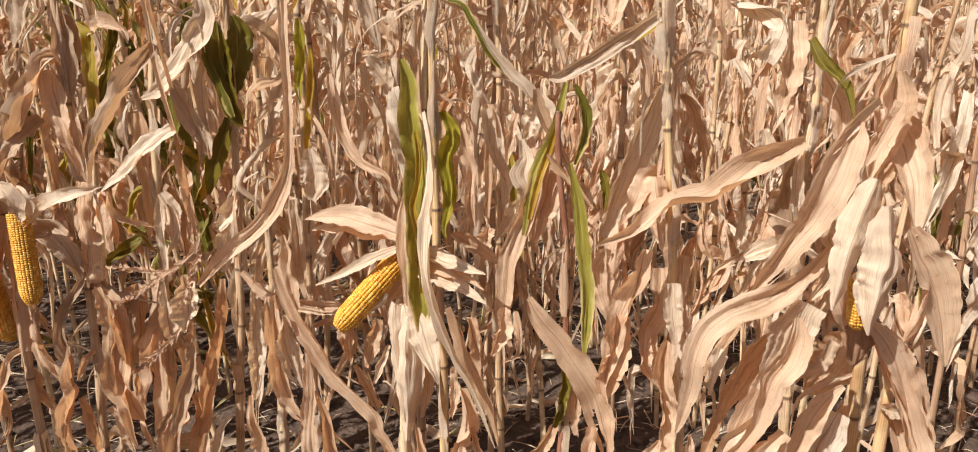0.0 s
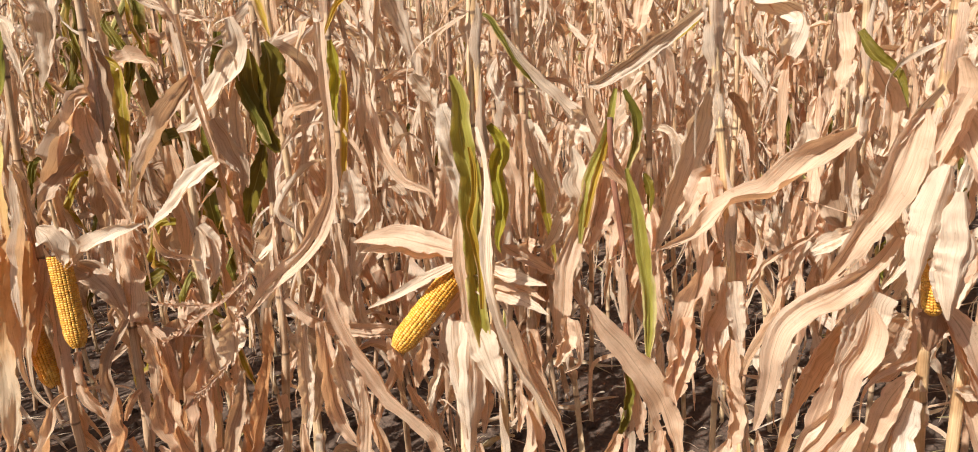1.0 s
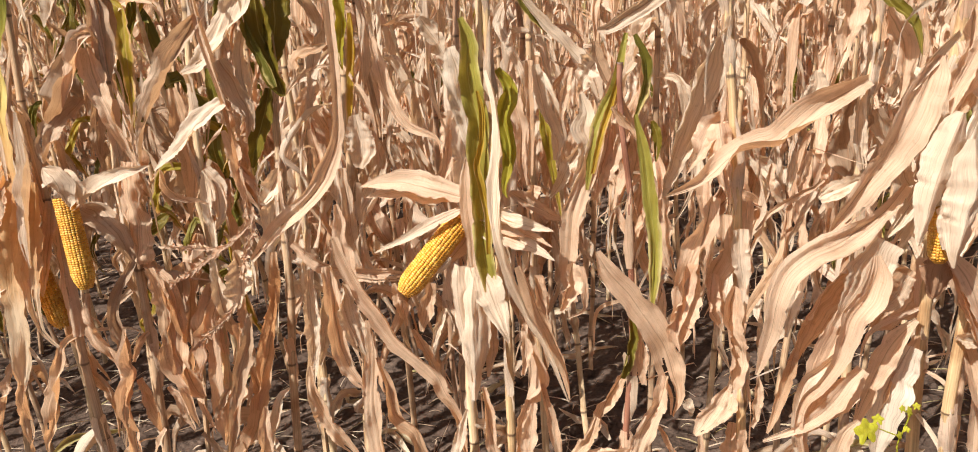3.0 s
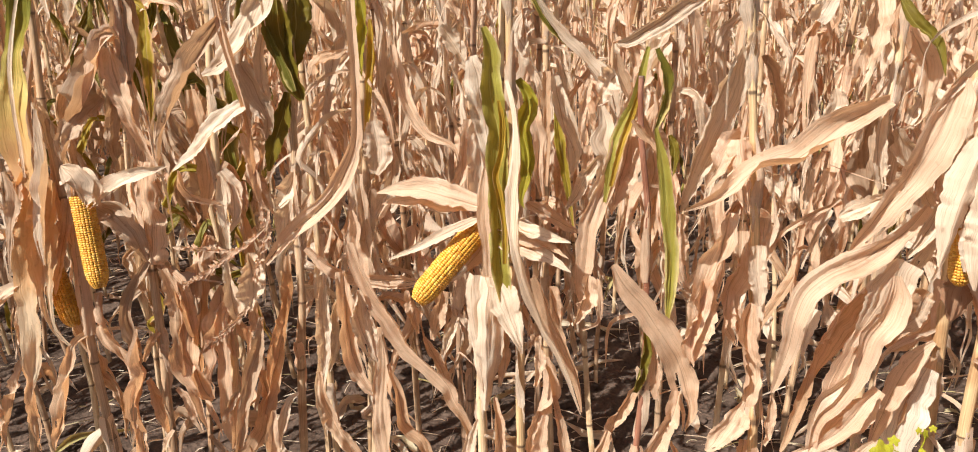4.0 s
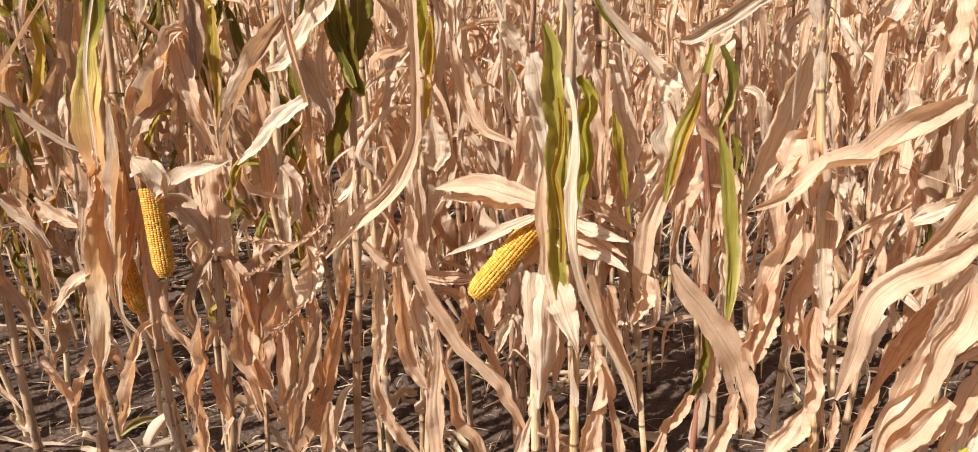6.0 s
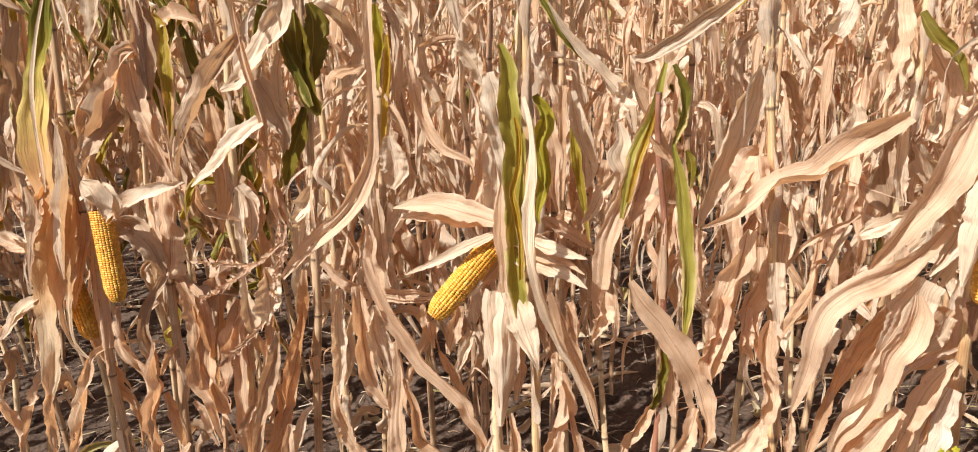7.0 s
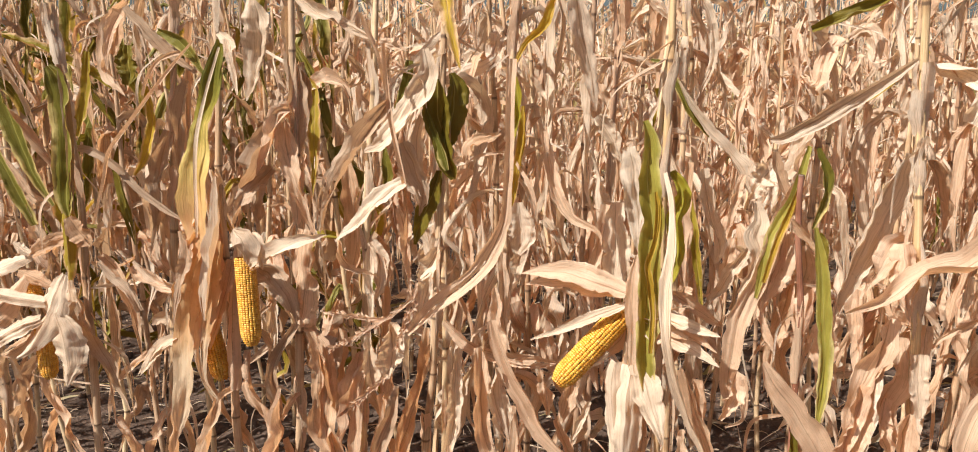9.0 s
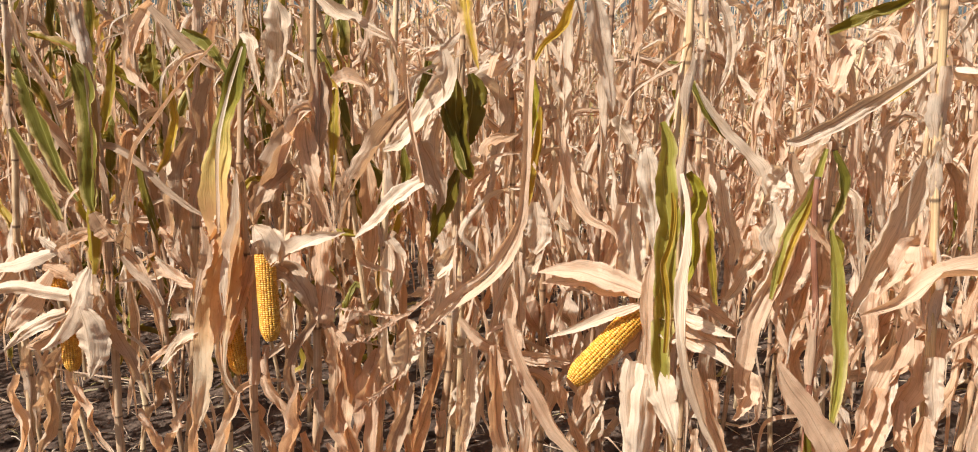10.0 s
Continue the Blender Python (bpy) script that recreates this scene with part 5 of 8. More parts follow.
leaf(narrow_plant, [(-0.273, 1.480, 0.761), (-0.258, 1.480, 0.724), (-0.239, 1.480, 0.680), (-0.231, 1.480, 0.657)], 0.023, RUST, profile=(0.37, 0.98, 1.00, 0.25), fold=0.5, wave=0.25, cup=0.35, crumple=0.13, twirl=0.25, roll=(-12, 35))
leaf(narrow_plant, [(-0.370, 1.470, 1.486), (-0.373, 1.470, 1.400), (-0.373, 1.470, 1.311), (-0.376, 1.470, 1.241), (-0.381, 1.470, 1.182), (-0.393, 1.470, 1.144), (-0.412, 1.470, 1.104), (-0.433, 1.470, 1.071), (-0.465, 1.470, 1.039), (-0.503, 1.470, 1.010), (-0.537, 1.470, 0.980), (-0.578, 1.470, 0.935)], 0.039, PALE, "long narrow pale leaf that bends down", profile=(0.52, 0.46, 0.44, 0.44, 0.55, 0.83, 0.98, 0.92, 0.85, 1.0, 0.72, 0.22), fold=0.35, wave=0.12, cup=0.25, crumple=0.08)
leaf(narrow_plant, [(-0.360, 1.560, 1.198), (-0.356, 1.560, 1.161), (-0.354, 1.560, 1.125), (-0.362, 1.560, 1.089)], 0.062, DRY, name="husk", profile=(0.36, 0.86, 1.0, 0.27), fold=0.3, wave=0.12, cup=0.4, crumple=0.08)
leaf(narrow_plant, [(-0.399, 1.460, 1.043), (-0.394, 1.460, 1.007), (-0.397, 1.460, 0.971), (-0.392, 1.460, 0.931), (-0.379, 1.460, 0.888)], 0.036, PALE, profile=(0.3, 0.76, 0.84, 1.0, 0.31), fold=0.45, wave=0.2, cup=0.35, crumple=0.12)
leaf(narrow_plant, [(-0.389, 1.520, 1.100), (-0.387, 1.520, 1.032), (-0.384, 1.520, 0.952), (-0.375, 1.520, 0.892)], 0.031, DULL, profile=(0.62, 0.9, 1.0, 0.37), fold=0.45, wave=0.2, cup=0.35, crumple=0.12)
leaf(narrow_plant, [(-0.372, 1.580, 1.453), (-0.368, 1.580, 1.394), (-0.378, 1.580, 1.322), (-0.378, 1.580, 1.285)], 0.030, GREEN, fold=0.4, wave=0.12, kind='strip', roll=(-10, -10))
leaf(narrow_plant, [(-0.356, 1.600, 1.393), (-0.358, 1.600, 1.319), (-0.371, 1.600, 1.231), (-0.386, 1.600, 1.127)], 0.022, YELLOWED, fold=0.4, wave=0.2, kind='strip', roll=(-11, -11))
leaf(narrow_plant, [(-0.311, 1.550, 1.346), (-0.303, 1.540, 1.299), (-0.288, 1.530, 1.239), (-0.253, 1.520, 1.178), (-0.202, 1.510, 1.151), (-0.191, 1.500, 1.124)], 0.030, PALE, fold=0.5, wave=0.25, roll=(36, -4, 16), kind='strip')
leaf(narrow_plant, [(-0.342, 1.580, 1.452), (-0.318, 1.580, 1.404), (-0.309, 1.580, 1.344)], 0.024, DRY, fold=0.5, wave=0.25, roll=(38, -2), kind='strip')
leaf(narrow_plant, [(-0.480, 1.550, 0.968), (-0.498, 1.550, 0.857), (-0.492, 1.550, 0.741), (-0.512, 1.550, 0.621), (-0.512, 1.550, 0.489)], 0.034, DRY, fold=0.5, wave=0.35, roll=(30, -50, 50), kind='drop')
cob_plant = thing("maize_plant", -0.168, 1.360, 0, "dry maize plant with an open bare cob and hanging husk", "maize plant", "maize plants of the front row")
stalk(cob_plant, [(-0.168, 1.360, -0.040), (-0.163, 1.360, 0.602), (-0.162, 1.360, 0.697), (-0.150, 1.360, 0.822), (-0.135, 1.360, 0.996), (-0.115, 1.360, 1.204), (-0.107, 1.360, 1.396), (-0.086, 1.360, 1.900)], (0.0108, 0.0084, 0.0045))
leaf(cob_plant, [(-0.135, 1.340, 0.696), (-0.130, 1.340, 0.643), (-0.127, 1.340, 0.602), (-0.118, 1.340, 0.544), (-0.103, 1.340, 0.487)], 0.031, PALE, profile=(0.26, 0.81, 0.73, 1.00, 0.37), fold=0.6, wave=0.3, cup=0.45, crumple=0.09, twirl=0.25, roll=(25, -15))
leaf(cob_plant, [(-0.167, 1.320, 0.661), (-0.180, 1.320, 0.619), (-0.192, 1.320, 0.564), (-0.200, 1.320, 0.516)], 0.028, DRY, profile=(0.19, 0.68, 1.00, 0.30), fold=0.3, wave=0.15, cup=0.15, crumple=0.1, twirl=0.25, roll=(-20, -30))
leaf(cob_plant, [(-0.215, 1.360, 0.666), (-0.195, 1.360, 0.637), (-0.184, 1.360, 0.594), (-0.178, 1.360, 0.536)], 0.018, RUST, profile=(0.28, 0.77, 1.00, 0.34), fold=0.4, wave=0.2, cup=0.25, crumple=0.13, twirl=0.25, roll=(10, 20))
main_ear = ear(cob_plant, (-0.150, 1.360, 1.035), (-0.272, 1.320, 0.903), 0.0248, "bare yellow corn cob")
leaf(main_ear, [(-0.165, 1.330, 0.951), (-0.170, 1.330, 0.904), (-0.164, 1.330, 0.835), (-0.158, 1.330, 0.758), (-0.155, 1.330, 0.713)], 0.049, HUSK, name="husk", profile=(0.56, 1.00, 0.89, 0.45, 0.10), cup=0.1, crumple=0.055, wave=0.05, fold=-0.65, roll=(-20, -20))
leaf(main_ear, [(-0.137, 1.320, 0.947), (-0.144, 1.310, 0.880), (-0.144, 1.310, 0.806), (-0.149, 1.330, 0.725), (-0.153, 1.330, 0.673)], 0.065, HUSK, "striped hanging husk", name="husk", profile=(0.61, 1.00, 0.92, 0.55, 0.10), cup=0.1, crumple=0.055, wave=0.05, fold=-0.65, roll=(-5, -5))
leaf(main_ear, [(-0.128, 1.300, 0.960), (-0.113, 1.280, 0.920), (-0.100, 1.270, 0.880), (-0.090, 1.260, 0.850), (-0.084, 1.260, 0.825)], 0.054, HUSK, "broad pale husk that hangs to a point", name="husk", profile=(0.57, 1.00, 0.70, 0.32, 0.04), cup=0.1, crumple=0.05, wave=0.05, fold=0.15, roll=(0, 10))
leaf(main_ear, [(-0.113, 1.340, 0.889), (-0.111, 1.340, 0.827), (-0.113, 1.340, 0.769), (-0.123, 1.340, 0.717)], 0.028, PALE, name="husk", profile=(0.57, 0.94, 1.00, 0.18), cup=0.1, crumple=0.055, wave=0.05, fold=-0.65, roll=(20, 20))
leaf(main_ear, [(-0.180, 1.330, 0.968), (-0.192, 1.330, 0.953), (-0.213, 1.330, 0.939)], 0.017, HUSK, name="husk", profile=(0.45, 1.00, 0.40), cup=0.1, crumple=0.055, wave=0.05, fold=-0.65, roll=(-10, -10))
leaf(main_ear, [(-0.151, 1.340, 1.076), (-0.211, 1.353, 1.093), (-0.271, 1.380, 1.101), (-0.343, 1.420, 1.085)], 0.058, PALE, name="husk", kind='husk', fold=0.35, wave=0.084, roll=(-26, -21), crumple=0.055)
leaf(main_ear, [(-0.153, 1.350, 1.069), (-0.212, 1.367, 1.077), (-0.273, 1.397, 1.078), (-0.337, 1.440, 1.058)], 0.046, PALE, name="husk", kind='husk', fold=0.2, wave=0.084, roll=(-23, -13), crumple=0.055)
leaf(main_ear, [(-0.152, 1.335, 1.055), (-0.201, 1.328, 1.037), (-0.259, 1.343, 1.005), (-0.322, 1.380, 0.967)], 0.022, HUSK, name="husk", kind='husk', fold=0.15, wave=0.03, roll=(-7, -7), crumple=0.055)
leaf(main_ear, [(-0.146, 1.370, 1.017), (-0.153, 1.370, 0.981), (-0.172, 1.370, 0.960), (-0.206, 1.370, 0.926)], 0.040, PALE, name="husk", kind='husk', fold=-0.5, wave=0.03, roll=(-15, -15), crumple=0.055)
leaf(main_ear, [(-0.134, 1.310, 1.054), (-0.085, 1.290, 1.046), (-0.040, 1.270, 1.038), (0.000, 1.250, 1.032)], 0.044, HUSK, name="husk", kind='husk', fold=0.25, wave=0.09, roll=(17, 22), crumple=0.055)
leaf(main_ear, [(-0.130, 1.310, 1.025), (-0.086, 1.288, 1.019), (-0.042, 1.267, 1.003), (0.000, 1.245, 0.981)], 0.044, HUSK, name="husk", kind='husk', fold=0.25, wave=0.072, roll=(15, 20), crumple=0.055)
leaf(main_ear, [(-0.132, 1.315, 1.037), (-0.085, 1.295, 1.031), (-0.039, 1.275, 1.018), (-0.003, 1.255, 1.002)], 0.036, PALE, name="husk", kind='husk', fold=0.3, wave=0.09, roll=(11, 21), crumple=0.055)
leaf(cob_plant, [(-0.137, 1.290, 1.385), (-0.127, 1.290, 1.350), (-0.127, 1.290, 1.299), (-0.123, 1.290, 1.257), (-0.116, 1.290, 1.215), (-0.121, 1.290, 1.162), (-0.119, 1.290, 1.107), (-0.120, 1.290, 1.052), (-0.119, 1.290, 0.995), (-0.115, 1.290, 0.948), (-0.112, 1.290, 0.918)], 0.042, LIME, "green leaf with a yellow sunlit margin", profile=(0.21, 0.71, 0.89, 1.00, 0.96, 0.92, 0.92, 0.99, 0.94, 0.77, 0.59), fold=0.55, wave=0.5, waves=6.5, cup=0.05, crumple=0.04, roll=(7, 1, 13, 5))
# yellow strip: the leaf's margin, with the sunlight on that half in its colour
leaf(cob_plant, [(-0.115, 1.275, 1.270), (-0.110, 1.275, 1.234), (-0.113, 1.275, 1.187), (-0.123, 1.275, 1.149), (-0.116, 1.275, 1.101), (-0.110, 1.275, 1.056), (-0.111, 1.275, 0.989)], 0.012, YELLOWED, profile=(0.29, 0.89, 0.69, 1.00, 1.00, 0.82, 0.62), fold=0.3, wave=0.3, cup=0.1, crumple=0.04, roll=(20, 25))
leaf(cob_plant, [(-0.139, 1.300, 1.154), (-0.143, 1.300, 1.116), (-0.143, 1.300, 1.060), (-0.138, 1.300, 1.003), (-0.136, 1.300, 0.956), (-0.125, 1.300, 0.913)], 0.024, PALE, profile=(0.20, 0.79, 1.00, 0.81, 0.70, 0.20), fold=0.4, wave=0.1, cup=0.2, crumple=0.06, roll=(-10, -20))
leaf(cob_plant, [(-0.156, 1.340, 1.337), (-0.146, 1.340, 1.284), (-0.138, 1.340, 1.219), (-0.132, 1.340, 1.153)], 0.050, DRY, fold=0.3, kind='strip', wave=0.12, roll=(-7, -7))
leaf(cob_plant, [(-0.210, 1.420, 1.385), (-0.184, 1.420, 1.347), (-0.161, 1.420, 1.296)], 0.040, DRY, fold=0.3, kind='husk', wave=0.12, roll=(1, 1))
leaf(cob_plant, [(-0.136, 1.330, 1.053), (-0.117, 1.330, 0.994), (-0.109, 1.330, 0.934)], 0.030, DRY, fold=0.3, kind='strip', roll=(-4, -4))
pale_stalk_plant = thing("maize_plant", -0.086, 1.360, 0, "dry maize plant with a pale stalk and green-edged leaf", "maize plant", "maize plants of the front row")
stalk(pale_stalk_plant, [(-0.086, 1.360, -0.040), (-0.087, 1.360, 0.600), (-0.088, 1.360, 0.897), (-0.092, 1.360, 1.136), (-0.091, 1.360, 1.301), (-0.092, 1.360, 1.456), (-0.095, 1.360, 1.900)], (0.0108, 0.0084, 0.0045), "pale straw coloured stalk")
leaf(pale_stalk_plant, [(-0.061, 1.245, 0.975), (-0.044, 1.245, 0.923), (-0.029, 1.245, 0.882), (-0.005, 1.245, 0.827), (0.013, 1.245, 0.777), (0.021, 1.245, 0.713)], 0.032, RUST, "long dry leaf that tapers to a thread", profile=(0.38, 1.00, 0.83, 1.00, 0.65, 0.09), fold=0.5, wave=0.25, cup=0.35, crumple=0.09, twirl=0.25, roll=(-30, -40))
leaf(pale_stalk_plant, [(-0.045, 1.290, 0.802), (-0.039, 1.290, 0.744), (-0.050, 1.290, 0.693), (-0.066, 1.290, 0.641), (-0.076, 1.290, 0.574), (-0.071, 1.290, 0.526)], 0.044, PALE, profile=(0.37, 1.00, 0.79, 0.50, 0.42, 0.10), fold=0.6, wave=0.3, cup=0.45, crumple=0.1, twirl=0.25, roll=(30, 15))
leaf(pale_stalk_plant, [(-0.027, 1.280, 0.729), (-0.015, 1.280, 0.670), (-0.005, 1.280, 0.616), (0.002, 1.280, 0.555)], 0.021, RUST, profile=(0.39, 0.91, 1.00, 0.27), fold=0.3, wave=0.15, cup=0.15, crumple=0.13, twirl=0.25, roll=(0, 35))
leaf(pale_stalk_plant, [(-0.043, 1.260, 0.702), (-0.053, 1.260, 0.633), (-0.060, 1.260, 0.574)], 0.033, PALE, profile=(0.33, 1.00, 0.59), fold=0.4, wave=0.2, cup=0.25, crumple=0.09, twirl=0.25, roll=(-12, -15))
leaf(pale_stalk_plant, [(-0.030, 1.300, 0.935), (-0.021, 1.300, 0.887), (-0.013, 1.300, 0.850), (-0.010, 1.300, 0.819)], 0.028, RUST, profile=(0.63, 1.00, 0.64, 0.14), fold=0.5, wave=0.25, cup=0.35, crumple=0.1, twirl=0.25, roll=(25, -30))
leaf(pale_stalk_plant, [(-0.055, 1.245, 0.866), (-0.053, 1.245, 0.818), (-0.064, 1.245, 0.770)], 0.023, PALE, profile=(0.55, 1.00, 0.33), fold=0.6, wave=0.3, cup=0.45, crumple=0.13, twirl=0.25, roll=(-20, 20))
leaf(pale_stalk_plant, [(-0.099, 1.280, 1.302), (-0.088, 1.260, 1.258), (-0.086, 1.240, 1.185), (-0.094, 1.220, 1.117), (-0.092, 1.200, 1.050), (-0.078, 1.205, 0.983), (-0.051, 1.210, 0.904), (-0.021, 1.215, 0.838), (0.016, 1.220, 0.723)], 0.023, HUSK, "long pale leaf hanging beside the green one", fold=0.6, wave=0.5, roll=(-44, -34, -44, -24), kind='strip')
leaf(pale_stalk_plant, [(-0.078, 1.370, 1.293), (-0.059, 1.366, 1.256), (-0.071, 1.362, 1.211), (-0.063, 1.358, 1.147), (-0.075, 1.354, 1.085), (-0.071, 1.350, 1.066)], 0.034, GREEN, fold=0.55, wave=0.6, cup=0.05, kind='strip', roll=(2, -18))
leaf(pale_stalk_plant, [(-0.107, 1.400, 1.436), (-0.099, 1.400, 1.394), (-0.104, 1.400, 1.341), (-0.110, 1.400, 1.286)], 0.030, GREEN, fold=0.6, wave=0.2, kind='strip', roll=(-9, -9))
leaf(pale_stalk_plant, [(-0.065, 1.400, 1.064), (-0.018, 1.410, 1.031), (0.039, 1.420, 0.994)], 0.030, PALE, kind='strip', fold=0.4, wave=0.15, roll=(7, 7))
yellow_edged_plant = thing("maize_plant", 0.102, 1.300, 0, "dry maize plant with a yellow-edged leaf", "maize plant", "maize plants of the front row")
stalk(yellow_edged_plant, [(0.102, 1.300, -0.040), (0.135, 1.300, 0.633), (0.148, 1.300, 0.793), (0.144, 1.300, 0.986), (0.133, 1.300, 1.111), (0.119, 1.300, 1.230), (0.121, 1.302, 1.300)], (0.008, 0.0062, 0.005), "reddish thin stalk")
leaf(yellow_edged_plant, [(0.134, 1.325, 1.318), (0.122, 1.325, 1.277), (0.105, 1.325, 1.229), (0.092, 1.325, 1.186), (0.084, 1.325, 1.142)], 0.031, PALE, profile=(0.22, 0.6, 0.99, 1.0, 0.54), cup=0.2, crumple=0.08, wave=0.12, fold=0.4, roll=(10, -10))
leaf(yellow_edged_plant, [(-0.088, 1.750, 1.489), (-0.057, 1.750, 1.478), (-0.026, 1.750, 1.426), (0.009, 1.750, 1.369), (0.048, 1.750, 1.323)], 0.022, STREAKED, "arching leaf with a green underside", profile=(0.19, 0.59, 1.00, 0.96, 0.32), cup=0.15, crumple=0.07, wave=0.12, fold=0.35, roll=(20, 10))
leaf(yellow_edged_plant, [(-0.027, 1.740, 1.442), (0.000, 1.740, 1.395), (0.035, 1.740, 1.348), (0.080, 1.740, 1.301), (0.120, 1.740, 1.246), (0.145, 1.740, 1.190), (0.164, 1.740, 1.133)], 0.056, DRY, "arching leaf gone tan and limp", profile=(0.09, 0.41, 0.58, 0.80, 1.00, 0.72, 0.11), cup=0.15, crumple=0.07, wave=0.12, fold=0.35, roll=(35, 40))
leaf(yellow_edged_plant, [(0.117, 1.500, 1.340), (0.141, 1.500, 1.345), (0.203, 1.500, 1.380), (0.269, 1.500, 1.423), (0.324, 1.500, 1.459), (0.375, 1.500, 1.496)], 0.033, DRY, "flat tan leaf reaching across", profile=(0.19, 0.71, 1.00, 0.97, 0.64, 0.12), cup=0.15, crumple=0.05, wave=0.12, fold=0.35, roll=(-25, -20))
leaf(yellow_edged_plant, [(0.134, 1.310, 1.346), (0.125, 1.310, 1.305), (0.113, 1.310, 1.258), (0.093, 1.310, 1.219), (0.079, 1.310, 1.178), (0.073, 1.310, 1.132), (0.066, 1.310, 1.084)], 0.018, LIME, "yellowing leaf with a dry margin", profile=(0.30, 0.68, 0.80, 0.93, 1.00, 0.86, 0.23), cup=0.15, crumple=0.07, wave=0.12, fold=0.35, roll=(0, -15))
leaf(yellow_edged_plant, [(0.119, 1.300, 1.275), (0.101, 1.300, 1.217), (0.086, 1.300, 1.169), (0.074, 1.300, 1.115)], 0.012, YELLOWED, profile=(0.58, 0.98, 1.00, 0.62), cup=0.15, crumple=0.07, wave=0.12, fold=0.35, roll=(20, 10))
leaf(yellow_edged_plant, [(0.084, 1.315, 1.199), (0.083, 1.315, 1.161), (0.062, 1.315, 1.100), (0.040, 1.315, 1.037), (0.034, 1.315, 0.974), (0.031, 1.315, 0.914), (0.044, 1.315, 0.872)], 0.037, PALE, "pale leaf hanging below a yellow one", profile=(0.32, 0.88, 0.83, 1.00, 0.90, 0.67, 0.13), cup=0.15, crumple=0.07, wave=0.12, fold=0.35, roll=(10, -25))
leaf(yellow_edged_plant, [(0.150, 1.320, 1.342), (0.168, 1.320, 1.295), (0.166, 1.320, 1.251), (0.152, 1.320, 1.206)], 0.020, STREAKED, profile=(0.33, 1.00, 0.95, 0.29), cup=0.15, crumple=0.07, wave=0.12, fold=0.35, roll=(10, 20))
leaf(yellow_edged_plant, [(0.084, 1.330, 1.334), (0.090, 1.330, 1.302), (0.110, 1.330, 1.260), (0.133, 1.330, 1.217), (0.157, 1.330, 1.168), (0.187, 1.330, 1.126)], 0.029, RUST, profile=(0.32, 1.00, 0.74, 0.52, 0.29, 0.10), cup=0.15, crumple=0.07, wave=0.12, fold=0.35, roll=(20, 30))
leaf(yellow_edged_plant, [(0.139, 1.260, 1.220), (0.153, 1.260, 1.157), (0.163, 1.260, 1.082), (0.173, 1.260, 1.005), (0.173, 1.260, 0.938), (0.171, 1.260, 0.880)], 0.025, LIME, "narrow green leaf with dry margin", profile=(0.19, 0.80, 0.94, 1.00, 0.85, 0.20), cup=0.15, crumple=0.07, wave=0.2, fold=0.35, roll=(-5, -10))
leaf(yellow_edged_plant, [(0.113, 1.330, 1.195), (0.105, 1.330, 1.151), (0.093, 1.330, 1.107), (0.087, 1.330, 1.073)], 0.052, PALE, profile=(0.32, 1.00, 0.92, 0.18), cup=0.15, crumple=0.07, wave=0.12, fold=0.35, roll=(0, 10))
leaf(yellow_edged_plant, [(0.072, 1.250, 0.990), (0.093, 1.250, 0.951), (0.127, 1.250, 0.909), (0.160, 1.250, 0.859), (0.188, 1.250, 0.809), (0.206, 1.250, 0.758), (0.217, 1.250, 0.707), (0.208, 1.250, 0.664)], 0.053, PALE, "broad pale leaf bending down", profile=(0.20, 0.71, 0.80, 0.93, 1.00, 0.95, 0.63, 0.11), fold=0.3, wave=0.15, cup=0.15, crumple=0.09, twirl=0.25, roll=(10, -40))
leaf(yellow_edged_plant, [(0.192, 1.240, 0.752), (0.182, 1.240, 0.703), (0.154, 1.240, 0.647), (0.137, 1.240, 0.589), (0.119, 1.240, 0.531)], 0.039, PALE, profile=(0.53, 0.87, 1.00, 0.84, 0.21), fold=0.4, wave=0.2, cup=0.25, crumple=0.1, twirl=0.25, roll=(-30, 15))
leaf(yellow_edged_plant, [(0.137, 1.280, 0.869), (0.137, 1.280, 0.811), (0.127, 1.280, 0.755), (0.120, 1.280, 0.730)], 0.023, STREAKED, "green-streaked withered leaf", profile=(0.35, 1.00, 0.87, 0.46), fold=0.5, wave=0.25, cup=0.35, crumple=0.13, twirl=0.25, roll=(30, 35))
leaf(yellow_edged_plant, [(0.131, 1.310, 0.726), (0.114, 1.310, 0.695), (0.093, 1.310, 0.656), (0.078, 1.310, 0.610)], 0.028, RUST, profile=(0.45, 0.94, 1.00, 0.60), fold=0.6, wave=0.3, cup=0.45, crumple=0.09, twirl=0.25, roll=(0, -15))
leaf(yellow_edged_plant, [(0.071, 1.255, 0.667), (0.054, 1.255, 0.620), (0.024, 1.255, 0.582), (0.003, 1.255, 0.561)], 0.030, RUST, profile=(0.34, 1.00, 0.67, 0.10), fold=0.3, wave=0.15, cup=0.15, crumple=0.1, twirl=0.25, roll=(-12, -30))
leaf(yellow_edged_plant, [(0.009, 1.250, 0.577), (0.058, 1.250, 0.587), (0.110, 1.250, 0.592), (0.137, 1.250, 0.596)], 0.028, PALE, profile=(0.25, 1.00, 0.90, 0.15), fold=0.4, wave=0.2, cup=0.25, crumple=0.13, twirl=0.25, roll=(25, 20))
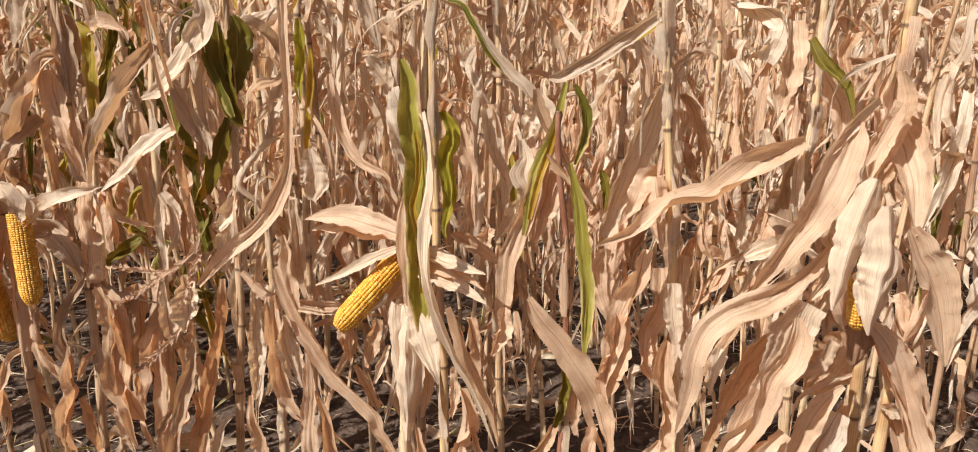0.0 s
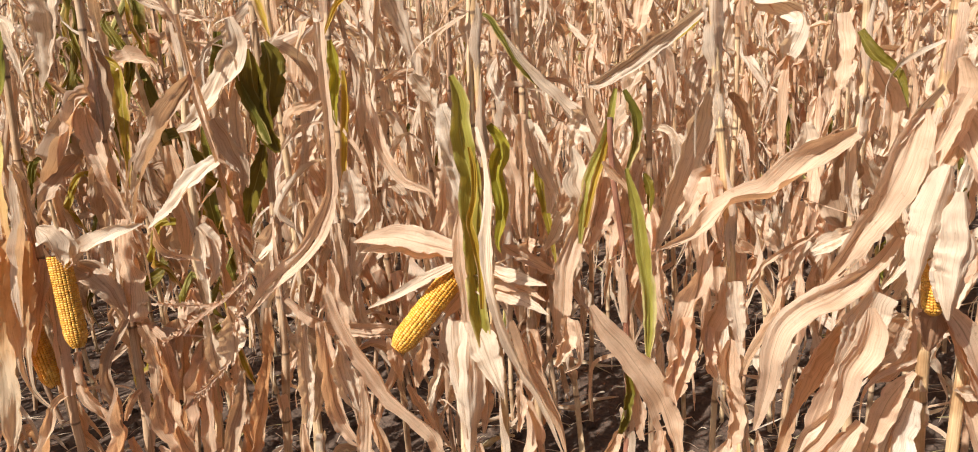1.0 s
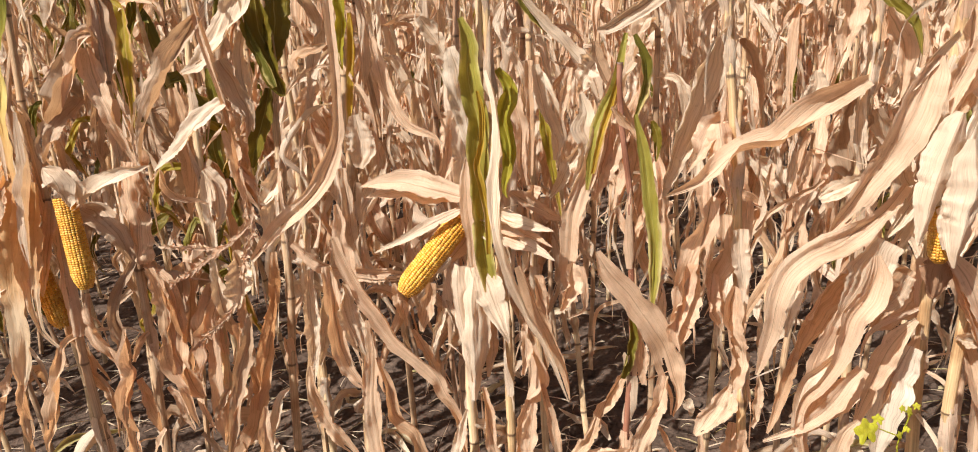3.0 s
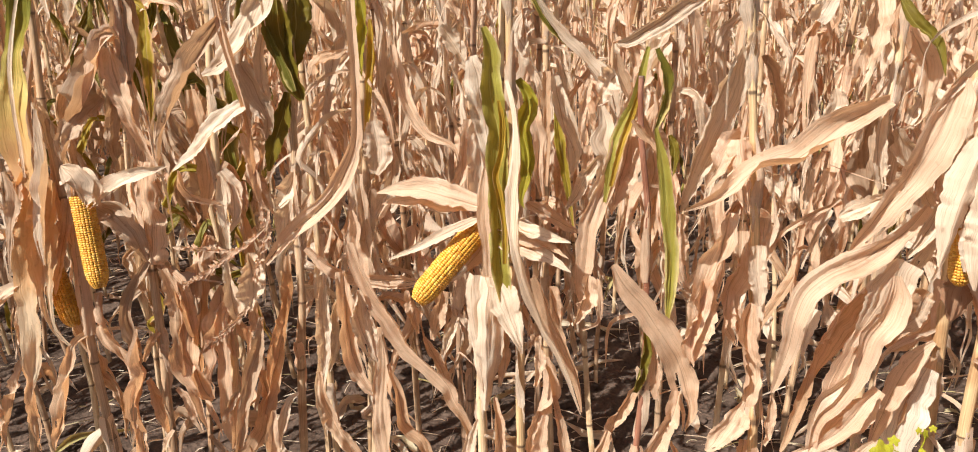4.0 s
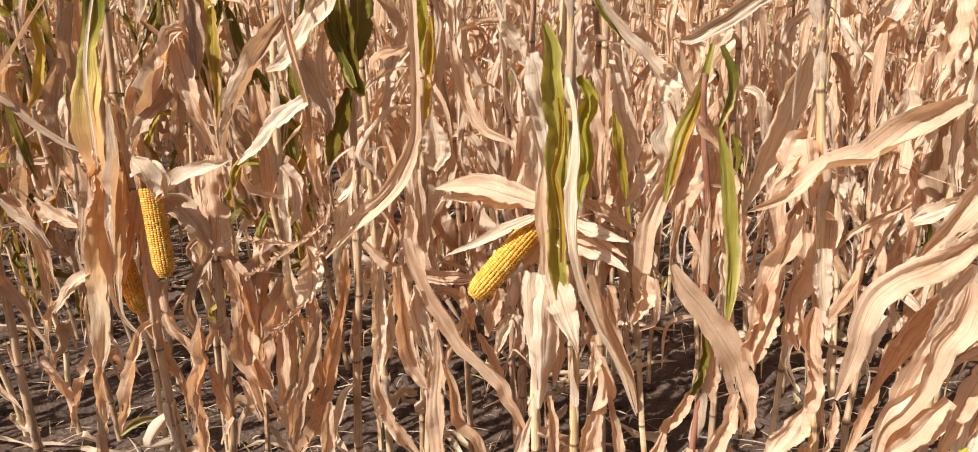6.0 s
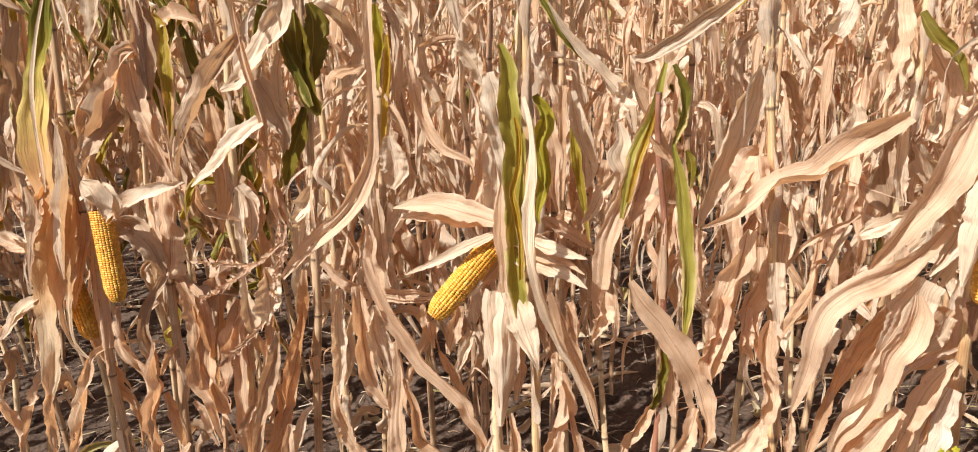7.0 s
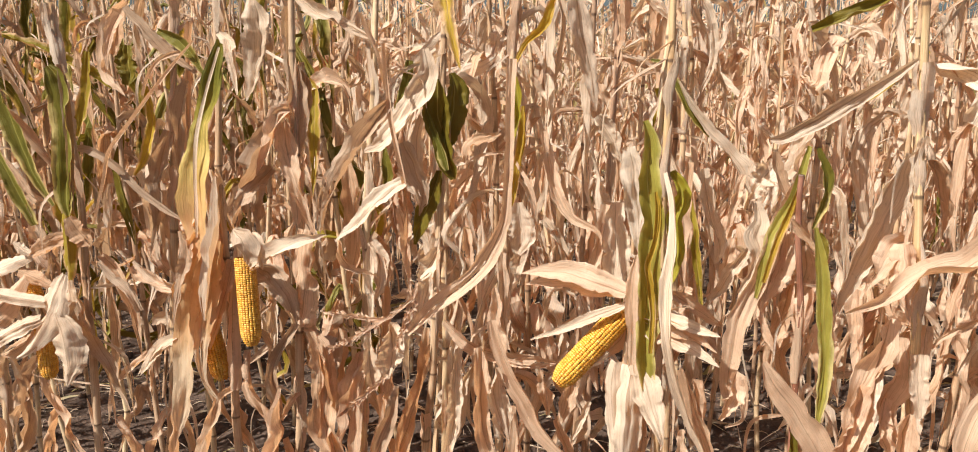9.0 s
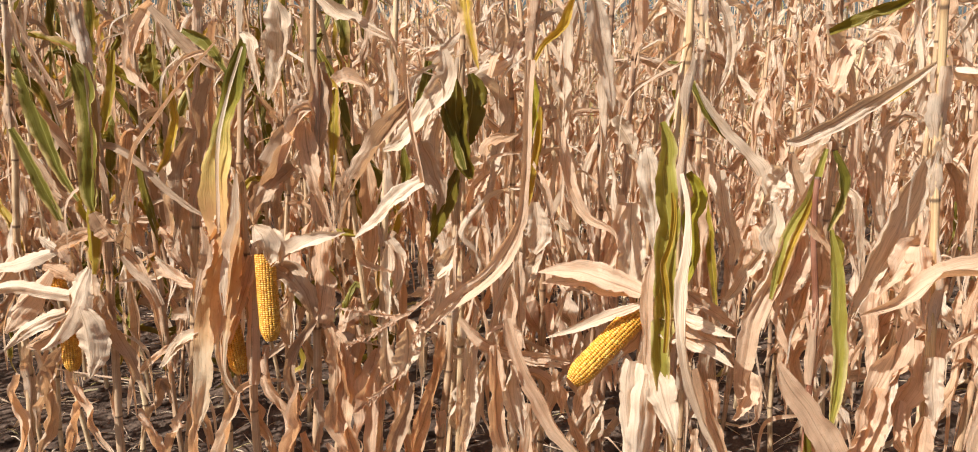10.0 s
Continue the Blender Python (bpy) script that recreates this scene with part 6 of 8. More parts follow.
leaf(yellow_edged_plant, [(0.157, 1.290, 0.841), (0.161, 1.290, 0.766), (0.166, 1.290, 0.708)], 0.030, PALE, profile=(0.45, 1.00, 0.37), fold=0.5, wave=0.25, cup=0.35, crumple=0.09, twirl=0.25, roll=(-20, -40))
leaf(yellow_edged_plant, [(0.033, 1.260, 0.969), (0.025, 1.260, 0.924), (0.010, 1.260, 0.880)], 0.035, PALE, profile=(0.65, 1.00, 0.14), fold=0.6, wave=0.3, cup=0.45, crumple=0.1, twirl=0.25, roll=(10, 15))
leaf(yellow_edged_plant, [(0.054, 1.300, 0.947), (0.057, 1.300, 0.893), (0.055, 1.300, 0.863), (0.028, 1.300, 0.848)], 0.015, PALE, profile=(0.90, 1.00, 0.54, 0.16), fold=0.3, wave=0.15, cup=0.15, crumple=0.13, twirl=0.25, roll=(-30, 35))
leaf(yellow_edged_plant, [(0.222, 1.225, 0.968), (0.217, 1.225, 0.912), (0.210, 1.225, 0.855), (0.203, 1.225, 0.822)], 0.050, PALE, profile=(0.74, 1.00, 0.90, 0.40), fold=0.4, wave=0.2, cup=0.25, crumple=0.09, twirl=0.25, roll=(30, -15))
leaf(yellow_edged_plant, [(0.185, 1.250, 0.645), (0.209, 1.250, 0.590), (0.232, 1.250, 0.540)], 0.017, RUST, profile=(0.42, 1.00, 0.87), fold=0.5, wave=0.25, cup=0.35, crumple=0.1, twirl=0.25, roll=(0, -30))
leaf(yellow_edged_plant, [(0.115, 1.360, 1.197), (0.099, 1.360, 1.142), (0.091, 1.360, 1.085), (0.087, 1.360, 1.048)], 0.075, PALE, fold=0.4, wave=0.15, kind='husk', roll=(-12, -12))
leaf(yellow_edged_plant, [(0.103, 1.270, 1.233), (0.130, 1.270, 1.195), (0.156, 1.270, 1.159)], 0.016, RUST, fold=0.4, kind='strip', roll=(1, 1))
leaf(yellow_edged_plant, [(0.221, 1.500, 1.163), (0.232, 1.500, 1.131), (0.230, 1.500, 1.081)], 0.020, DEEP, fold=0.4, kind='strip', roll=(-4, -4))
twisted_leaf_plant = thing("maize_plant", 0.367, 1.280, 0, "dry maize plant with a pale stalk and husked ear", "maize plant", "maize plants of the front row")
stalk(twisted_leaf_plant, [(0.367, 1.280, -0.040), (0.347, 1.280, 0.641), (0.342, 1.280, 0.737), (0.332, 1.280, 0.890), (0.320, 1.280, 1.073), (0.307, 1.280, 1.207), (0.294, 1.280, 1.346), (0.287, 1.280, 1.444), (0.250, 1.280, 1.950)], (0.0108, 0.0084, 0.0045), "pale yellow stalk with dark nodes")
leaf(twisted_leaf_plant, [(0.309, 1.240, 0.916), (0.304, 1.240, 0.876), (0.306, 1.240, 0.829), (0.312, 1.240, 0.768), (0.310, 1.240, 0.718)], 0.046, PALE, profile=(0.33, 1.00, 0.73, 0.74, 0.40), fold=0.6, wave=0.3, cup=0.45, crumple=0.13, twirl=0.25, roll=(-12, 20))
leaf(twisted_leaf_plant, [(0.300, 1.220, 0.740), (0.283, 1.220, 0.706), (0.261, 1.220, 0.670), (0.241, 1.220, 0.641)], 0.040, PALE, profile=(0.23, 0.80, 1.00, 0.17), fold=0.3, wave=0.15, cup=0.15, crumple=0.09, twirl=0.25, roll=(25, -40))
leaf(twisted_leaf_plant, [(0.264, 1.260, 0.619), (0.262, 1.260, 0.565), (0.242, 1.260, 0.519)], 0.021, PALE, profile=(0.41, 1.00, 0.88), fold=0.4, wave=0.2, cup=0.25, crumple=0.1, twirl=0.25, roll=(-20, 15))
leaf(twisted_leaf_plant, [(0.275, 1.255, 0.936), (0.270, 1.255, 0.884), (0.284, 1.255, 0.848), (0.296, 1.255, 0.825)], 0.036, PALE, profile=(0.42, 1.00, 0.53, 0.06), fold=0.5, wave=0.25, cup=0.35, crumple=0.13, twirl=0.25, roll=(10, 35))
leaf(twisted_leaf_plant, [(0.343, 1.250, 0.625), (0.339, 1.250, 0.565), (0.339, 1.250, 0.504)], 0.034, PALE, profile=(0.41, 1.00, 0.76), fold=0.6, wave=0.3, cup=0.45, crumple=0.09, twirl=0.25, roll=(-30, -15))
leaf(twisted_leaf_plant, [(0.355, 1.240, 0.739), (0.359, 1.240, 0.688), (0.351, 1.240, 0.637)], 0.022, PALE, profile=(0.49, 1.00, 0.32), fold=0.3, wave=0.15, cup=0.15, crumple=0.1, twirl=0.25, roll=(30, -30))
leaf(twisted_leaf_plant, [(0.292, 1.320, 1.337), (0.256, 1.313, 1.244), (0.221, 1.307, 1.156), (0.195, 1.300, 1.063)], 0.076, DRY, "broad brown leaf", fold=0.35, wave=0.12, crumple=0.05, roll=(46, 31), kind='strip')
leaf(twisted_leaf_plant, [(0.313, 1.300, 1.195), (0.274, 1.287, 1.188), (0.250, 1.273, 1.151), (0.224, 1.260, 1.113)], 0.050, PALE, name="husk", fold=0.4, wave=0.2, roll=(3, -37), kind='husk')
leaf(twisted_leaf_plant, [(0.281, 1.270, 1.195), (0.281, 1.260, 1.139), (0.295, 1.250, 1.071)], 0.062, PALE, "pale husk round the ear", name="husk", fold=-0.5, wave=0.05, kind='husk', roll=(-9, -9))
leaf(twisted_leaf_plant, [(0.341, 1.290, 1.053), (0.337, 1.285, 0.998), (0.337, 1.280, 0.919)], 0.030, PALE, kind='torn', fold=-0.5, roll=(-11, -11))
leaf(twisted_leaf_plant, [(0.268, 1.250, 1.076), (0.252, 1.240, 1.016), (0.221, 1.230, 0.937), (0.203, 1.220, 0.856), (0.207, 1.210, 0.814)], 0.052, PALE, fold=0.6, wave=0.12, roll=(1, -24), kind='strip')
leaf(twisted_leaf_plant, [(0.304, 1.300, 1.028), (0.301, 1.287, 0.970), (0.280, 1.273, 0.906), (0.313, 1.260, 0.831)], 0.056, PALE, fold=0.5, wave=0.2, roll=(-12, 28), kind='husk')
leaf(twisted_leaf_plant, [(0.224, 1.400, 1.032), (0.215, 1.400, 0.973), (0.229, 1.400, 0.910), (0.250, 1.400, 0.872)], 0.060, PALE, fold=0.3, kind='husk', roll=(-9, -9))
leaf(twisted_leaf_plant, [(0.325, 1.320, 1.324), (0.354, 1.347, 1.295), (0.381, 1.373, 1.232), (0.395, 1.400, 1.159)], 0.030, RUST, fold=0.5, wave=0.3, roll=(1, 41))
right_stalk_plant = thing("maize_plant", 0.562, 1.300, 0, "dry maize plant with a dark upper stalk", "maize plant", "maize plants of the front row")
stalk(right_stalk_plant, [(0.562, 1.300, -0.040), (0.555, 1.300, 0.487), (0.549, 1.300, 0.792), (0.539, 1.300, 1.102), (0.537, 1.300, 1.247), (0.540, 1.300, 1.353), (0.556, 1.300, 1.950)], (0.0108, 0.0084, 0.0045))
leaf(right_stalk_plant, [(0.523, 1.270, 1.252), (0.484, 1.262, 1.236), (0.434, 1.255, 1.213), (0.386, 1.248, 1.179), (0.361, 1.240, 1.164), (0.309, 1.230, 1.159), (0.261, 1.220, 1.129), (0.223, 1.210, 1.109), (0.175, 1.200, 1.095)], 0.056, PALE, "pale leaf twisted half-way along", fold=0.4, wave=0.1, roll=(-17, -12, -17, -27, -62, -42, -27), kind='strip')
leaf(right_stalk_plant, [(0.496, 1.300, 1.444), (0.490, 1.283, 1.356), (0.473, 1.267, 1.299), (0.459, 1.250, 1.266)], 0.055, PALE, fold=0.4, wave=0.15, kind='husk', roll=(-12, -12))
leaf(right_stalk_plant, [(0.502, 1.240, 1.415), (0.519, 1.223, 1.378), (0.549, 1.207, 1.347), (0.559, 1.190, 1.298)], 0.026, DEEP, "green leaf tip", fold=0.5, wave=0.1, kind='husk', roll=(0, 0))
leaf(right_stalk_plant, [(0.521, 1.280, 1.253), (0.517, 1.280, 1.214), (0.517, 1.280, 1.172), (0.522, 1.280, 1.135), (0.530, 1.280, 1.100)], 0.025, HUSK, "pale sheath on the stalk", name="sheath", profile=(0.4, 0.72, 0.9, 1.0, 0.46), fold=0.3, wave=0.12, cup=0.4, crumple=0.08)
leaf(right_stalk_plant, [(0.545, 1.340, 1.234), (0.528, 1.340, 1.191), (0.526, 1.340, 1.147), (0.533, 1.340, 1.111), (0.545, 1.340, 1.077), (0.557, 1.340, 1.057)], 0.068, DULL, profile=(0.45, 0.92, 0.85, 1.0, 0.83, 0.22), fold=0.45, wave=0.2, cup=0.35, crumple=0.12)
leaf(right_stalk_plant, [(0.513, 1.450, 1.249), (0.518, 1.450, 1.229), (0.513, 1.450, 1.202), (0.510, 1.450, 1.169)], 0.044, HUSK, name="husk", profile=(0.35, 0.76, 1.0, 0.59), fold=0.3, wave=0.12, cup=0.4, crumple=0.08)
leaf(right_stalk_plant, [(0.651, 1.420, 1.176), (0.664, 1.420, 1.145), (0.667, 1.420, 1.116), (0.667, 1.420, 1.080)], 0.036, RUST, name="husk", profile=(0.43, 1.0, 0.93, 0.36), fold=0.3, wave=0.12, cup=0.4, crumple=0.08)
leaf(right_stalk_plant, [(0.618, 1.320, 1.268), (0.599, 1.320, 1.234), (0.586, 1.320, 1.203)], 0.051, HUSK, name="husk", profile=(1.0, 0.92, 0.32), fold=0.3, wave=0.12, cup=0.4, crumple=0.08)
leaf(right_stalk_plant, [(0.503, 1.500, 1.087), (0.500, 1.500, 1.046), (0.496, 1.500, 1.005)], 0.022, HUSK, name="husk", profile=(0.62, 1.0, 0.31), fold=0.45, wave=0.2, cup=0.35, crumple=0.12)
leaf(right_stalk_plant, [(0.553, 1.550, 1.074), (0.545, 1.550, 1.029), (0.541, 1.550, 0.987)], 0.024, PALE, profile=(0.58, 1.0, 0.3), fold=0.45, wave=0.2, cup=0.35, crumple=0.12)
leaf(right_stalk_plant, [(0.482, 1.550, 1.052), (0.477, 1.550, 1.017), (0.485, 1.550, 0.982)], 0.021, PALE, profile=(0.53, 1.0, 0.34), fold=0.45, wave=0.2, cup=0.35, crumple=0.12)
leaf(right_stalk_plant, [(0.559, 1.480, 1.030), (0.522, 1.480, 1.008), (0.488, 1.480, 0.989), (0.455, 1.480, 0.968), (0.428, 1.480, 0.934)], 0.014, RUST, profile=(0.4, 0.9, 1.0, 0.7, 0.3), fold=0.45, wave=0.2, cup=0.35, crumple=0.12)
leaf(right_stalk_plant, [(0.551, 1.500, 1.003), (0.536, 1.500, 0.969), (0.518, 1.500, 0.930), (0.505, 1.500, 0.892)], 0.014, DRY, profile=(0.7, 1.0, 0.91, 0.3), fold=0.45, wave=0.2, cup=0.35, crumple=0.12)
leaf(right_stalk_plant, [(0.565, 1.320, 1.195), (0.596, 1.320, 1.139), (0.620, 1.320, 1.069), (0.614, 1.320, 1.012)], 0.060, DRY, fold=0.4, wave=0.2, kind='strip', roll=(-3, -3))
leaf(right_stalk_plant, [(0.532, 1.250, 1.365), (0.566, 1.250, 1.304), (0.567, 1.250, 1.244), (0.556, 1.250, 1.214)], 0.050, PALE, fold=0.4, wave=0.2, kind='husk', roll=(-5, -5))
big_pale_plant = thing("maize_plant", 0.644, 1.200, 0, "dry maize plant with many broad pale leaves", "maize plant", "maize plants of the front row")
stalk(big_pale_plant, [(0.644, 1.200, -0.040), (0.626, 1.200, 0.549), (0.620, 1.200, 0.685), (0.616, 1.200, 0.833), (0.610, 1.200, 0.970), (0.611, 1.200, 1.140), (0.619, 1.200, 1.296), (0.656, 1.200, 1.950)], (0.0115, 0.0105, 0.008), "pale stalk with dark nodes")
leaf(big_pale_plant, [(0.509, 1.060, 1.312), (0.501, 1.060, 1.286), (0.488, 1.060, 1.248), (0.473, 1.060, 1.210), (0.462, 1.070, 1.172), (0.440, 1.080, 1.133), (0.421, 1.090, 1.097), (0.406, 1.100, 1.064), (0.399, 1.100, 1.048)], 0.055, PALE, "broad pale leaf folded downwards", profile=(0.13, 0.81, 1.00, 0.99, 0.81, 0.73, 0.63, 0.31, 0.05), roll=(-8, -4, 10), cup=0.2, crumple=0.07, wave=0.14, fold=0.35)
leaf(big_pale_plant, [(0.501, 1.090, 1.124), (0.477, 1.090, 1.091), (0.443, 1.090, 1.062), (0.399, 1.080, 1.042), (0.354, 1.070, 1.027), (0.326, 1.070, 1.000), (0.314, 1.070, 0.959), (0.312, 1.080, 0.909), (0.304, 1.090, 0.857), (0.296, 1.090, 0.829)], 0.044, PALE, "long broad leaf that bends and hangs", profile=(0.30, 0.58, 0.87, 1.00, 0.88, 0.84, 0.80, 0.63, 0.39, 0.07), roll=(5, -15, -20, -10), cup=0.2, crumple=0.07, wave=0.14, fold=0.35)
# brown in place of the shade below the long leaf
leaf(big_pale_plant, [(0.502, 1.130, 1.023), (0.452, 1.130, 0.981), (0.412, 1.130, 0.935), (0.386, 1.130, 0.885), (0.373, 1.130, 0.837), (0.366, 1.130, 0.815)], 0.074, RUST, profile=(0.33, 0.77, 1.00, 0.78, 0.29, 0.05), roll=(20, 35), cup=0.2, crumple=0.07, wave=0.14, fold=0.35)
leaf(big_pale_plant, [(0.457, 1.070, 1.025), (0.459, 1.070, 0.996), (0.451, 1.070, 0.964), (0.430, 1.070, 0.928), (0.421, 1.070, 0.889), (0.409, 1.070, 0.848), (0.387, 1.070, 0.815), (0.364, 1.070, 0.787), (0.359, 1.070, 0.737), (0.377, 1.070, 0.666)], 0.048, PALE, "pale ribbed leaf hanging forward", profile=(0.17, 0.72, 1.00, 0.86, 0.73, 0.53, 0.47, 0.35, 0.28, 0.07), roll=(-10, 15, -25), cup=0.2, crumple=0.07, wave=0.14, fold=0.35)
leaf(big_pale_plant, [(0.449, 1.085, 0.914), (0.431, 1.085, 0.873), (0.401, 1.085, 0.836), (0.374, 1.085, 0.813), (0.365, 1.085, 0.772), (0.365, 1.085, 0.715), (0.371, 1.085, 0.674)], 0.031, DRY, profile=(0.31, 1.00, 0.91, 0.91, 0.63, 0.42, 0.11), roll=(15, -30), cup=0.2, crumple=0.07, wave=0.14, fold=0.35)
leaf(big_pale_plant, [(0.559, 1.120, 0.892), (0.535, 1.120, 0.867), (0.515, 1.120, 0.836), (0.502, 1.120, 0.797), (0.487, 1.120, 0.747), (0.475, 1.120, 0.699)], 0.043, PALE, profile=(0.15, 0.66, 1.00, 0.76, 0.52, 0.11), roll=(-20, -30, -10), cup=0.2, crumple=0.07, wave=0.14, fold=0.35)
# again browner, for the shaded leaf behind the bright one
leaf(big_pale_plant, [(0.577, 1.150, 0.850), (0.559, 1.150, 0.795), (0.542, 1.150, 0.737), (0.538, 1.150, 0.677), (0.535, 1.150, 0.643)], 0.065, RUST, profile=(0.23, 0.79, 1.00, 0.45, 0.07), roll=(30, 20), cup=0.2, crumple=0.07, wave=0.14, fold=0.35)
leaf(big_pale_plant, [(0.451, 1.070, 0.836), (0.435, 1.070, 0.818), (0.415, 1.070, 0.788), (0.393, 1.070, 0.762), (0.355, 1.070, 0.740), (0.305, 1.070, 0.722)], 0.030, PALE, profile=(0.11, 0.82, 1.00, 0.81, 0.48, 0.11), wave=0.3, roll=(-5, -15), cup=0.2, crumple=0.07, fold=0.35)
leaf(big_pale_plant, [(0.451, 1.060, 0.754), (0.431, 1.060, 0.731), (0.419, 1.060, 0.689), (0.401, 1.060, 0.647), (0.384, 1.060, 0.600)], 0.029, PALE, profile=(0.28, 0.88, 1.00, 0.86, 0.29), roll=(-25, -15), cup=0.2, crumple=0.07, wave=0.14, fold=0.35)
leaf(big_pale_plant, [(0.382, 1.100, 0.710), (0.364, 1.100, 0.676), (0.330, 1.100, 0.640), (0.290, 1.100, 0.616)], 0.024, PALE, profile=(0.51, 1.00, 0.82, 0.17), wave=0.25, roll=(0, 20), cup=0.2, crumple=0.07, fold=0.35)
leaf(big_pale_plant, [(0.355, 1.090, 0.672), (0.393, 1.090, 0.650), (0.415, 1.090, 0.612)], 0.021, DRY, profile=(0.75, 1.00, 0.95), roll=(10, 30), cup=0.2, crumple=0.07, wave=0.14, fold=0.35)
leaf(big_pale_plant, [(0.368, 1.120, 0.853), (0.362, 1.120, 0.815), (0.350, 1.120, 0.770), (0.338, 1.120, 0.719), (0.331, 1.120, 0.702)], 0.019, RUST, profile=(0.44, 1.00, 1.00, 0.45, 0.10), roll=(0, -40), cup=0.2, crumple=0.07, wave=0.14, fold=0.35)
leaf(big_pale_plant, [(0.364, 1.120, 0.955), (0.359, 1.120, 0.934), (0.354, 1.120, 0.903), (0.352, 1.120, 0.876)], 0.022, HUSK, profile=(0.88, 1.00, 0.51, 0.15), roll=(0, -20), cup=0.2, crumple=0.07, wave=0.14, fold=0.35)
leaf(big_pale_plant, [(0.466, 1.130, 1.130), (0.434, 1.130, 1.118), (0.409, 1.130, 1.108), (0.396, 1.130, 1.102), (0.392, 1.130, 1.098)], 0.027, HUSK, name="husk", profile=(0.50, 1.00, 0.92, 0.46, 0.11), roll=(-12, -12), kind='husk', cup=0.2, crumple=0.07, wave=0.14, fold=0.35)
leaf(big_pale_plant, [(0.434, 1.120, 1.113), (0.412, 1.120, 1.101), (0.391, 1.120, 1.096)], 0.011, HUSK, name="husk", profile=(0.62, 1.00, 0.35), roll=(-40, -30), cup=0.2, crumple=0.07, wave=0.14, fold=0.35)
leaf(big_pale_plant, [(0.550, 1.120, 1.262), (0.549, 1.120, 1.222), (0.543, 1.120, 1.177), (0.536, 1.120, 1.145)], 0.046, DRY, profile=(0.34, 1.00, 0.96, 0.30), roll=(25, 30), cup=0.2, crumple=0.07, wave=0.14, fold=0.35)
leaf(big_pale_plant, [(0.527, 1.100, 1.178), (0.533, 1.100, 1.145), (0.525, 1.100, 1.109), (0.507, 1.100, 1.074), (0.486, 1.100, 1.042)], 0.034, DRY, profile=(0.40, 1.00, 0.89, 0.67, 0.10), roll=(15, -10), cup=0.2, crumple=0.07, wave=0.14, fold=0.35)
leaf(big_pale_plant, [(0.528, 1.120, 1.101), (0.525, 1.120, 1.065), (0.509, 1.120, 1.026), (0.491, 1.120, 0.995)], 0.029, DRY, profile=(0.37, 0.99, 1.00, 0.19), roll=(10, 30), cup=0.2, crumple=0.07, wave=0.14, fold=0.35)
leaf(big_pale_plant, [(0.502, 1.100, 1.161), (0.501, 1.100, 1.138), (0.512, 1.100, 1.119)], 0.023, HUSK, profile=(0.42, 1.00, 0.52), roll=(-20, -20), cup=0.2, crumple=0.07, wave=0.14, fold=0.35)
leaf(big_pale_plant, [(0.590, 1.120, 1.298), (0.584, 1.120, 1.260), (0.578, 1.120, 1.229), (0.574, 1.120, 1.203)], 0.049, RUST, profile=(0.59, 1.00, 0.65, 0.08), roll=(10, 20), cup=0.2, crumple=0.07, wave=0.14, fold=0.35)
leaf(big_pale_plant, [(0.532, 1.060, 1.342), (0.506, 1.060, 1.316), (0.480, 1.060, 1.281), (0.461, 1.060, 1.252)], 0.021, DRY, profile=(0.61, 1.00, 0.72, 0.15), roll=(30, 25), cup=0.2, crumple=0.07, wave=0.14, fold=0.35)
leaf(big_pale_plant, [(0.548, 1.030, 1.339), (0.533, 1.030, 1.305), (0.517, 1.030, 1.270), (0.509, 1.030, 1.256)], 0.018, PALE, profile=(0.99, 1.00, 0.63, 0.13), roll=(-20, -20), cup=0.2, crumple=0.07, wave=0.14, fold=0.35)
leaf(big_pale_plant, [(0.544, 1.050, 1.035), (0.580, 1.050, 0.992), (0.609, 1.050, 0.935), (0.635, 1.050, 0.867), (0.656, 1.050, 0.796)], 0.039, PALE, profile=(0.27, 0.86, 1.00, 0.86, 0.21), roll=(-5, 20), cup=0.2, crumple=0.07, wave=0.14, fold=0.35)
leaf(big_pale_plant, [(0.654, 1.150, 0.833), (0.673, 1.150, 0.780), (0.697, 1.150, 0.725), (0.701, 1.150, 0.663), (0.704, 1.150, 0.600)], 0.031, PALE, profile=(0.14, 0.42, 0.95, 1.00, 0.16), roll=(10, -20), cup=0.2, crumple=0.07, wave=0.14, fold=0.35)
leaf(big_pale_plant, [(0.525, 1.100, 0.977), (0.510, 1.100, 0.942), (0.492, 1.100, 0.928), (0.474, 1.100, 0.916)], 0.027, DRY, profile=(0.73, 1.00, 0.65, 0.17), roll=(10, 10), cup=0.2, crumple=0.07, wave=0.14, fold=0.35)
leaf(big_pale_plant, [(0.337, 1.300, 0.679), (0.301, 1.275, 0.649), (0.254, 1.250, 0.631)], 0.050, PALE, fold=0.5, wave=0.12, kind='husk', roll=(-17, -17), crumple=0.055)
leaf(big_pale_plant, [(0.337, 1.300, 0.611), (0.325, 1.275, 0.559), (0.312, 1.250, 0.508)], 0.050, PALE, fold=0.5, wave=0.12, kind='husk', roll=(-12, -12), crumple=0.055)
right_ear = ear(big_pale_plant, (0.522, 1.035, 1.103), (0.528, 1.035, 1.023), 0.0165, "bare yellow corn cob")
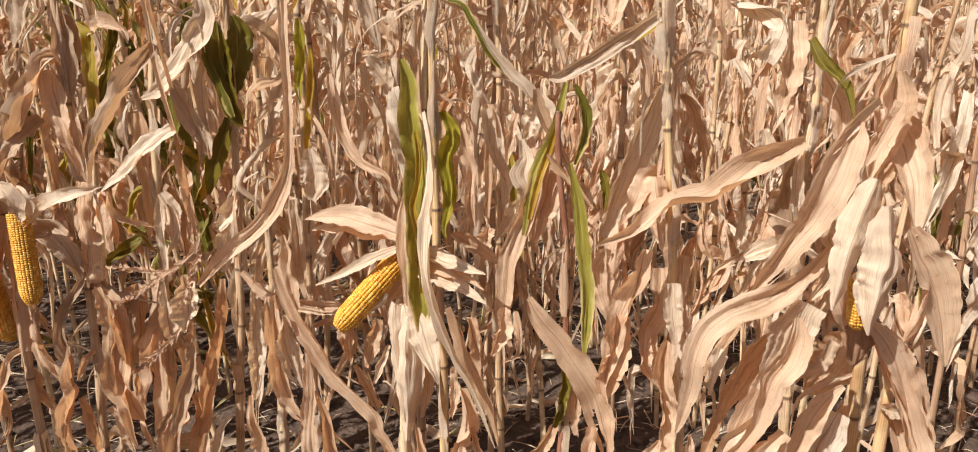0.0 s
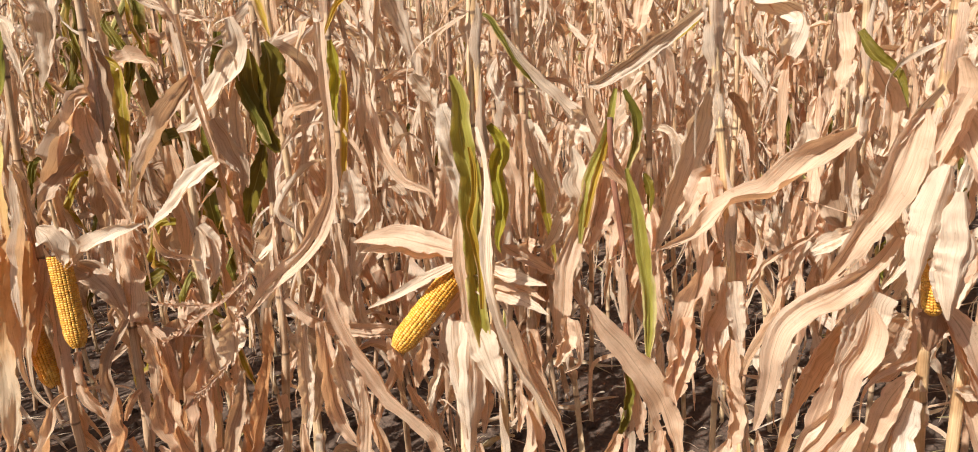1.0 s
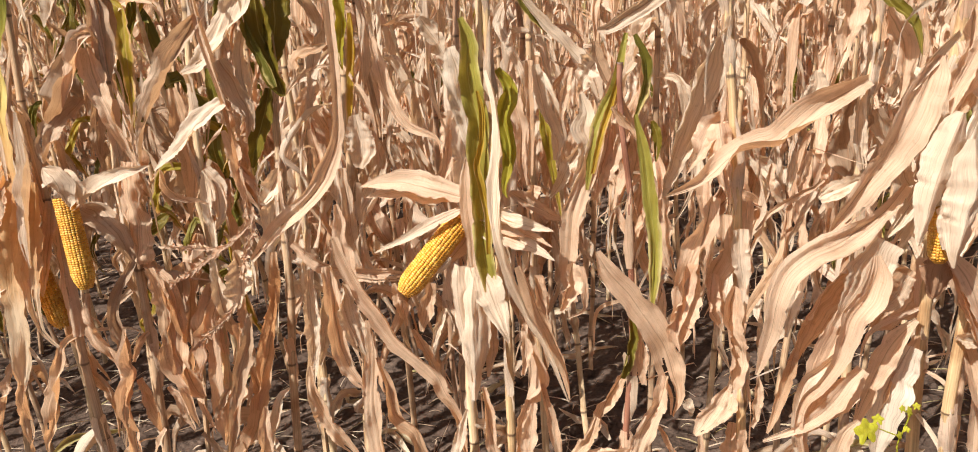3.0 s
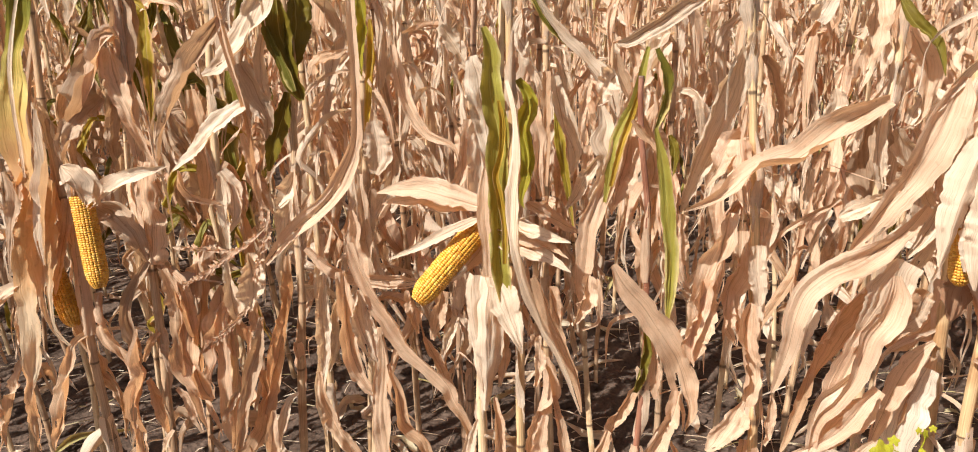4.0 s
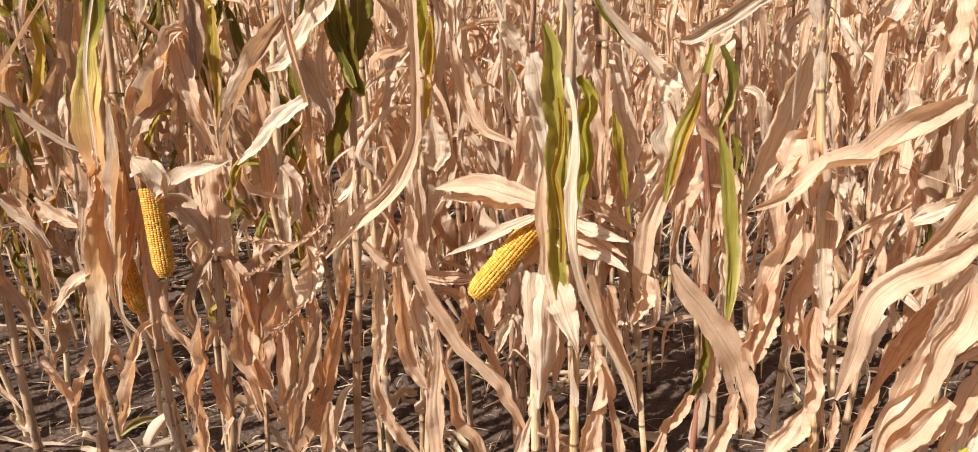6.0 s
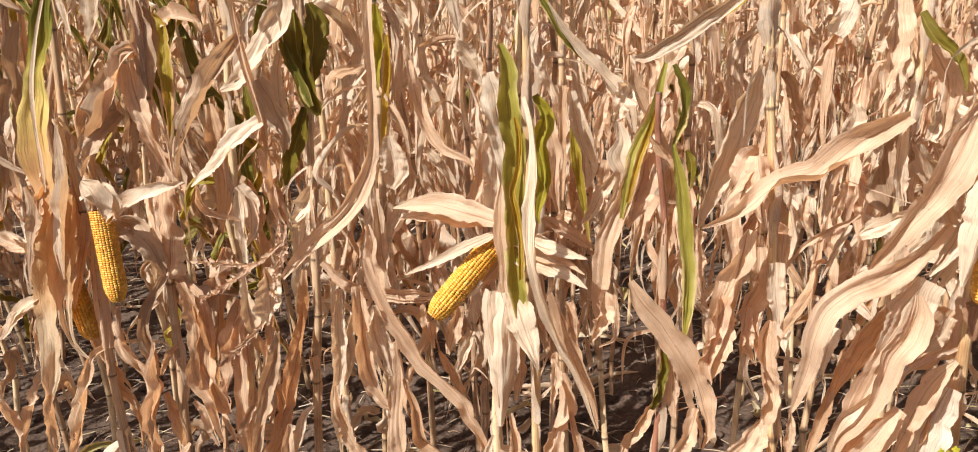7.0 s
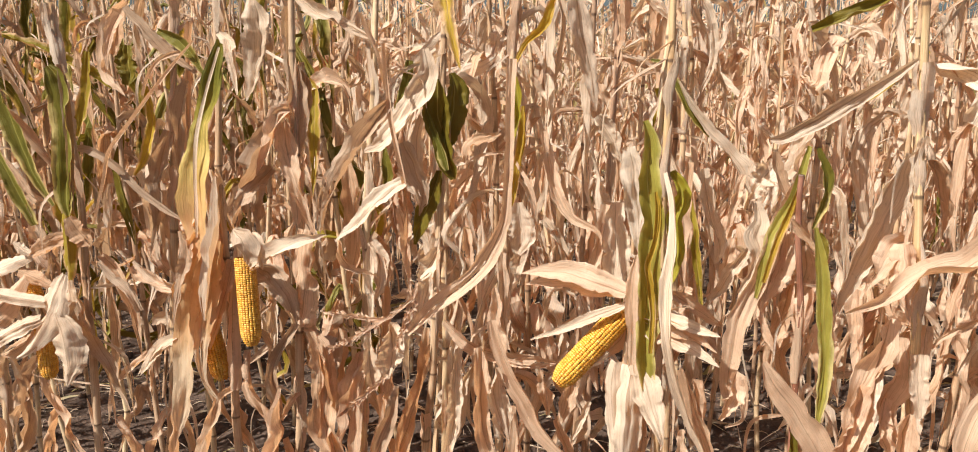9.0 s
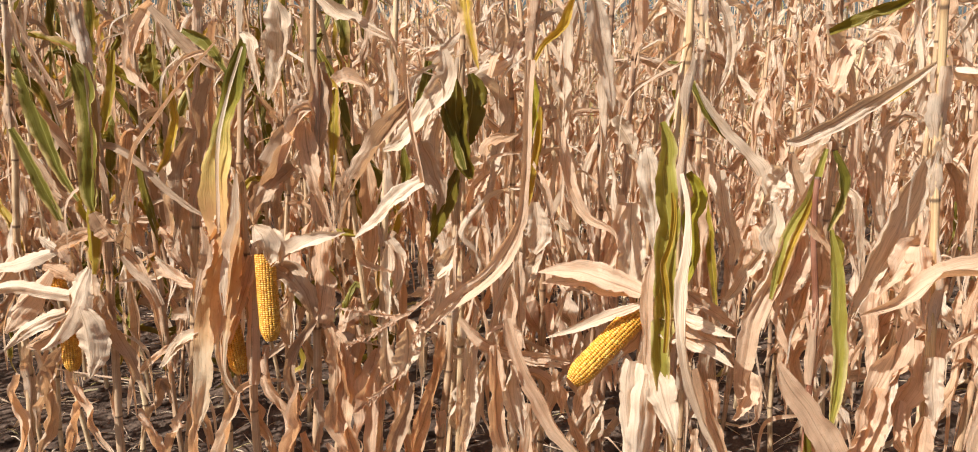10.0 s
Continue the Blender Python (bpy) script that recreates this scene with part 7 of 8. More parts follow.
leaf(right_ear, [(0.512, 1.000, 1.244), (0.505, 1.000, 1.223), (0.496, 1.000, 1.187), (0.487, 1.000, 1.150), (0.481, 1.000, 1.112), (0.476, 1.000, 1.081), (0.474, 1.000, 1.063)], 0.054, HUSK, "broad pale husk that hangs to a point", name="husk", profile=(0.25, 0.75, 1.00, 0.91, 0.60, 0.29, 0.04), cup=0.1, crumple=0.055, wave=0.05, fold=-0.65, roll=(-10, -15))
leaf(right_ear, [(0.526, 0.990, 1.210), (0.529, 0.990, 1.179), (0.533, 0.990, 1.132), (0.527, 0.990, 1.090), (0.522, 0.990, 1.055), (0.522, 0.990, 1.031)], 0.064, HUSK, "broad pale husk that hangs to a point", name="husk", profile=(0.17, 0.78, 1.00, 0.79, 0.39, 0.05), cup=0.1, crumple=0.055, wave=0.05, fold=-0.65, roll=(5, -5))
leaf(right_ear, [(0.522, 1.010, 1.141), (0.520, 1.010, 1.106), (0.519, 1.010, 1.071), (0.518, 1.010, 1.051)], 0.030, DRY, name="husk", profile=(0.38, 1.00, 0.62, 0.12), cup=0.1, crumple=0.055, wave=0.05, fold=-0.65, roll=(20, 20))
# silk and shank, with the shade of the hollow put into their brown
leaf(right_ear, [(0.526, 1.045, 1.045), (0.539, 1.052, 1.012), (0.542, 1.060, 0.954)], 0.056, SILK, "withered silk and shank, dark brown for the shaded hollow", name="silk", kind='drop', fold=-0.4, wave=0.06, roll=(-3, -3), crumple=0.055)
leaf(right_ear, [(0.546, 1.070, 1.028), (0.551, 1.070, 1.012), (0.555, 1.070, 0.996)], 0.030, SILK, "withered silk and shank, dark brown for the shaded hollow", name="silk", kind='strip', fold=-0.6, wave=0.18, roll=(-4, -4), crumple=0.055)
leaf(right_ear, [(0.565, 1.070, 1.024), (0.565, 1.070, 1.009), (0.559, 1.070, 0.992)], 0.030, SILK, name="silk", kind='strip', fold=-0.6, wave=0.18, roll=(-10, -10), crumple=0.055)
leaf(big_pale_plant, [(0.562, 1.080, 1.376), (0.556, 1.070, 1.310), (0.538, 1.060, 1.262), (0.527, 1.050, 1.230)], 0.060, PALE, fold=0.4, wave=0.12, kind='strip', roll=(-12, -12), crumple=0.055)
leaf(big_pale_plant, [(0.563, 1.100, 1.325), (0.576, 1.067, 1.276), (0.578, 1.033, 1.229), (0.572, 1.000, 1.167)], 0.060, PALE, fold=0.4, wave=0.12, kind='strip', roll=(-7, -7), crumple=0.055)
edge_plant = thing("maize_plant", 0.637, 1.090, 0, "dry maize plant with a yellow stalk stump", "maize plant", "maize plants of the front row")
stalk(edge_plant, [(0.637, 1.090, -0.040), (0.616, 1.090, 0.626), (0.608, 1.090, 0.773), (0.611, 1.090, 0.878), (0.610, 1.090, 0.931)], (0.0105, 0.010, 0.009), "yellow stalk")
leaf(edge_plant, [(0.575, 1.070, 1.003), (0.602, 1.058, 0.930), (0.627, 1.045, 0.856), (0.647, 1.032, 0.758), (0.664, 1.020, 0.674)], 0.060, PALE, fold=0.4, wave=0.09, kind='drop', roll=(6, -24), crumple=0.03)
leaf(edge_plant, [(0.627, 1.100, 0.856), (0.642, 1.083, 0.796), (0.652, 1.067, 0.726), (0.637, 1.050, 0.680)], 0.036, PALE, fold=0.5, wave=0.15, roll=(-7, 33), crumple=0.03)
leaf(edge_plant, [(0.599, 1.080, 0.878), (0.620, 1.080, 0.871), (0.646, 1.080, 0.864)], 0.030, DRY, fold=0.5, kind='husk', crumple=0.03, roll=(11, 11), wave=0.096)
leaf(edge_plant, [(0.609, 1.000, 0.726), (0.651, 1.000, 0.700), (0.680, 1.000, 0.641)], 0.060, PALE, fold=0.5, kind='husk', crumple=0.03, roll=(8, 8), wave=0.096)
leaf(edge_plant, [(0.564, 1.000, 1.177), (0.612, 1.000, 1.085), (0.637, 1.000, 0.981)], 0.060, PALE, fold=0.4, kind='strip', wave=0.09, crumple=0.03, roll=(-1, -1))
pale_eared_plant = thing("maize_plant", -1.314, 1.520, 0, "dry maize plant with a half-husked ear and green leaf", "maize plant", "maize plants of the front row")
stalk(pale_eared_plant, [(-1.314, 1.520, -0.040), (-1.306, 1.520, 0.582), (-1.303, 1.520, 0.725), (-1.301, 1.520, 0.922), (-1.297, 1.520, 1.164), (-1.305, 1.520, 1.366), (-1.315, 1.520, 1.521), (-1.349, 1.520, 2.000)], (0.0108, 0.0084, 0.0045), "stalk with a green upper part")
leaf(pale_eared_plant, [(-1.303, 1.470, 1.467), (-1.290, 1.470, 1.447), (-1.282, 1.470, 1.401), (-1.281, 1.470, 1.337), (-1.286, 1.470, 1.265), (-1.293, 1.470, 1.196), (-1.292, 1.470, 1.162)], 0.052, STREAKED, "broad green leaf with dry margins", profile=(0.24, 0.79, 1.00, 0.90, 0.90, 0.86, 0.14), cup=0.15, crumple=0.06, wave=0.12, fold=0.35, roll=(5, -10))
leaf(pale_eared_plant, [(-1.281, 1.475, 1.470), (-1.276, 1.475, 1.407), (-1.275, 1.475, 1.330), (-1.281, 1.475, 1.239), (-1.285, 1.475, 1.165)], 0.020, DULL, profile=(0.57, 1.00, 0.87, 0.58, 0.22), cup=0.15, crumple=0.06, wave=0.12, fold=0.35, roll=(30, 20))
leaf(pale_eared_plant, [(-1.302, 1.480, 1.170), (-1.305, 1.480, 1.109), (-1.308, 1.480, 1.047), (-1.312, 1.480, 1.005)], 0.036, TURNING, profile=(0.83, 1.00, 0.76, 0.21), cup=0.15, crumple=0.06, wave=0.12, fold=-0.5)
leaf(pale_eared_plant, [(-1.474, 1.520, 1.455), (-1.451, 1.520, 1.400), (-1.427, 1.520, 1.326), (-1.409, 1.520, 1.273), (-1.386, 1.520, 1.219), (-1.358, 1.520, 1.173)], 0.046, STREAKED, profile=(0.24, 0.73, 1.00, 0.68, 0.41, 0.12), cup=0.15, crumple=0.06, wave=0.12, fold=0.35, roll=(-10, 15))
leaf(pale_eared_plant, [(-1.484, 1.500, 1.330), (-1.449, 1.500, 1.260), (-1.418, 1.500, 1.193), (-1.392, 1.500, 1.133)], 0.030, STREAKED, profile=(0.44, 0.89, 1.00, 0.46), cup=0.15, crumple=0.06, wave=0.12, fold=0.35, roll=(0, 20))
leaf(pale_eared_plant, [(-1.488, 1.540, 1.286), (-1.459, 1.540, 1.250), (-1.424, 1.540, 1.191), (-1.382, 1.540, 1.164)], 0.021, RUST, profile=(0.23, 0.85, 1.00, 1.00), cup=0.15, crumple=0.06, wave=0.12, fold=0.35, roll=(-20, 20))
leaf(pale_eared_plant, [(-1.231, 1.550, 1.269), (-1.220, 1.550, 1.206), (-1.204, 1.550, 1.131), (-1.196, 1.550, 1.085)], 0.023, DEEP, profile=(0.40, 1.00, 0.81, 0.20), cup=0.15, crumple=0.06, wave=0.12, fold=0.35, roll=(0, -10))
leaf(pale_eared_plant, [(-1.162, 1.580, 1.426), (-1.155, 1.580, 1.352), (-1.175, 1.580, 1.277), (-1.205, 1.580, 1.233)], 0.023, YELLOWED, profile=(0.53, 1.00, 1.00, 0.28), cup=0.15, crumple=0.06, wave=0.12, fold=0.35, roll=(0, 30))
leaf(pale_eared_plant, [(-1.238, 1.650, 1.513), (-1.239, 1.650, 1.479), (-1.238, 1.650, 1.447), (-1.243, 1.650, 1.425)], 0.050, DEEP, profile=(0.50, 1.00, 0.82, 0.19), cup=0.15, crumple=0.06, wave=0.3, fold=0.35)
leaf(pale_eared_plant, [(-1.299, 1.600, 1.498), (-1.312, 1.600, 1.417), (-1.329, 1.600, 1.354), (-1.342, 1.600, 1.314)], 0.030, TURNING, profile=(0.50, 0.81, 1.00, 0.30), cup=0.15, crumple=0.06, wave=0.2, fold=0.35)
leaf(pale_eared_plant, [(-1.066, 1.470, 1.536), (-1.028, 1.470, 1.519), (-1.000, 1.470, 1.491), (-0.977, 1.470, 1.451)], 0.027, STREAKED, profile=(0.36, 1.00, 0.80, 0.18), cup=0.15, crumple=0.06, wave=0.12, fold=0.35, roll=(-20, 10))
leaf(pale_eared_plant, [(-1.143, 1.490, 1.582), (-1.115, 1.490, 1.552), (-1.068, 1.490, 1.503), (-1.002, 1.490, 1.455)], 0.024, DULL, profile=(0.43, 0.87, 1.00, 0.29), cup=0.15, crumple=0.06, wave=0.12, fold=0.35, roll=(20, 10))
leaf(pale_eared_plant, [(-1.148, 1.480, 1.569), (-1.167, 1.480, 1.539), (-1.181, 1.480, 1.496), (-1.182, 1.480, 1.459)], 0.028, PALE, profile=(0.75, 1.00, 0.50, 0.15), cup=0.15, crumple=0.06, wave=0.12, fold=0.35, roll=(20, -20))
leaf(pale_eared_plant, [(-1.156, 1.500, 1.577), (-1.169, 1.500, 1.534), (-1.180, 1.500, 1.490)], 0.033, RUST, profile=(0.82, 1.00, 0.42), cup=0.15, crumple=0.06, wave=0.12, fold=0.35, roll=(0, 20))
leaf(pale_eared_plant, [(-1.107, 1.470, 1.410), (-1.093, 1.470, 1.445), (-1.070, 1.470, 1.477), (-1.034, 1.470, 1.492), (-1.006, 1.470, 1.493)], 0.010, PALE, name="loose_stem", profile=(0.56, 0.78, 0.81, 1.00, 0.59), cup=0.15, crumple=0.06, wave=0.02, fold=0.6)
leaf(pale_eared_plant, [(-0.989, 1.460, 1.516), (-1.056, 1.460, 1.446), (-1.129, 1.460, 1.360), (-1.180, 1.460, 1.298), (-1.199, 1.460, 1.237), (-1.229, 1.460, 1.147)], 0.010, PALE, name="loose_stem", profile=(0.40, 0.73, 0.87, 1.00, 0.83, 0.56), cup=0.15, crumple=0.06, wave=0.02, fold=0.7)
leaf(pale_eared_plant, [(-1.468, 1.520, 1.577), (-1.440, 1.520, 1.514), (-1.404, 1.520, 1.443), (-1.371, 1.520, 1.391)], 0.008, PALE, name="loose_stem", profile=(0.51, 0.86, 1.00, 0.65), cup=0.15, crumple=0.06, wave=0.02, fold=0.7)
leaf(pale_eared_plant, [(-1.263, 1.480, 1.302), (-1.228, 1.480, 1.295), (-1.182, 1.480, 1.265), (-1.135, 1.480, 1.216), (-1.085, 1.480, 1.178), (-1.051, 1.480, 1.159)], 0.018, DULL, profile=(0.62, 1.00, 0.96, 0.71, 0.66, 0.21), cup=0.15, crumple=0.06, wave=0.12, fold=0.35, roll=(-10, 20))
leaf(pale_eared_plant, [(-1.270, 1.440, 1.165), (-1.256, 1.440, 1.139), (-1.235, 1.440, 1.116), (-1.228, 1.440, 1.106)], 0.042, RUST, profile=(0.42, 1.00, 0.89, 0.11), cup=0.15, crumple=0.06, wave=0.12, fold=0.35, roll=(10, 0))
leaf(pale_eared_plant, [(-1.253, 1.500, 1.058), (-1.228, 1.500, 1.025), (-1.194, 1.500, 0.998), (-1.171, 1.500, 0.949)], 0.019, DULL, profile=(0.37, 0.89, 1.00, 0.85), cup=0.15, crumple=0.06, wave=0.12, fold=0.35, roll=(10, 30))
leaf(pale_eared_plant, [(-1.163, 1.480, 1.067), (-1.130, 1.480, 1.034), (-1.096, 1.480, 1.015), (-1.064, 1.480, 1.010)], 0.031, HUSK, profile=(0.20, 0.61, 1.00, 0.67), cup=0.15, crumple=0.06, wave=0.12, fold=0.35, roll=(-15, -15))
leaf(pale_eared_plant, [(-1.072, 1.470, 0.908), (-1.106, 1.470, 0.892), (-1.136, 1.470, 0.862), (-1.167, 1.470, 0.817)], 0.022, HUSK, profile=(0.49, 1.00, 0.75, 0.17), cup=0.15, crumple=0.06, wave=0.12, fold=0.35, roll=(-20, -20))
pale_ear = ear(pale_eared_plant, (-1.375, 1.47, 0.934), (-1.372, 1.47, 0.798), 0.0205, "bare yellow corn cob")
leaf(pale_ear, [(-1.286, 1.430, 1.047), (-1.305, 1.430, 1.008), (-1.328, 1.430, 0.960), (-1.354, 1.430, 0.913), (-1.386, 1.430, 0.876), (-1.414, 1.430, 0.857)], 0.079, HUSK, "broad pale husk that hangs to a point", name="husk", profile=(0.16, 0.76, 1.00, 0.64, 0.20, 0.06), cup=0.1, crumple=0.07, wave=0.08, fold=-0.4, roll=(-8, -4))
leaf(pale_ear, [(-1.310, 1.425, 0.965), (-1.296, 1.425, 0.918), (-1.293, 1.425, 0.869), (-1.300, 1.425, 0.826), (-1.304, 1.425, 0.803)], 0.083, HUSK, "broad pale husk that hangs to a point", name="husk", profile=(0.29, 0.98, 1.00, 0.43, 0.07), cup=0.1, crumple=0.07, wave=0.08, fold=-0.4, roll=(-8, -4))
leaf(pale_ear, [(-1.342, 1.440, 0.981), (-1.401, 1.440, 0.988), (-1.459, 1.440, 0.995), (-1.511, 1.440, 0.988), (-1.564, 1.440, 0.976)], 0.029, HUSK, name="husk", profile=(0.86, 0.99, 1.00, 0.87, 0.19), cup=0.1, crumple=0.07, wave=0.08, fold=-0.4, roll=(-8, -4))
leaf(pale_ear, [(-1.349, 1.430, 0.948), (-1.404, 1.430, 0.925), (-1.457, 1.430, 0.894), (-1.503, 1.430, 0.852)], 0.042, HUSK, name="husk", profile=(0.47, 1.00, 0.76, 0.10), cup=0.1, crumple=0.07, wave=0.08, fold=-0.4, roll=(-8, -4))
leaf(pale_ear, [(-1.405, 1.470, 1.023), (-1.459, 1.470, 0.961), (-1.500, 1.470, 0.916), (-1.529, 1.470, 0.876)], 0.069, PALE, name="husk", profile=(0.32, 1.00, 0.88, 0.09), cup=0.1, crumple=0.07, wave=0.08, fold=-0.4, roll=(-8, -4))
leaf(pale_ear, [(-1.387, 1.460, 0.919), (-1.410, 1.460, 0.881), (-1.442, 1.460, 0.862), (-1.473, 1.460, 0.851)], 0.040, RUST, name="husk", profile=(0.39, 1.00, 0.93, 0.17), cup=0.1, crumple=0.07, wave=0.08, fold=-0.4, roll=(-8, -4))
leaf(pale_ear, [(-1.306, 1.470, 1.022), (-1.307, 1.470, 0.980), (-1.317, 1.470, 0.940)], 0.032, HUSK, name="husk", profile=(0.44, 1.00, 0.22), cup=0.1, crumple=0.07, wave=0.08, fold=-0.4, roll=(-8, -4))
back_ear = ear(pale_eared_plant, (-1.447, 1.54, 0.997), (-1.437, 1.54, 0.941), 0.0195, "bare yellow corn cob")
leaf(back_ear, [(-1.405, 1.500, 1.063), (-1.452, 1.500, 1.047), (-1.509, 1.500, 1.027), (-1.580, 1.500, 1.013)], 0.036, HUSK, name="husk", profile=(0.32, 0.89, 1.00, 0.25), cup=0.1, crumple=0.07, wave=0.08, fold=-0.25, roll=(-10, -15))
leaf(back_ear, [(-1.439, 1.490, 1.095), (-1.425, 1.490, 1.084), (-1.403, 1.490, 1.071)], 0.026, HUSK, name="husk", profile=(0.28, 1.00, 0.62), cup=0.1, crumple=0.07, wave=0.08, fold=-0.25, roll=(-10, -10))
leaf(back_ear, [(-1.441, 1.500, 1.030), (-1.401, 1.500, 1.015), (-1.364, 1.500, 0.997)], 0.034, RUST, name="husk", profile=(0.59, 1.00, 0.24), cup=0.1, crumple=0.07, wave=0.08, fold=-0.25, roll=(10, 10))
leaf(back_ear, [(-1.524, 1.520, 1.035), (-1.552, 1.520, 0.997), (-1.604, 1.520, 0.950)], 0.051, PALE, name="husk", profile=(0.75, 1.00, 0.47), cup=0.1, crumple=0.07, wave=0.08, fold=-0.25, roll=(10, 10))
leaf(pale_eared_plant, [(-1.326, 1.500, 0.999), (-1.281, 1.487, 0.905), (-1.228, 1.473, 0.826), (-1.184, 1.460, 0.733)], 0.050, DULL, fold=0.4, wave=0.15, kind='husk', roll=(-1, -1))
leaf(pale_eared_plant, [(-1.403, 1.500, 0.790), (-1.371, 1.483, 0.724), (-1.321, 1.467, 0.645), (-1.270, 1.450, 0.597)], 0.036, PALE, fold=0.5, wave=0.2, roll=(-1, 49))
leaf(pale_eared_plant, [(-1.383, 1.500, 0.746), (-1.397, 1.500, 0.669), (-1.428, 1.500, 0.573)], 0.040, RUST, fold=0.5, wave=0.2, roll=(-12, 38), kind='drop')
leaf(pale_eared_plant, [(-1.278, 1.550, 1.060), (-1.234, 1.533, 1.023), (-1.194, 1.517, 0.929), (-1.173, 1.500, 0.849)], 0.035, RUST, fold=0.5, roll=(0, 50))
leaf(pale_eared_plant, [(-1.171, 1.550, 1.595), (-1.202, 1.533, 1.542), (-1.206, 1.517, 1.465), (-1.162, 1.500, 1.408)], 0.045, RUST, fold=0.5, wave=0.15, roll=(7, -23), kind='strip')
leaf(pale_eared_plant, [(-1.088, 1.500, 0.894), (-1.117, 1.475, 0.873), (-1.152, 1.450, 0.823)], 0.034, HUSK, name="husk", kind='husk', fold=0.4, roll=(-17, -17))
leaf(pale_eared_plant, [(-1.178, 1.500, 1.051), (-1.114, 1.475, 1.021), (-1.044, 1.450, 1.015)], 0.034, PALE, kind='strip', fold=0.4, roll=(8, 8))
leaf(pale_eared_plant, [(-0.937, 1.460, 1.531), (-0.911, 1.447, 1.510), (-0.900, 1.433, 1.468), (-0.889, 1.420, 1.421)], 0.026, HUSK, kind='strip', fold=0.5, roll=(-1, -1))
leftmost_plant = thing("maize_plant", -1.620, 1.600, 0, "dry maize plant at the field edge with limp leaves", "maize plant", "maize plants of the front row")
stalk(leftmost_plant, [(-1.620, 1.600, -0.040), (-1.602, 1.600, 0.517), (-1.590, 1.600, 0.723), (-1.576, 1.600, 1.066), (-1.564, 1.600, 1.329), (-1.553, 1.600, 1.550), (-1.531, 1.600, 2.000)], (0.0108, 0.0084, 0.0045))
leaf(leftmost_plant, [(-1.518, 1.550, 0.809), (-1.488, 1.550, 0.718), (-1.507, 1.550, 0.622), (-1.550, 1.550, 0.521)], 0.045, DULL, fold=0.5, wave=0.25, roll=(-9, 51), kind='drop')
leaf(leftmost_plant, [(-1.455, 1.550, 0.813), (-1.493, 1.550, 0.749), (-1.524, 1.550, 0.668), (-1.541, 1.550, 0.603)], 0.050, DULL, fold=0.5, wave=0.25, roll=(-15, -75), kind='husk')
leaf(leftmost_plant, [(-1.574, 1.550, 0.744), (-1.599, 1.550, 0.663), (-1.576, 1.550, 0.584), (-1.621, 1.550, 0.482)], 0.045, PALE, fold=0.5, wave=0.25, roll=(-10, 50), kind='drop')
leaf(leftmost_plant, [(-1.516, 1.580, 1.575), (-1.503, 1.580, 1.495), (-1.446, 1.580, 1.401), (-1.423, 1.580, 1.333)], 0.012, DULL, name="loose_stem", kind='rod', fold=0.8, roll=(-3, -3))
leaf(leftmost_plant, [(-1.483, 1.600, 1.040), (-1.417, 1.600, 1.072), (-1.385, 1.600, 1.085), (-1.352, 1.600, 1.101)], 0.050, RUST, kind='strip', fold=0.5, roll=(17, 17))
yellow_topped_plant = thing("maize_plant", -0.585, 1.950, 0, "dry maize plant with a yellow top leaf", "maize plant", "maize plants of the front row")
stalk(yellow_topped_plant, [(-0.585, 1.950, -0.040), (-0.583, 1.950, 0.417), (-0.580, 1.950, 0.825), (-0.579, 1.950, 1.247), (-0.578, 1.950, 1.636), (-0.578, 1.950, 2.200)], (0.0108, 0.0084, 0.0045))
leaf(yellow_topped_plant, [(-0.525, 1.600, 1.655), (-0.511, 1.583, 1.580), (-0.496, 1.567, 1.517), (-0.480, 1.550, 1.466)], 0.034, YELLOWED, fold=0.4, wave=0.2, kind='strip', roll=(-6, -6))
leaf(yellow_topped_plant, [(-0.290, 1.600, 1.630), (-0.309, 1.583, 1.559), (-0.351, 1.567, 1.514), (-0.379, 1.550, 1.460)], 0.022, YELLOWED, fold=0.5, wave=0.12, kind='strip', roll=(-15, -15))
leaf(yellow_topped_plant, [(-0.836, 1.600, 1.617), (-0.771, 1.583, 1.572), (-0.713, 1.567, 1.548), (-0.649, 1.550, 1.520)], 0.036, DRY, fold=0.4, wave=0.1, kind='strip', roll=(7, 7))
leaf(yellow_topped_plant, [(-0.644, 1.550, 1.521), (-0.618, 1.550, 1.513), (-0.587, 1.550, 1.501)], 0.022, PALE, kind='husk', roll=(12, 12))
leaf(yellow_topped_plant, [(-0.666, 1.500, 1.573), (-0.632, 1.500, 1.490), (-0.614, 1.500, 1.393), (-0.595, 1.500, 1.294)], 0.010, PALE, name="loose_stem", kind='rod', fold=0.9, roll=(-5, -5))
leaf(yellow_topped_plant, [(-0.259, 1.500, 1.620), (-0.241, 1.517, 1.530), (-0.222, 1.533, 1.459), (-0.210, 1.550, 1.386)], 0.045, DRY, kind='strip', wave=0.2, roll=(-6, -6))
leaf(yellow_topped_plant, [(0.384, 1.500, 1.503), (0.312, 1.517, 1.433), (0.245, 1.533, 1.387), (0.161, 1.550, 1.350)], 0.012, TURNING, kind='strip', roll=(-17, -17))
leaf(yellow_topped_plant, [(0.203, 1.600, 1.546), (0.265, 1.583, 1.569), (0.323, 1.567, 1.600), (0.367, 1.550, 1.631)], 0.034, DEEP, kind='strip', fold=0.5, roll=(17, 17))
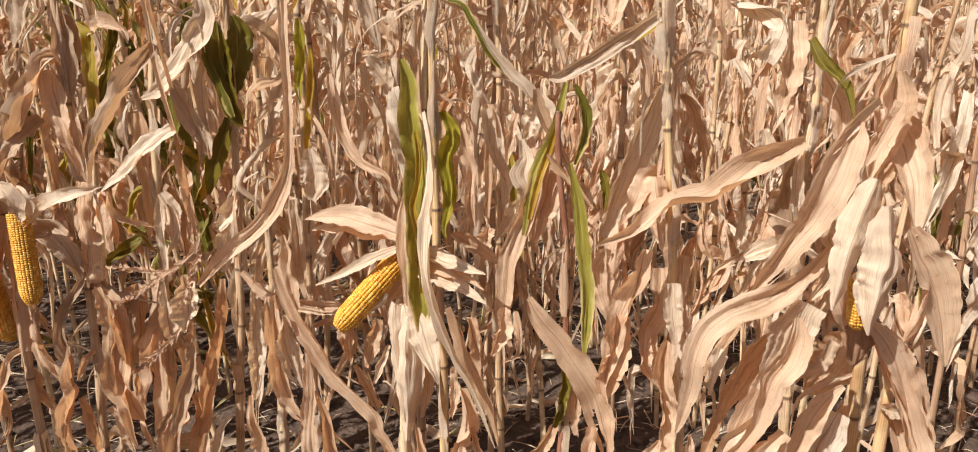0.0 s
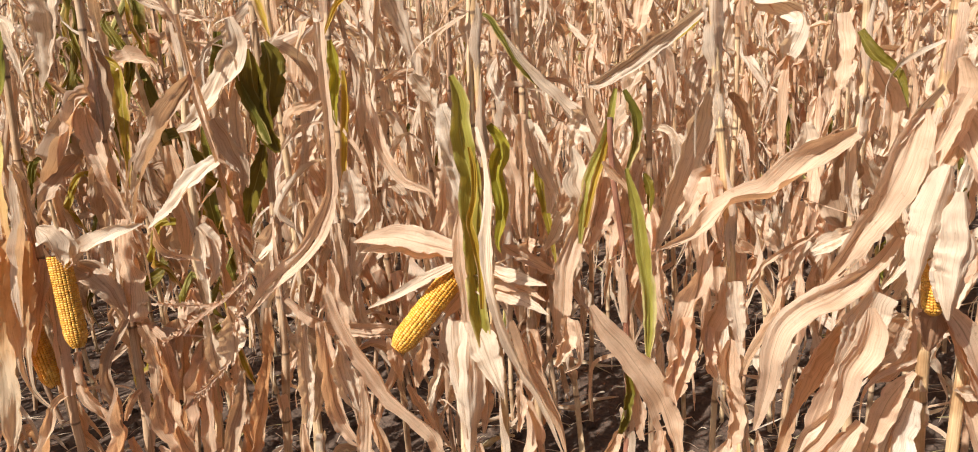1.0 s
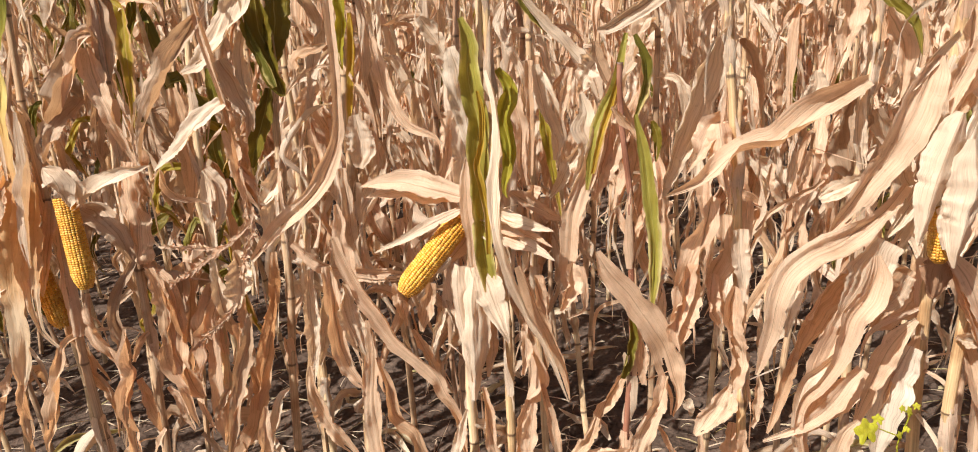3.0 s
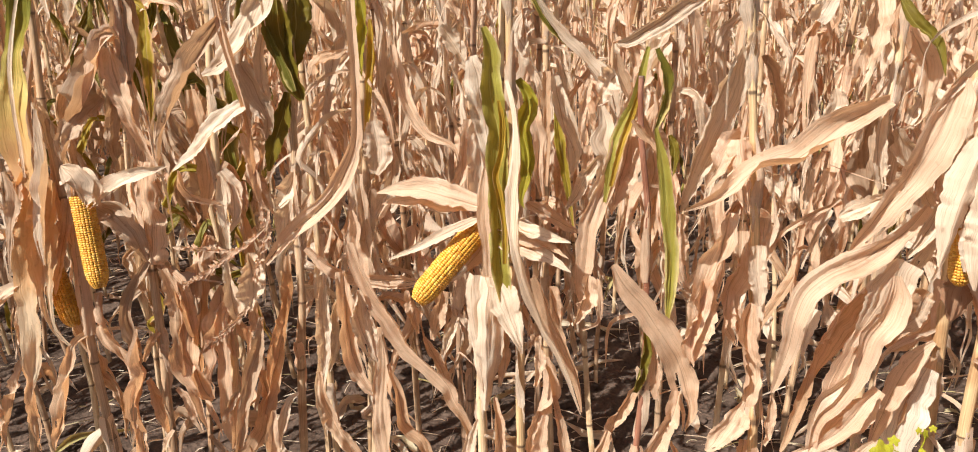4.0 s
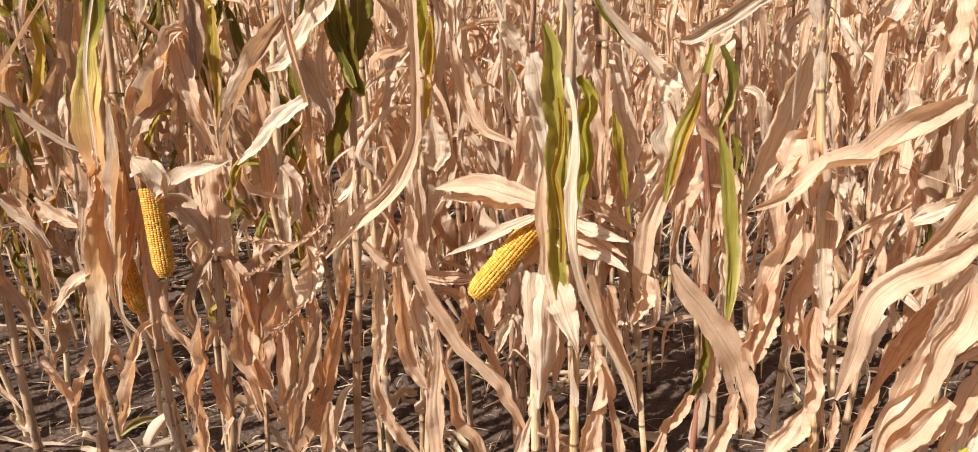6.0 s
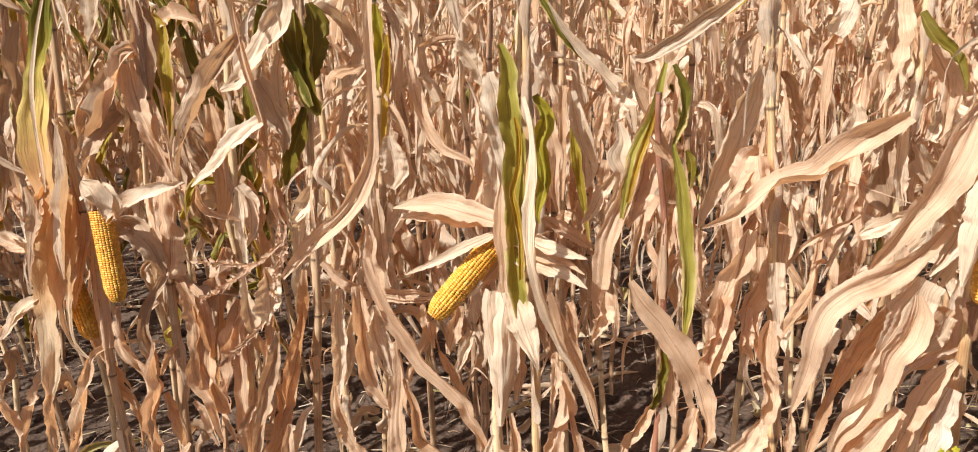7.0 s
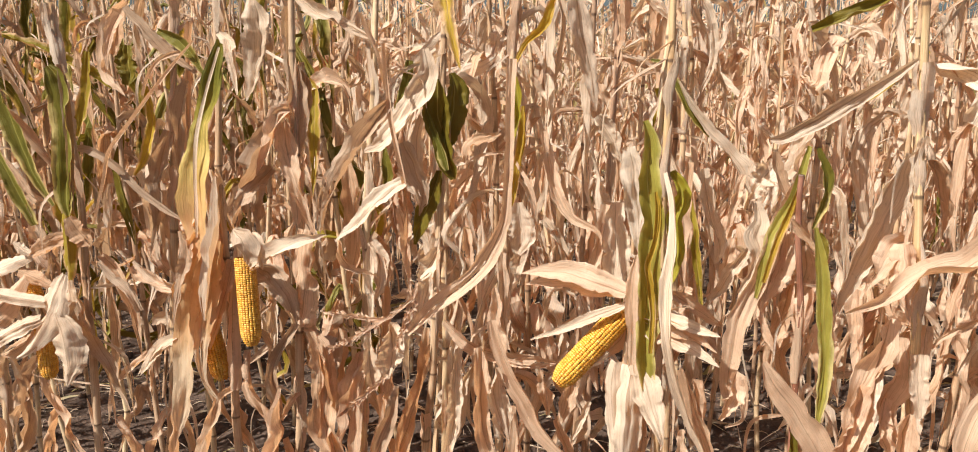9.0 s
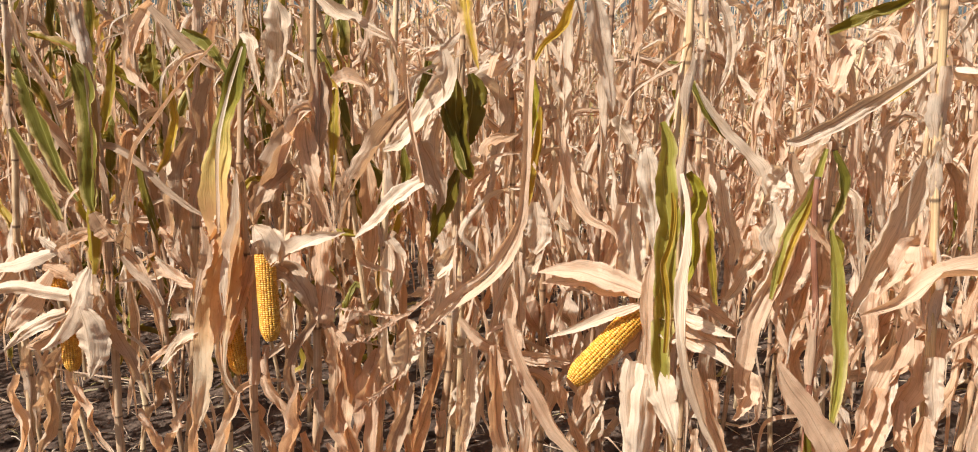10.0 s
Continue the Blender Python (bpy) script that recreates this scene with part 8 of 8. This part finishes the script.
leaf(yellow_topped_plant, [(-0.924, 1.600, 1.617), (-0.908, 1.583, 1.527), (-0.918, 1.567, 1.437), (-0.927, 1.550, 1.398)], 0.065, DRY, kind='strip', fold=0.4, roll=(-9, -9))
leaf(yellow_topped_plant, [(-0.214, 1.600, 1.447), (-0.187, 1.600, 1.397), (-0.198, 1.600, 1.371)], 0.030, RUST, kind='husk', roll=(-1, -1))
back_stalk_plant = thing("maize_plant", -0.215, 1.980, 0, "dry maize plant with a sheathed pale stalk", "maize plant", "maize plants of the front row")
stalk(back_stalk_plant, [(-0.215, 1.980, -0.040), (-0.209, 1.980, 0.209), (-0.190, 1.980, 0.643), (-0.173, 1.980, 0.992), (-0.161, 1.980, 1.146), (-0.156, 1.980, 1.340), (-0.155, 1.980, 1.459), (-0.154, 1.980, 2.200)], (0.0108, 0.0084, 0.0045))
leaf(back_stalk_plant, [(-0.192, 1.960, 1.123), (-0.198, 1.960, 1.030), (-0.203, 1.960, 0.914), (-0.194, 1.960, 0.845)], 0.060, PALE, kind='torn', fold=-0.5, roll=(-10, -10))
leaf(back_stalk_plant, [(-0.169, 1.950, 1.124), (-0.167, 1.950, 1.031), (-0.175, 1.950, 0.916)], 0.040, HUSK, kind='torn', fold=-0.5, roll=(-9, -9))
green_streaked_plant = thing("maize_plant", 0.026, 1.980, 0, "dry maize plant with a green-streaked leaf", "maize plant", "maize plants of the front row")
stalk(green_streaked_plant, [(0.026, 1.980, -0.040), (0.025, 1.980, 0.204), (0.020, 1.980, 0.637), (0.021, 1.980, 0.986), (0.019, 1.980, 1.289), (0.016, 1.980, 1.454), (0.004, 1.980, 2.200)], (0.0108, 0.0084, 0.0045))
leaf(green_streaked_plant, [(0.044, 1.950, 1.145), (0.055, 1.933, 1.061), (0.069, 1.917, 0.967), (0.084, 1.900, 0.853)], 0.030, TURNING, fold=0.4, kind='strip', roll=(-7, -7))
leaf(green_streaked_plant, [(0.008, 1.950, 1.247), (0.019, 1.950, 1.154), (0.012, 1.950, 1.026)], 0.030, DRY, fold=0.4, kind='strip', roll=(-8, -8))
leaf(yellow_edged_plant, [(0.061, 1.330, 1.248), (0.070, 1.330, 1.215), (0.064, 1.330, 1.187), (0.071, 1.330, 1.160), (0.059, 1.330, 1.120), (0.041, 1.330, 1.086)], 0.048, HUSK, name="husk", profile=(0.2, 0.55, 1.0, 0.7, 0.38, 0.15), fold=0.3, wave=0.12, cup=0.4, crumple=0.08)
leaf(yellow_edged_plant, [(-0.001, 1.500, 1.283), (0.005, 1.500, 1.237), (0.018, 1.500, 1.186), (0.037, 1.500, 1.134), (0.033, 1.500, 1.096)], 0.027, DRY, profile=(0.59, 0.98, 0.89, 1.0, 0.3), fold=0.45, wave=0.2, cup=0.35, crumple=0.12)
leaf(yellow_edged_plant, [(0.104, 1.420, 1.296), (0.084, 1.420, 1.267), (0.069, 1.420, 1.237)], 0.063, DRY, profile=(1.0, 0.68, 0.12), fold=0.45, wave=0.2, cup=0.35, crumple=0.12)
leaf(yellow_edged_plant, [(0.056, 1.420, 1.283), (0.043, 1.420, 1.241), (0.037, 1.420, 1.189)], 0.019, PALE, profile=(0.66, 1.0, 0.34), fold=0.45, wave=0.2, cup=0.35, crumple=0.12)
leaf(yellow_edged_plant, [(0.080, 1.450, 1.140), (0.052, 1.450, 1.096), (0.033, 1.450, 1.057), (0.014, 1.450, 1.035)], 0.029, DRY, profile=(0.36, 1.0, 0.73, 0.18), fold=0.45, wave=0.2, cup=0.35, crumple=0.12)
leaf(yellow_edged_plant, [(0.082, 1.600, 1.127), (0.075, 1.600, 1.087), (0.066, 1.600, 1.044), (0.072, 1.600, 1.012)], 0.035, PALE, profile=(0.5, 1.0, 0.92, 0.25), fold=0.45, wave=0.2, cup=0.35, crumple=0.12)
leaf(yellow_edged_plant, [(0.161, 1.380, 1.164), (0.167, 1.380, 1.133), (0.164, 1.380, 1.102), (0.154, 1.380, 1.067)], 0.048, PALE, name="husk", profile=(0.42, 1.0, 0.9, 0.21), fold=0.3, wave=0.12, cup=0.4, crumple=0.08)
leaf(cob_plant, [(-0.060, 1.500, 1.271), (-0.047, 1.500, 1.223), (-0.032, 1.500, 1.162), (-0.036, 1.500, 1.099), (-0.027, 1.500, 1.048)], 0.032, PALE, profile=(0.66, 1.0, 0.93, 0.85, 0.26), fold=0.45, wave=0.2, cup=0.35, crumple=0.12)
leaf(back_stalk_plant, [(-0.150, 1.760, 1.170), (-0.150, 1.760, 1.109), (-0.147, 1.760, 1.043), (-0.153, 1.760, 0.983), (-0.162, 1.760, 0.949)], 0.068, HUSK, "pale striped sheath peeling off the stalk", name="sheath", profile=(0.42, 0.9, 1.0, 0.86, 0.24), fold=0.3, wave=0.08, cup=0.3, crumple=0.06)
leaf(back_stalk_plant, [(-0.172, 1.780, 1.161), (-0.177, 1.780, 1.105), (-0.182, 1.780, 1.039), (-0.182, 1.780, 0.970), (-0.178, 1.780, 0.947)], 0.036, PALE, name="sheath", profile=(0.63, 0.9, 1.0, 0.64, 0.18), fold=0.3, wave=0.08, cup=0.3, crumple=0.06)
leaf(back_stalk_plant, [(-0.181, 1.750, 1.123), (-0.190, 1.750, 1.053), (-0.206, 1.750, 1.001), (-0.229, 1.750, 0.956)], 0.032, PALE, profile=(0.29, 0.79, 1.0, 0.25), fold=0.45, wave=0.2, cup=0.35, crumple=0.12)
leaf(green_streaked_plant, [(-0.002, 1.700, 1.272), (-0.001, 1.700, 1.190), (-0.002, 1.700, 1.107), (-0.003, 1.700, 1.018)], 0.020, RUST, profile=(0.91, 1.0, 0.93, 0.47), fold=0.45, wave=0.2, cup=0.35, crumple=0.12)
leaf(green_streaked_plant, [(-0.001, 1.650, 1.009), (-0.007, 1.650, 0.978), (-0.014, 1.650, 0.946)], 0.043, PALE, profile=(0.71, 1.0, 0.22), fold=0.45, wave=0.2, cup=0.35, crumple=0.12)
leaf(big_pale_plant, [(0.439, 1.100, 0.929), (0.424, 1.100, 0.883), (0.403, 1.100, 0.827), (0.379, 1.100, 0.777), (0.378, 1.100, 0.716), (0.393, 1.100, 0.659)], 0.063, PALE, profile=(0.44, 1.0, 0.87, 0.53, 0.4, 0.11), fold=0.2, wave=0.1, cup=0.2, crumple=0.045)
leaf(big_pale_plant, [(0.478, 1.090, 1.040), (0.459, 1.090, 1.002), (0.449, 1.090, 0.969), (0.433, 1.090, 0.942), (0.413, 1.090, 0.904)], 0.069, DRY, profile=(0.75, 1.0, 0.89, 0.55, 0.12), fold=0.2, wave=0.1, cup=0.2, crumple=0.045)
leaf(big_pale_plant, [(0.606, 1.220, 0.933), (0.581, 1.220, 0.889), (0.563, 1.220, 0.856), (0.544, 1.220, 0.832)], 0.095, RUST, profile=(0.62, 1.0, 0.71, 0.13), fold=0.2, wave=0.1, cup=0.2, crumple=0.045)
leaf(big_pale_plant, [(0.461, 1.085, 0.831), (0.434, 1.085, 0.797), (0.407, 1.085, 0.769), (0.374, 1.085, 0.729)], 0.051, PALE, profile=(0.43, 0.99, 1.0, 0.31), fold=0.2, wave=0.1, cup=0.2, crumple=0.045)
leaf(big_pale_plant, [(0.561, 1.130, 0.841), (0.543, 1.130, 0.797), (0.530, 1.130, 0.750), (0.524, 1.130, 0.691), (0.522, 1.130, 0.630)], 0.069, DRY, profile=(0.49, 0.96, 1.0, 0.68, 0.17), fold=0.2, wave=0.1, cup=0.2, crumple=0.045)
leaf(twisted_leaf_plant, [(0.312, 1.240, 1.020), (0.314, 1.240, 0.976), (0.320, 1.240, 0.937), (0.324, 1.240, 0.910)], 0.033, HUSK, name="sheath", profile=(0.78, 1.0, 0.79, 0.29), fold=0.2, wave=0.1, cup=0.2, crumple=0.045)
leaf(edge_plant, [(0.575, 1.075, 1.005), (0.612, 1.075, 0.950), (0.638, 1.075, 0.893), (0.660, 1.075, 0.825), (0.680, 1.075, 0.762)], 0.057, PALE, profile=(0.47, 1.0, 0.87, 0.81, 0.2), fold=0.2, wave=0.1, cup=0.2, crumple=0.045)
bindweed = thing("bindweed", 0.512, 1.040, 0, "small yellow-green weed climbing a maize stalk", "weed")
part("stem", tube([(0.512, 1.040, 0.000), (0.518, 1.050, 0.340), (0.508, 1.040, 0.680), (0.503, 1.040, 0.713), (0.506, 1.040, 0.735), (0.513, 1.040, 0.757), (0.520, 1.040, 0.778)], (0.0016, 0.0012), joint=0.06, sides=6, steps=4), WEED, bindweed)
part("leaf_stem", tube([(0.493, 1.020, 0.749), (0.477, 1.020, 0.757), (0.460, 1.020, 0.765)], (0.0011, 0.0009), joint=0.03, sides=6, steps=4), WEED, bindweed)


def lobed_leaf(heart, size, tilt, seed):
    """A small leaf with five uneven lobes round its foot, a little domed."""
    rng = np.random.default_rng(seed)
    out = unit(np.array([math.sin(tilt), -1.0, 0.45]))
    side = unit(np.cross(out, (0, 0, 1)))
    up = np.cross(side, out)
    turns = np.linspace(0, 2 * np.pi, 41)[:-1]
    reach = (0.62 + 0.30 * np.cos(2.5 * (turns - np.pi)) ** 2) * (1 - 0.55 * np.exp(-((np.minimum(turns, 2 * np.pi - turns)) / 0.28) ** 2)) * rng.uniform(0.95, 1.05, 40)
    verts, uvs, faces = [np.array(heart, float)], [(0.5, 0.5)], []
    for ring, share in enumerate((0.4, 0.75, 1.0)):
        for a, r in zip(turns, reach):
            x, y = math.sin(a) * r * share * size, -math.cos(a) * r * share * size
            verts.append(np.array(heart) + side * x + up * y + out * (0.10 * size * (1 - share**2) + 0.05 * size * math.sin(3 * a + seed) * share))
            uvs.append((0.5 + 0.5 * math.sin(a) * share, 0.5 - 0.5 * math.cos(a) * share))
            k = len(verts) - 1
            nxt = k + 1 if k % 40 else k - 39
            faces.append((0, k, nxt) if ring == 0 else (k - 40, k, nxt, nxt - 40))
    return np.array(verts), faces, np.array(uvs)


part("leaf", lobed_leaf((0.436, 1.010, 0.768), 0.023, 0.2, 0), WEED, bindweed, "yellow-green lobed leaf")
part("leaf", lobed_leaf((0.457, 1.020, 0.781), 0.01, -0.4, 1), WEED, bindweed)
part("leaf", lobed_leaf((0.510, 1.030, 0.785), 0.009, 0.6, 2), WEED, bindweed)
part("leaf", lobed_leaf((0.520, 1.030, 0.793), 0.007, -0.2, 3), WEED, bindweed)
part("leaf", lobed_leaf((0.499, 1.030, 0.790), 0.007, 0.3, 4), WEED, bindweed)
part("leaf", lobed_leaf((0.499, 1.030, 0.744), 0.008, 0.8, 5), WEED, bindweed)
part("leaf", lobed_leaf((0.509, 1.030, 0.754), 0.006, -0.7, 6), WEED, bindweed)
for n, plant in enumerate((left_plant, far_left_plant, second_plant, snapped_plant, green_topped_plant, narrow_plant, cob_plant, pale_stalk_plant, yellow_edged_plant, twisted_leaf_plant, right_stalk_plant, big_pale_plant, edge_plant, pale_eared_plant, leftmost_plant, yellow_topped_plant, back_stalk_plant, green_streaked_plant)):
    rags(plant, 40 + n)


# ---- on the ground: straw, fallen leaves, clods, a weed ----
def soil_height(x, y):
    near = max(0.0, 1 - max(abs(x) / 7, abs(y - 2) / 7))
    return near * (0.030 * noise.noise((x * 2.3, y * 2.3, 0)) + 0.022 * noise.noise((x * 7, y * 7, 3)) + 0.016 * noise.noise((x * 17, y * 17, 9)))


def joined(name, shapes, mat, label, category):
    ob = new(name, mesh_of(name, merged_shape(shapes), mat))
    return tagged(ob, label, category, kind="stuff")


def straw():
    """Thin broken bits of stalk and leaf, strewn flat."""
    rng = np.random.default_rng(21)
    shapes = []
    for n in range(3800):
        y = 1.0 + 5.0 * rng.random() ** 1.3
        x = rng.uniform(-1, 1) * (0.75 * y + 0.7)
        turn = rng.normal(0.0, 0.8) + (math.pi if rng.random() < 0.5 else 0)
        long, lift = 0.03 + 0.17 * rng.random() ** 2, rng.uniform(0.004, 0.03)
        way = np.array([math.cos(turn), math.sin(turn), 0])
        a, b = np.array([x, y, 0]) - way * long / 2, np.array([x, y, 0]) + way * long / 2
        a[2], b[2] = soil_height(a[0], a[1]) + lift * rng.random() + 0.004, soil_height(b[0], b[1]) + lift * rng.random() + 0.004
        mid = (a + b) / 2 + rng.normal(0, 0.002, 3)
        mid[2] = max(mid[2], soil_height(mid[0], mid[1]) + 0.006) + 0.006
        wide = rng.uniform(0.0012, 0.004) if rng.random() < 0.9 else rng.uniform(0.006, 0.016)
        shapes.append(ribbon([a, mid, b], wide, "strip", (rng.uniform(-40, 40), rng.uniform(-60, 60)), fold=0.5, wave=0.05, cup=0.3, crumple=0.03, twirl=0.05,
                             seed=n, along=4, across=2, facing=(0.1, -0.3, 1)))
    joined("straw_litter", shapes, FIELD_LEAF, "pale straw and broken leaf bits on dark soil", "straw")


def fallen_leaves():
    rng = np.random.default_rng(22)
    shapes = []
    for n in range(240):
        y = 1.1 + 4.2 * rng.random() ** 1.2
        x = rng.uniform(-1, 1) * (0.75 * y + 0.7)
        turn = rng.uniform(0, 6.28)
        long = rng.uniform(0.14, 0.38)
        way = np.array([math.cos(turn), math.sin(turn) * 0.7, 0])
        points = []
        for k in range(4):
            p = np.array([x, y, 0]) + way * long * (k / 3 - 0.5) + rng.normal(0, 0.02, 3) * (1, 1, 0)
            p[2] = soil_height(p[0], p[1]) + 0.012 + abs(rng.normal(0, 0.03)) * (1 if k in (1, 2) else 0.4)
            points.append(p)
        shapes.append(ribbon(points, rng.uniform(0.02, 0.05), "strip", (rng.uniform(-60, 60), rng.uniform(-120, 120)), fold=0.5, wave=0.4, cup=1.0,
                             seed=900 + n, along=12, across=4, facing=(0.1, -0.3, 1)))
    joined("fallen_leaves", shapes, FIELD_LEAF, "curled dry maize leaves lying on soil", "leaf litter")


def clods():
    """Crumbs of soil, each an uneven lump."""
    rng = np.random.default_rng(23)
    ball = bmesh.new()
    bmesh.ops.create_icosphere(ball, subdivisions=1, radius=1.0)
    base = np.array([v.co[:] for v in ball.verts])
    tris = [tuple(v.index for v in f.verts) for f in ball.faces]
    ball.free()
    shapes = []
    for n in range(3400):
        y = 1.2 + 3.6 * rng.random() ** 1.1
        x = rng.uniform(-1, 1) * (0.75 * y + 0.6)
        size = 0.004 + 0.026 * rng.random() ** 3
        v = base * size * rng.uniform(0.6, 1.25, (len(base), 1)) * (1, rng.uniform(0.7, 1.1), rng.uniform(0.5, 0.85))
        shapes.append((v + (x, y, soil_height(x, y) + size * 0.25), tris, np.zeros((len(v), 2))))
    joined("soil_clods", shapes, SOIL, "crumbly dark soil clods between the rows", "soil")


straw()
fallen_leaves()
clods()
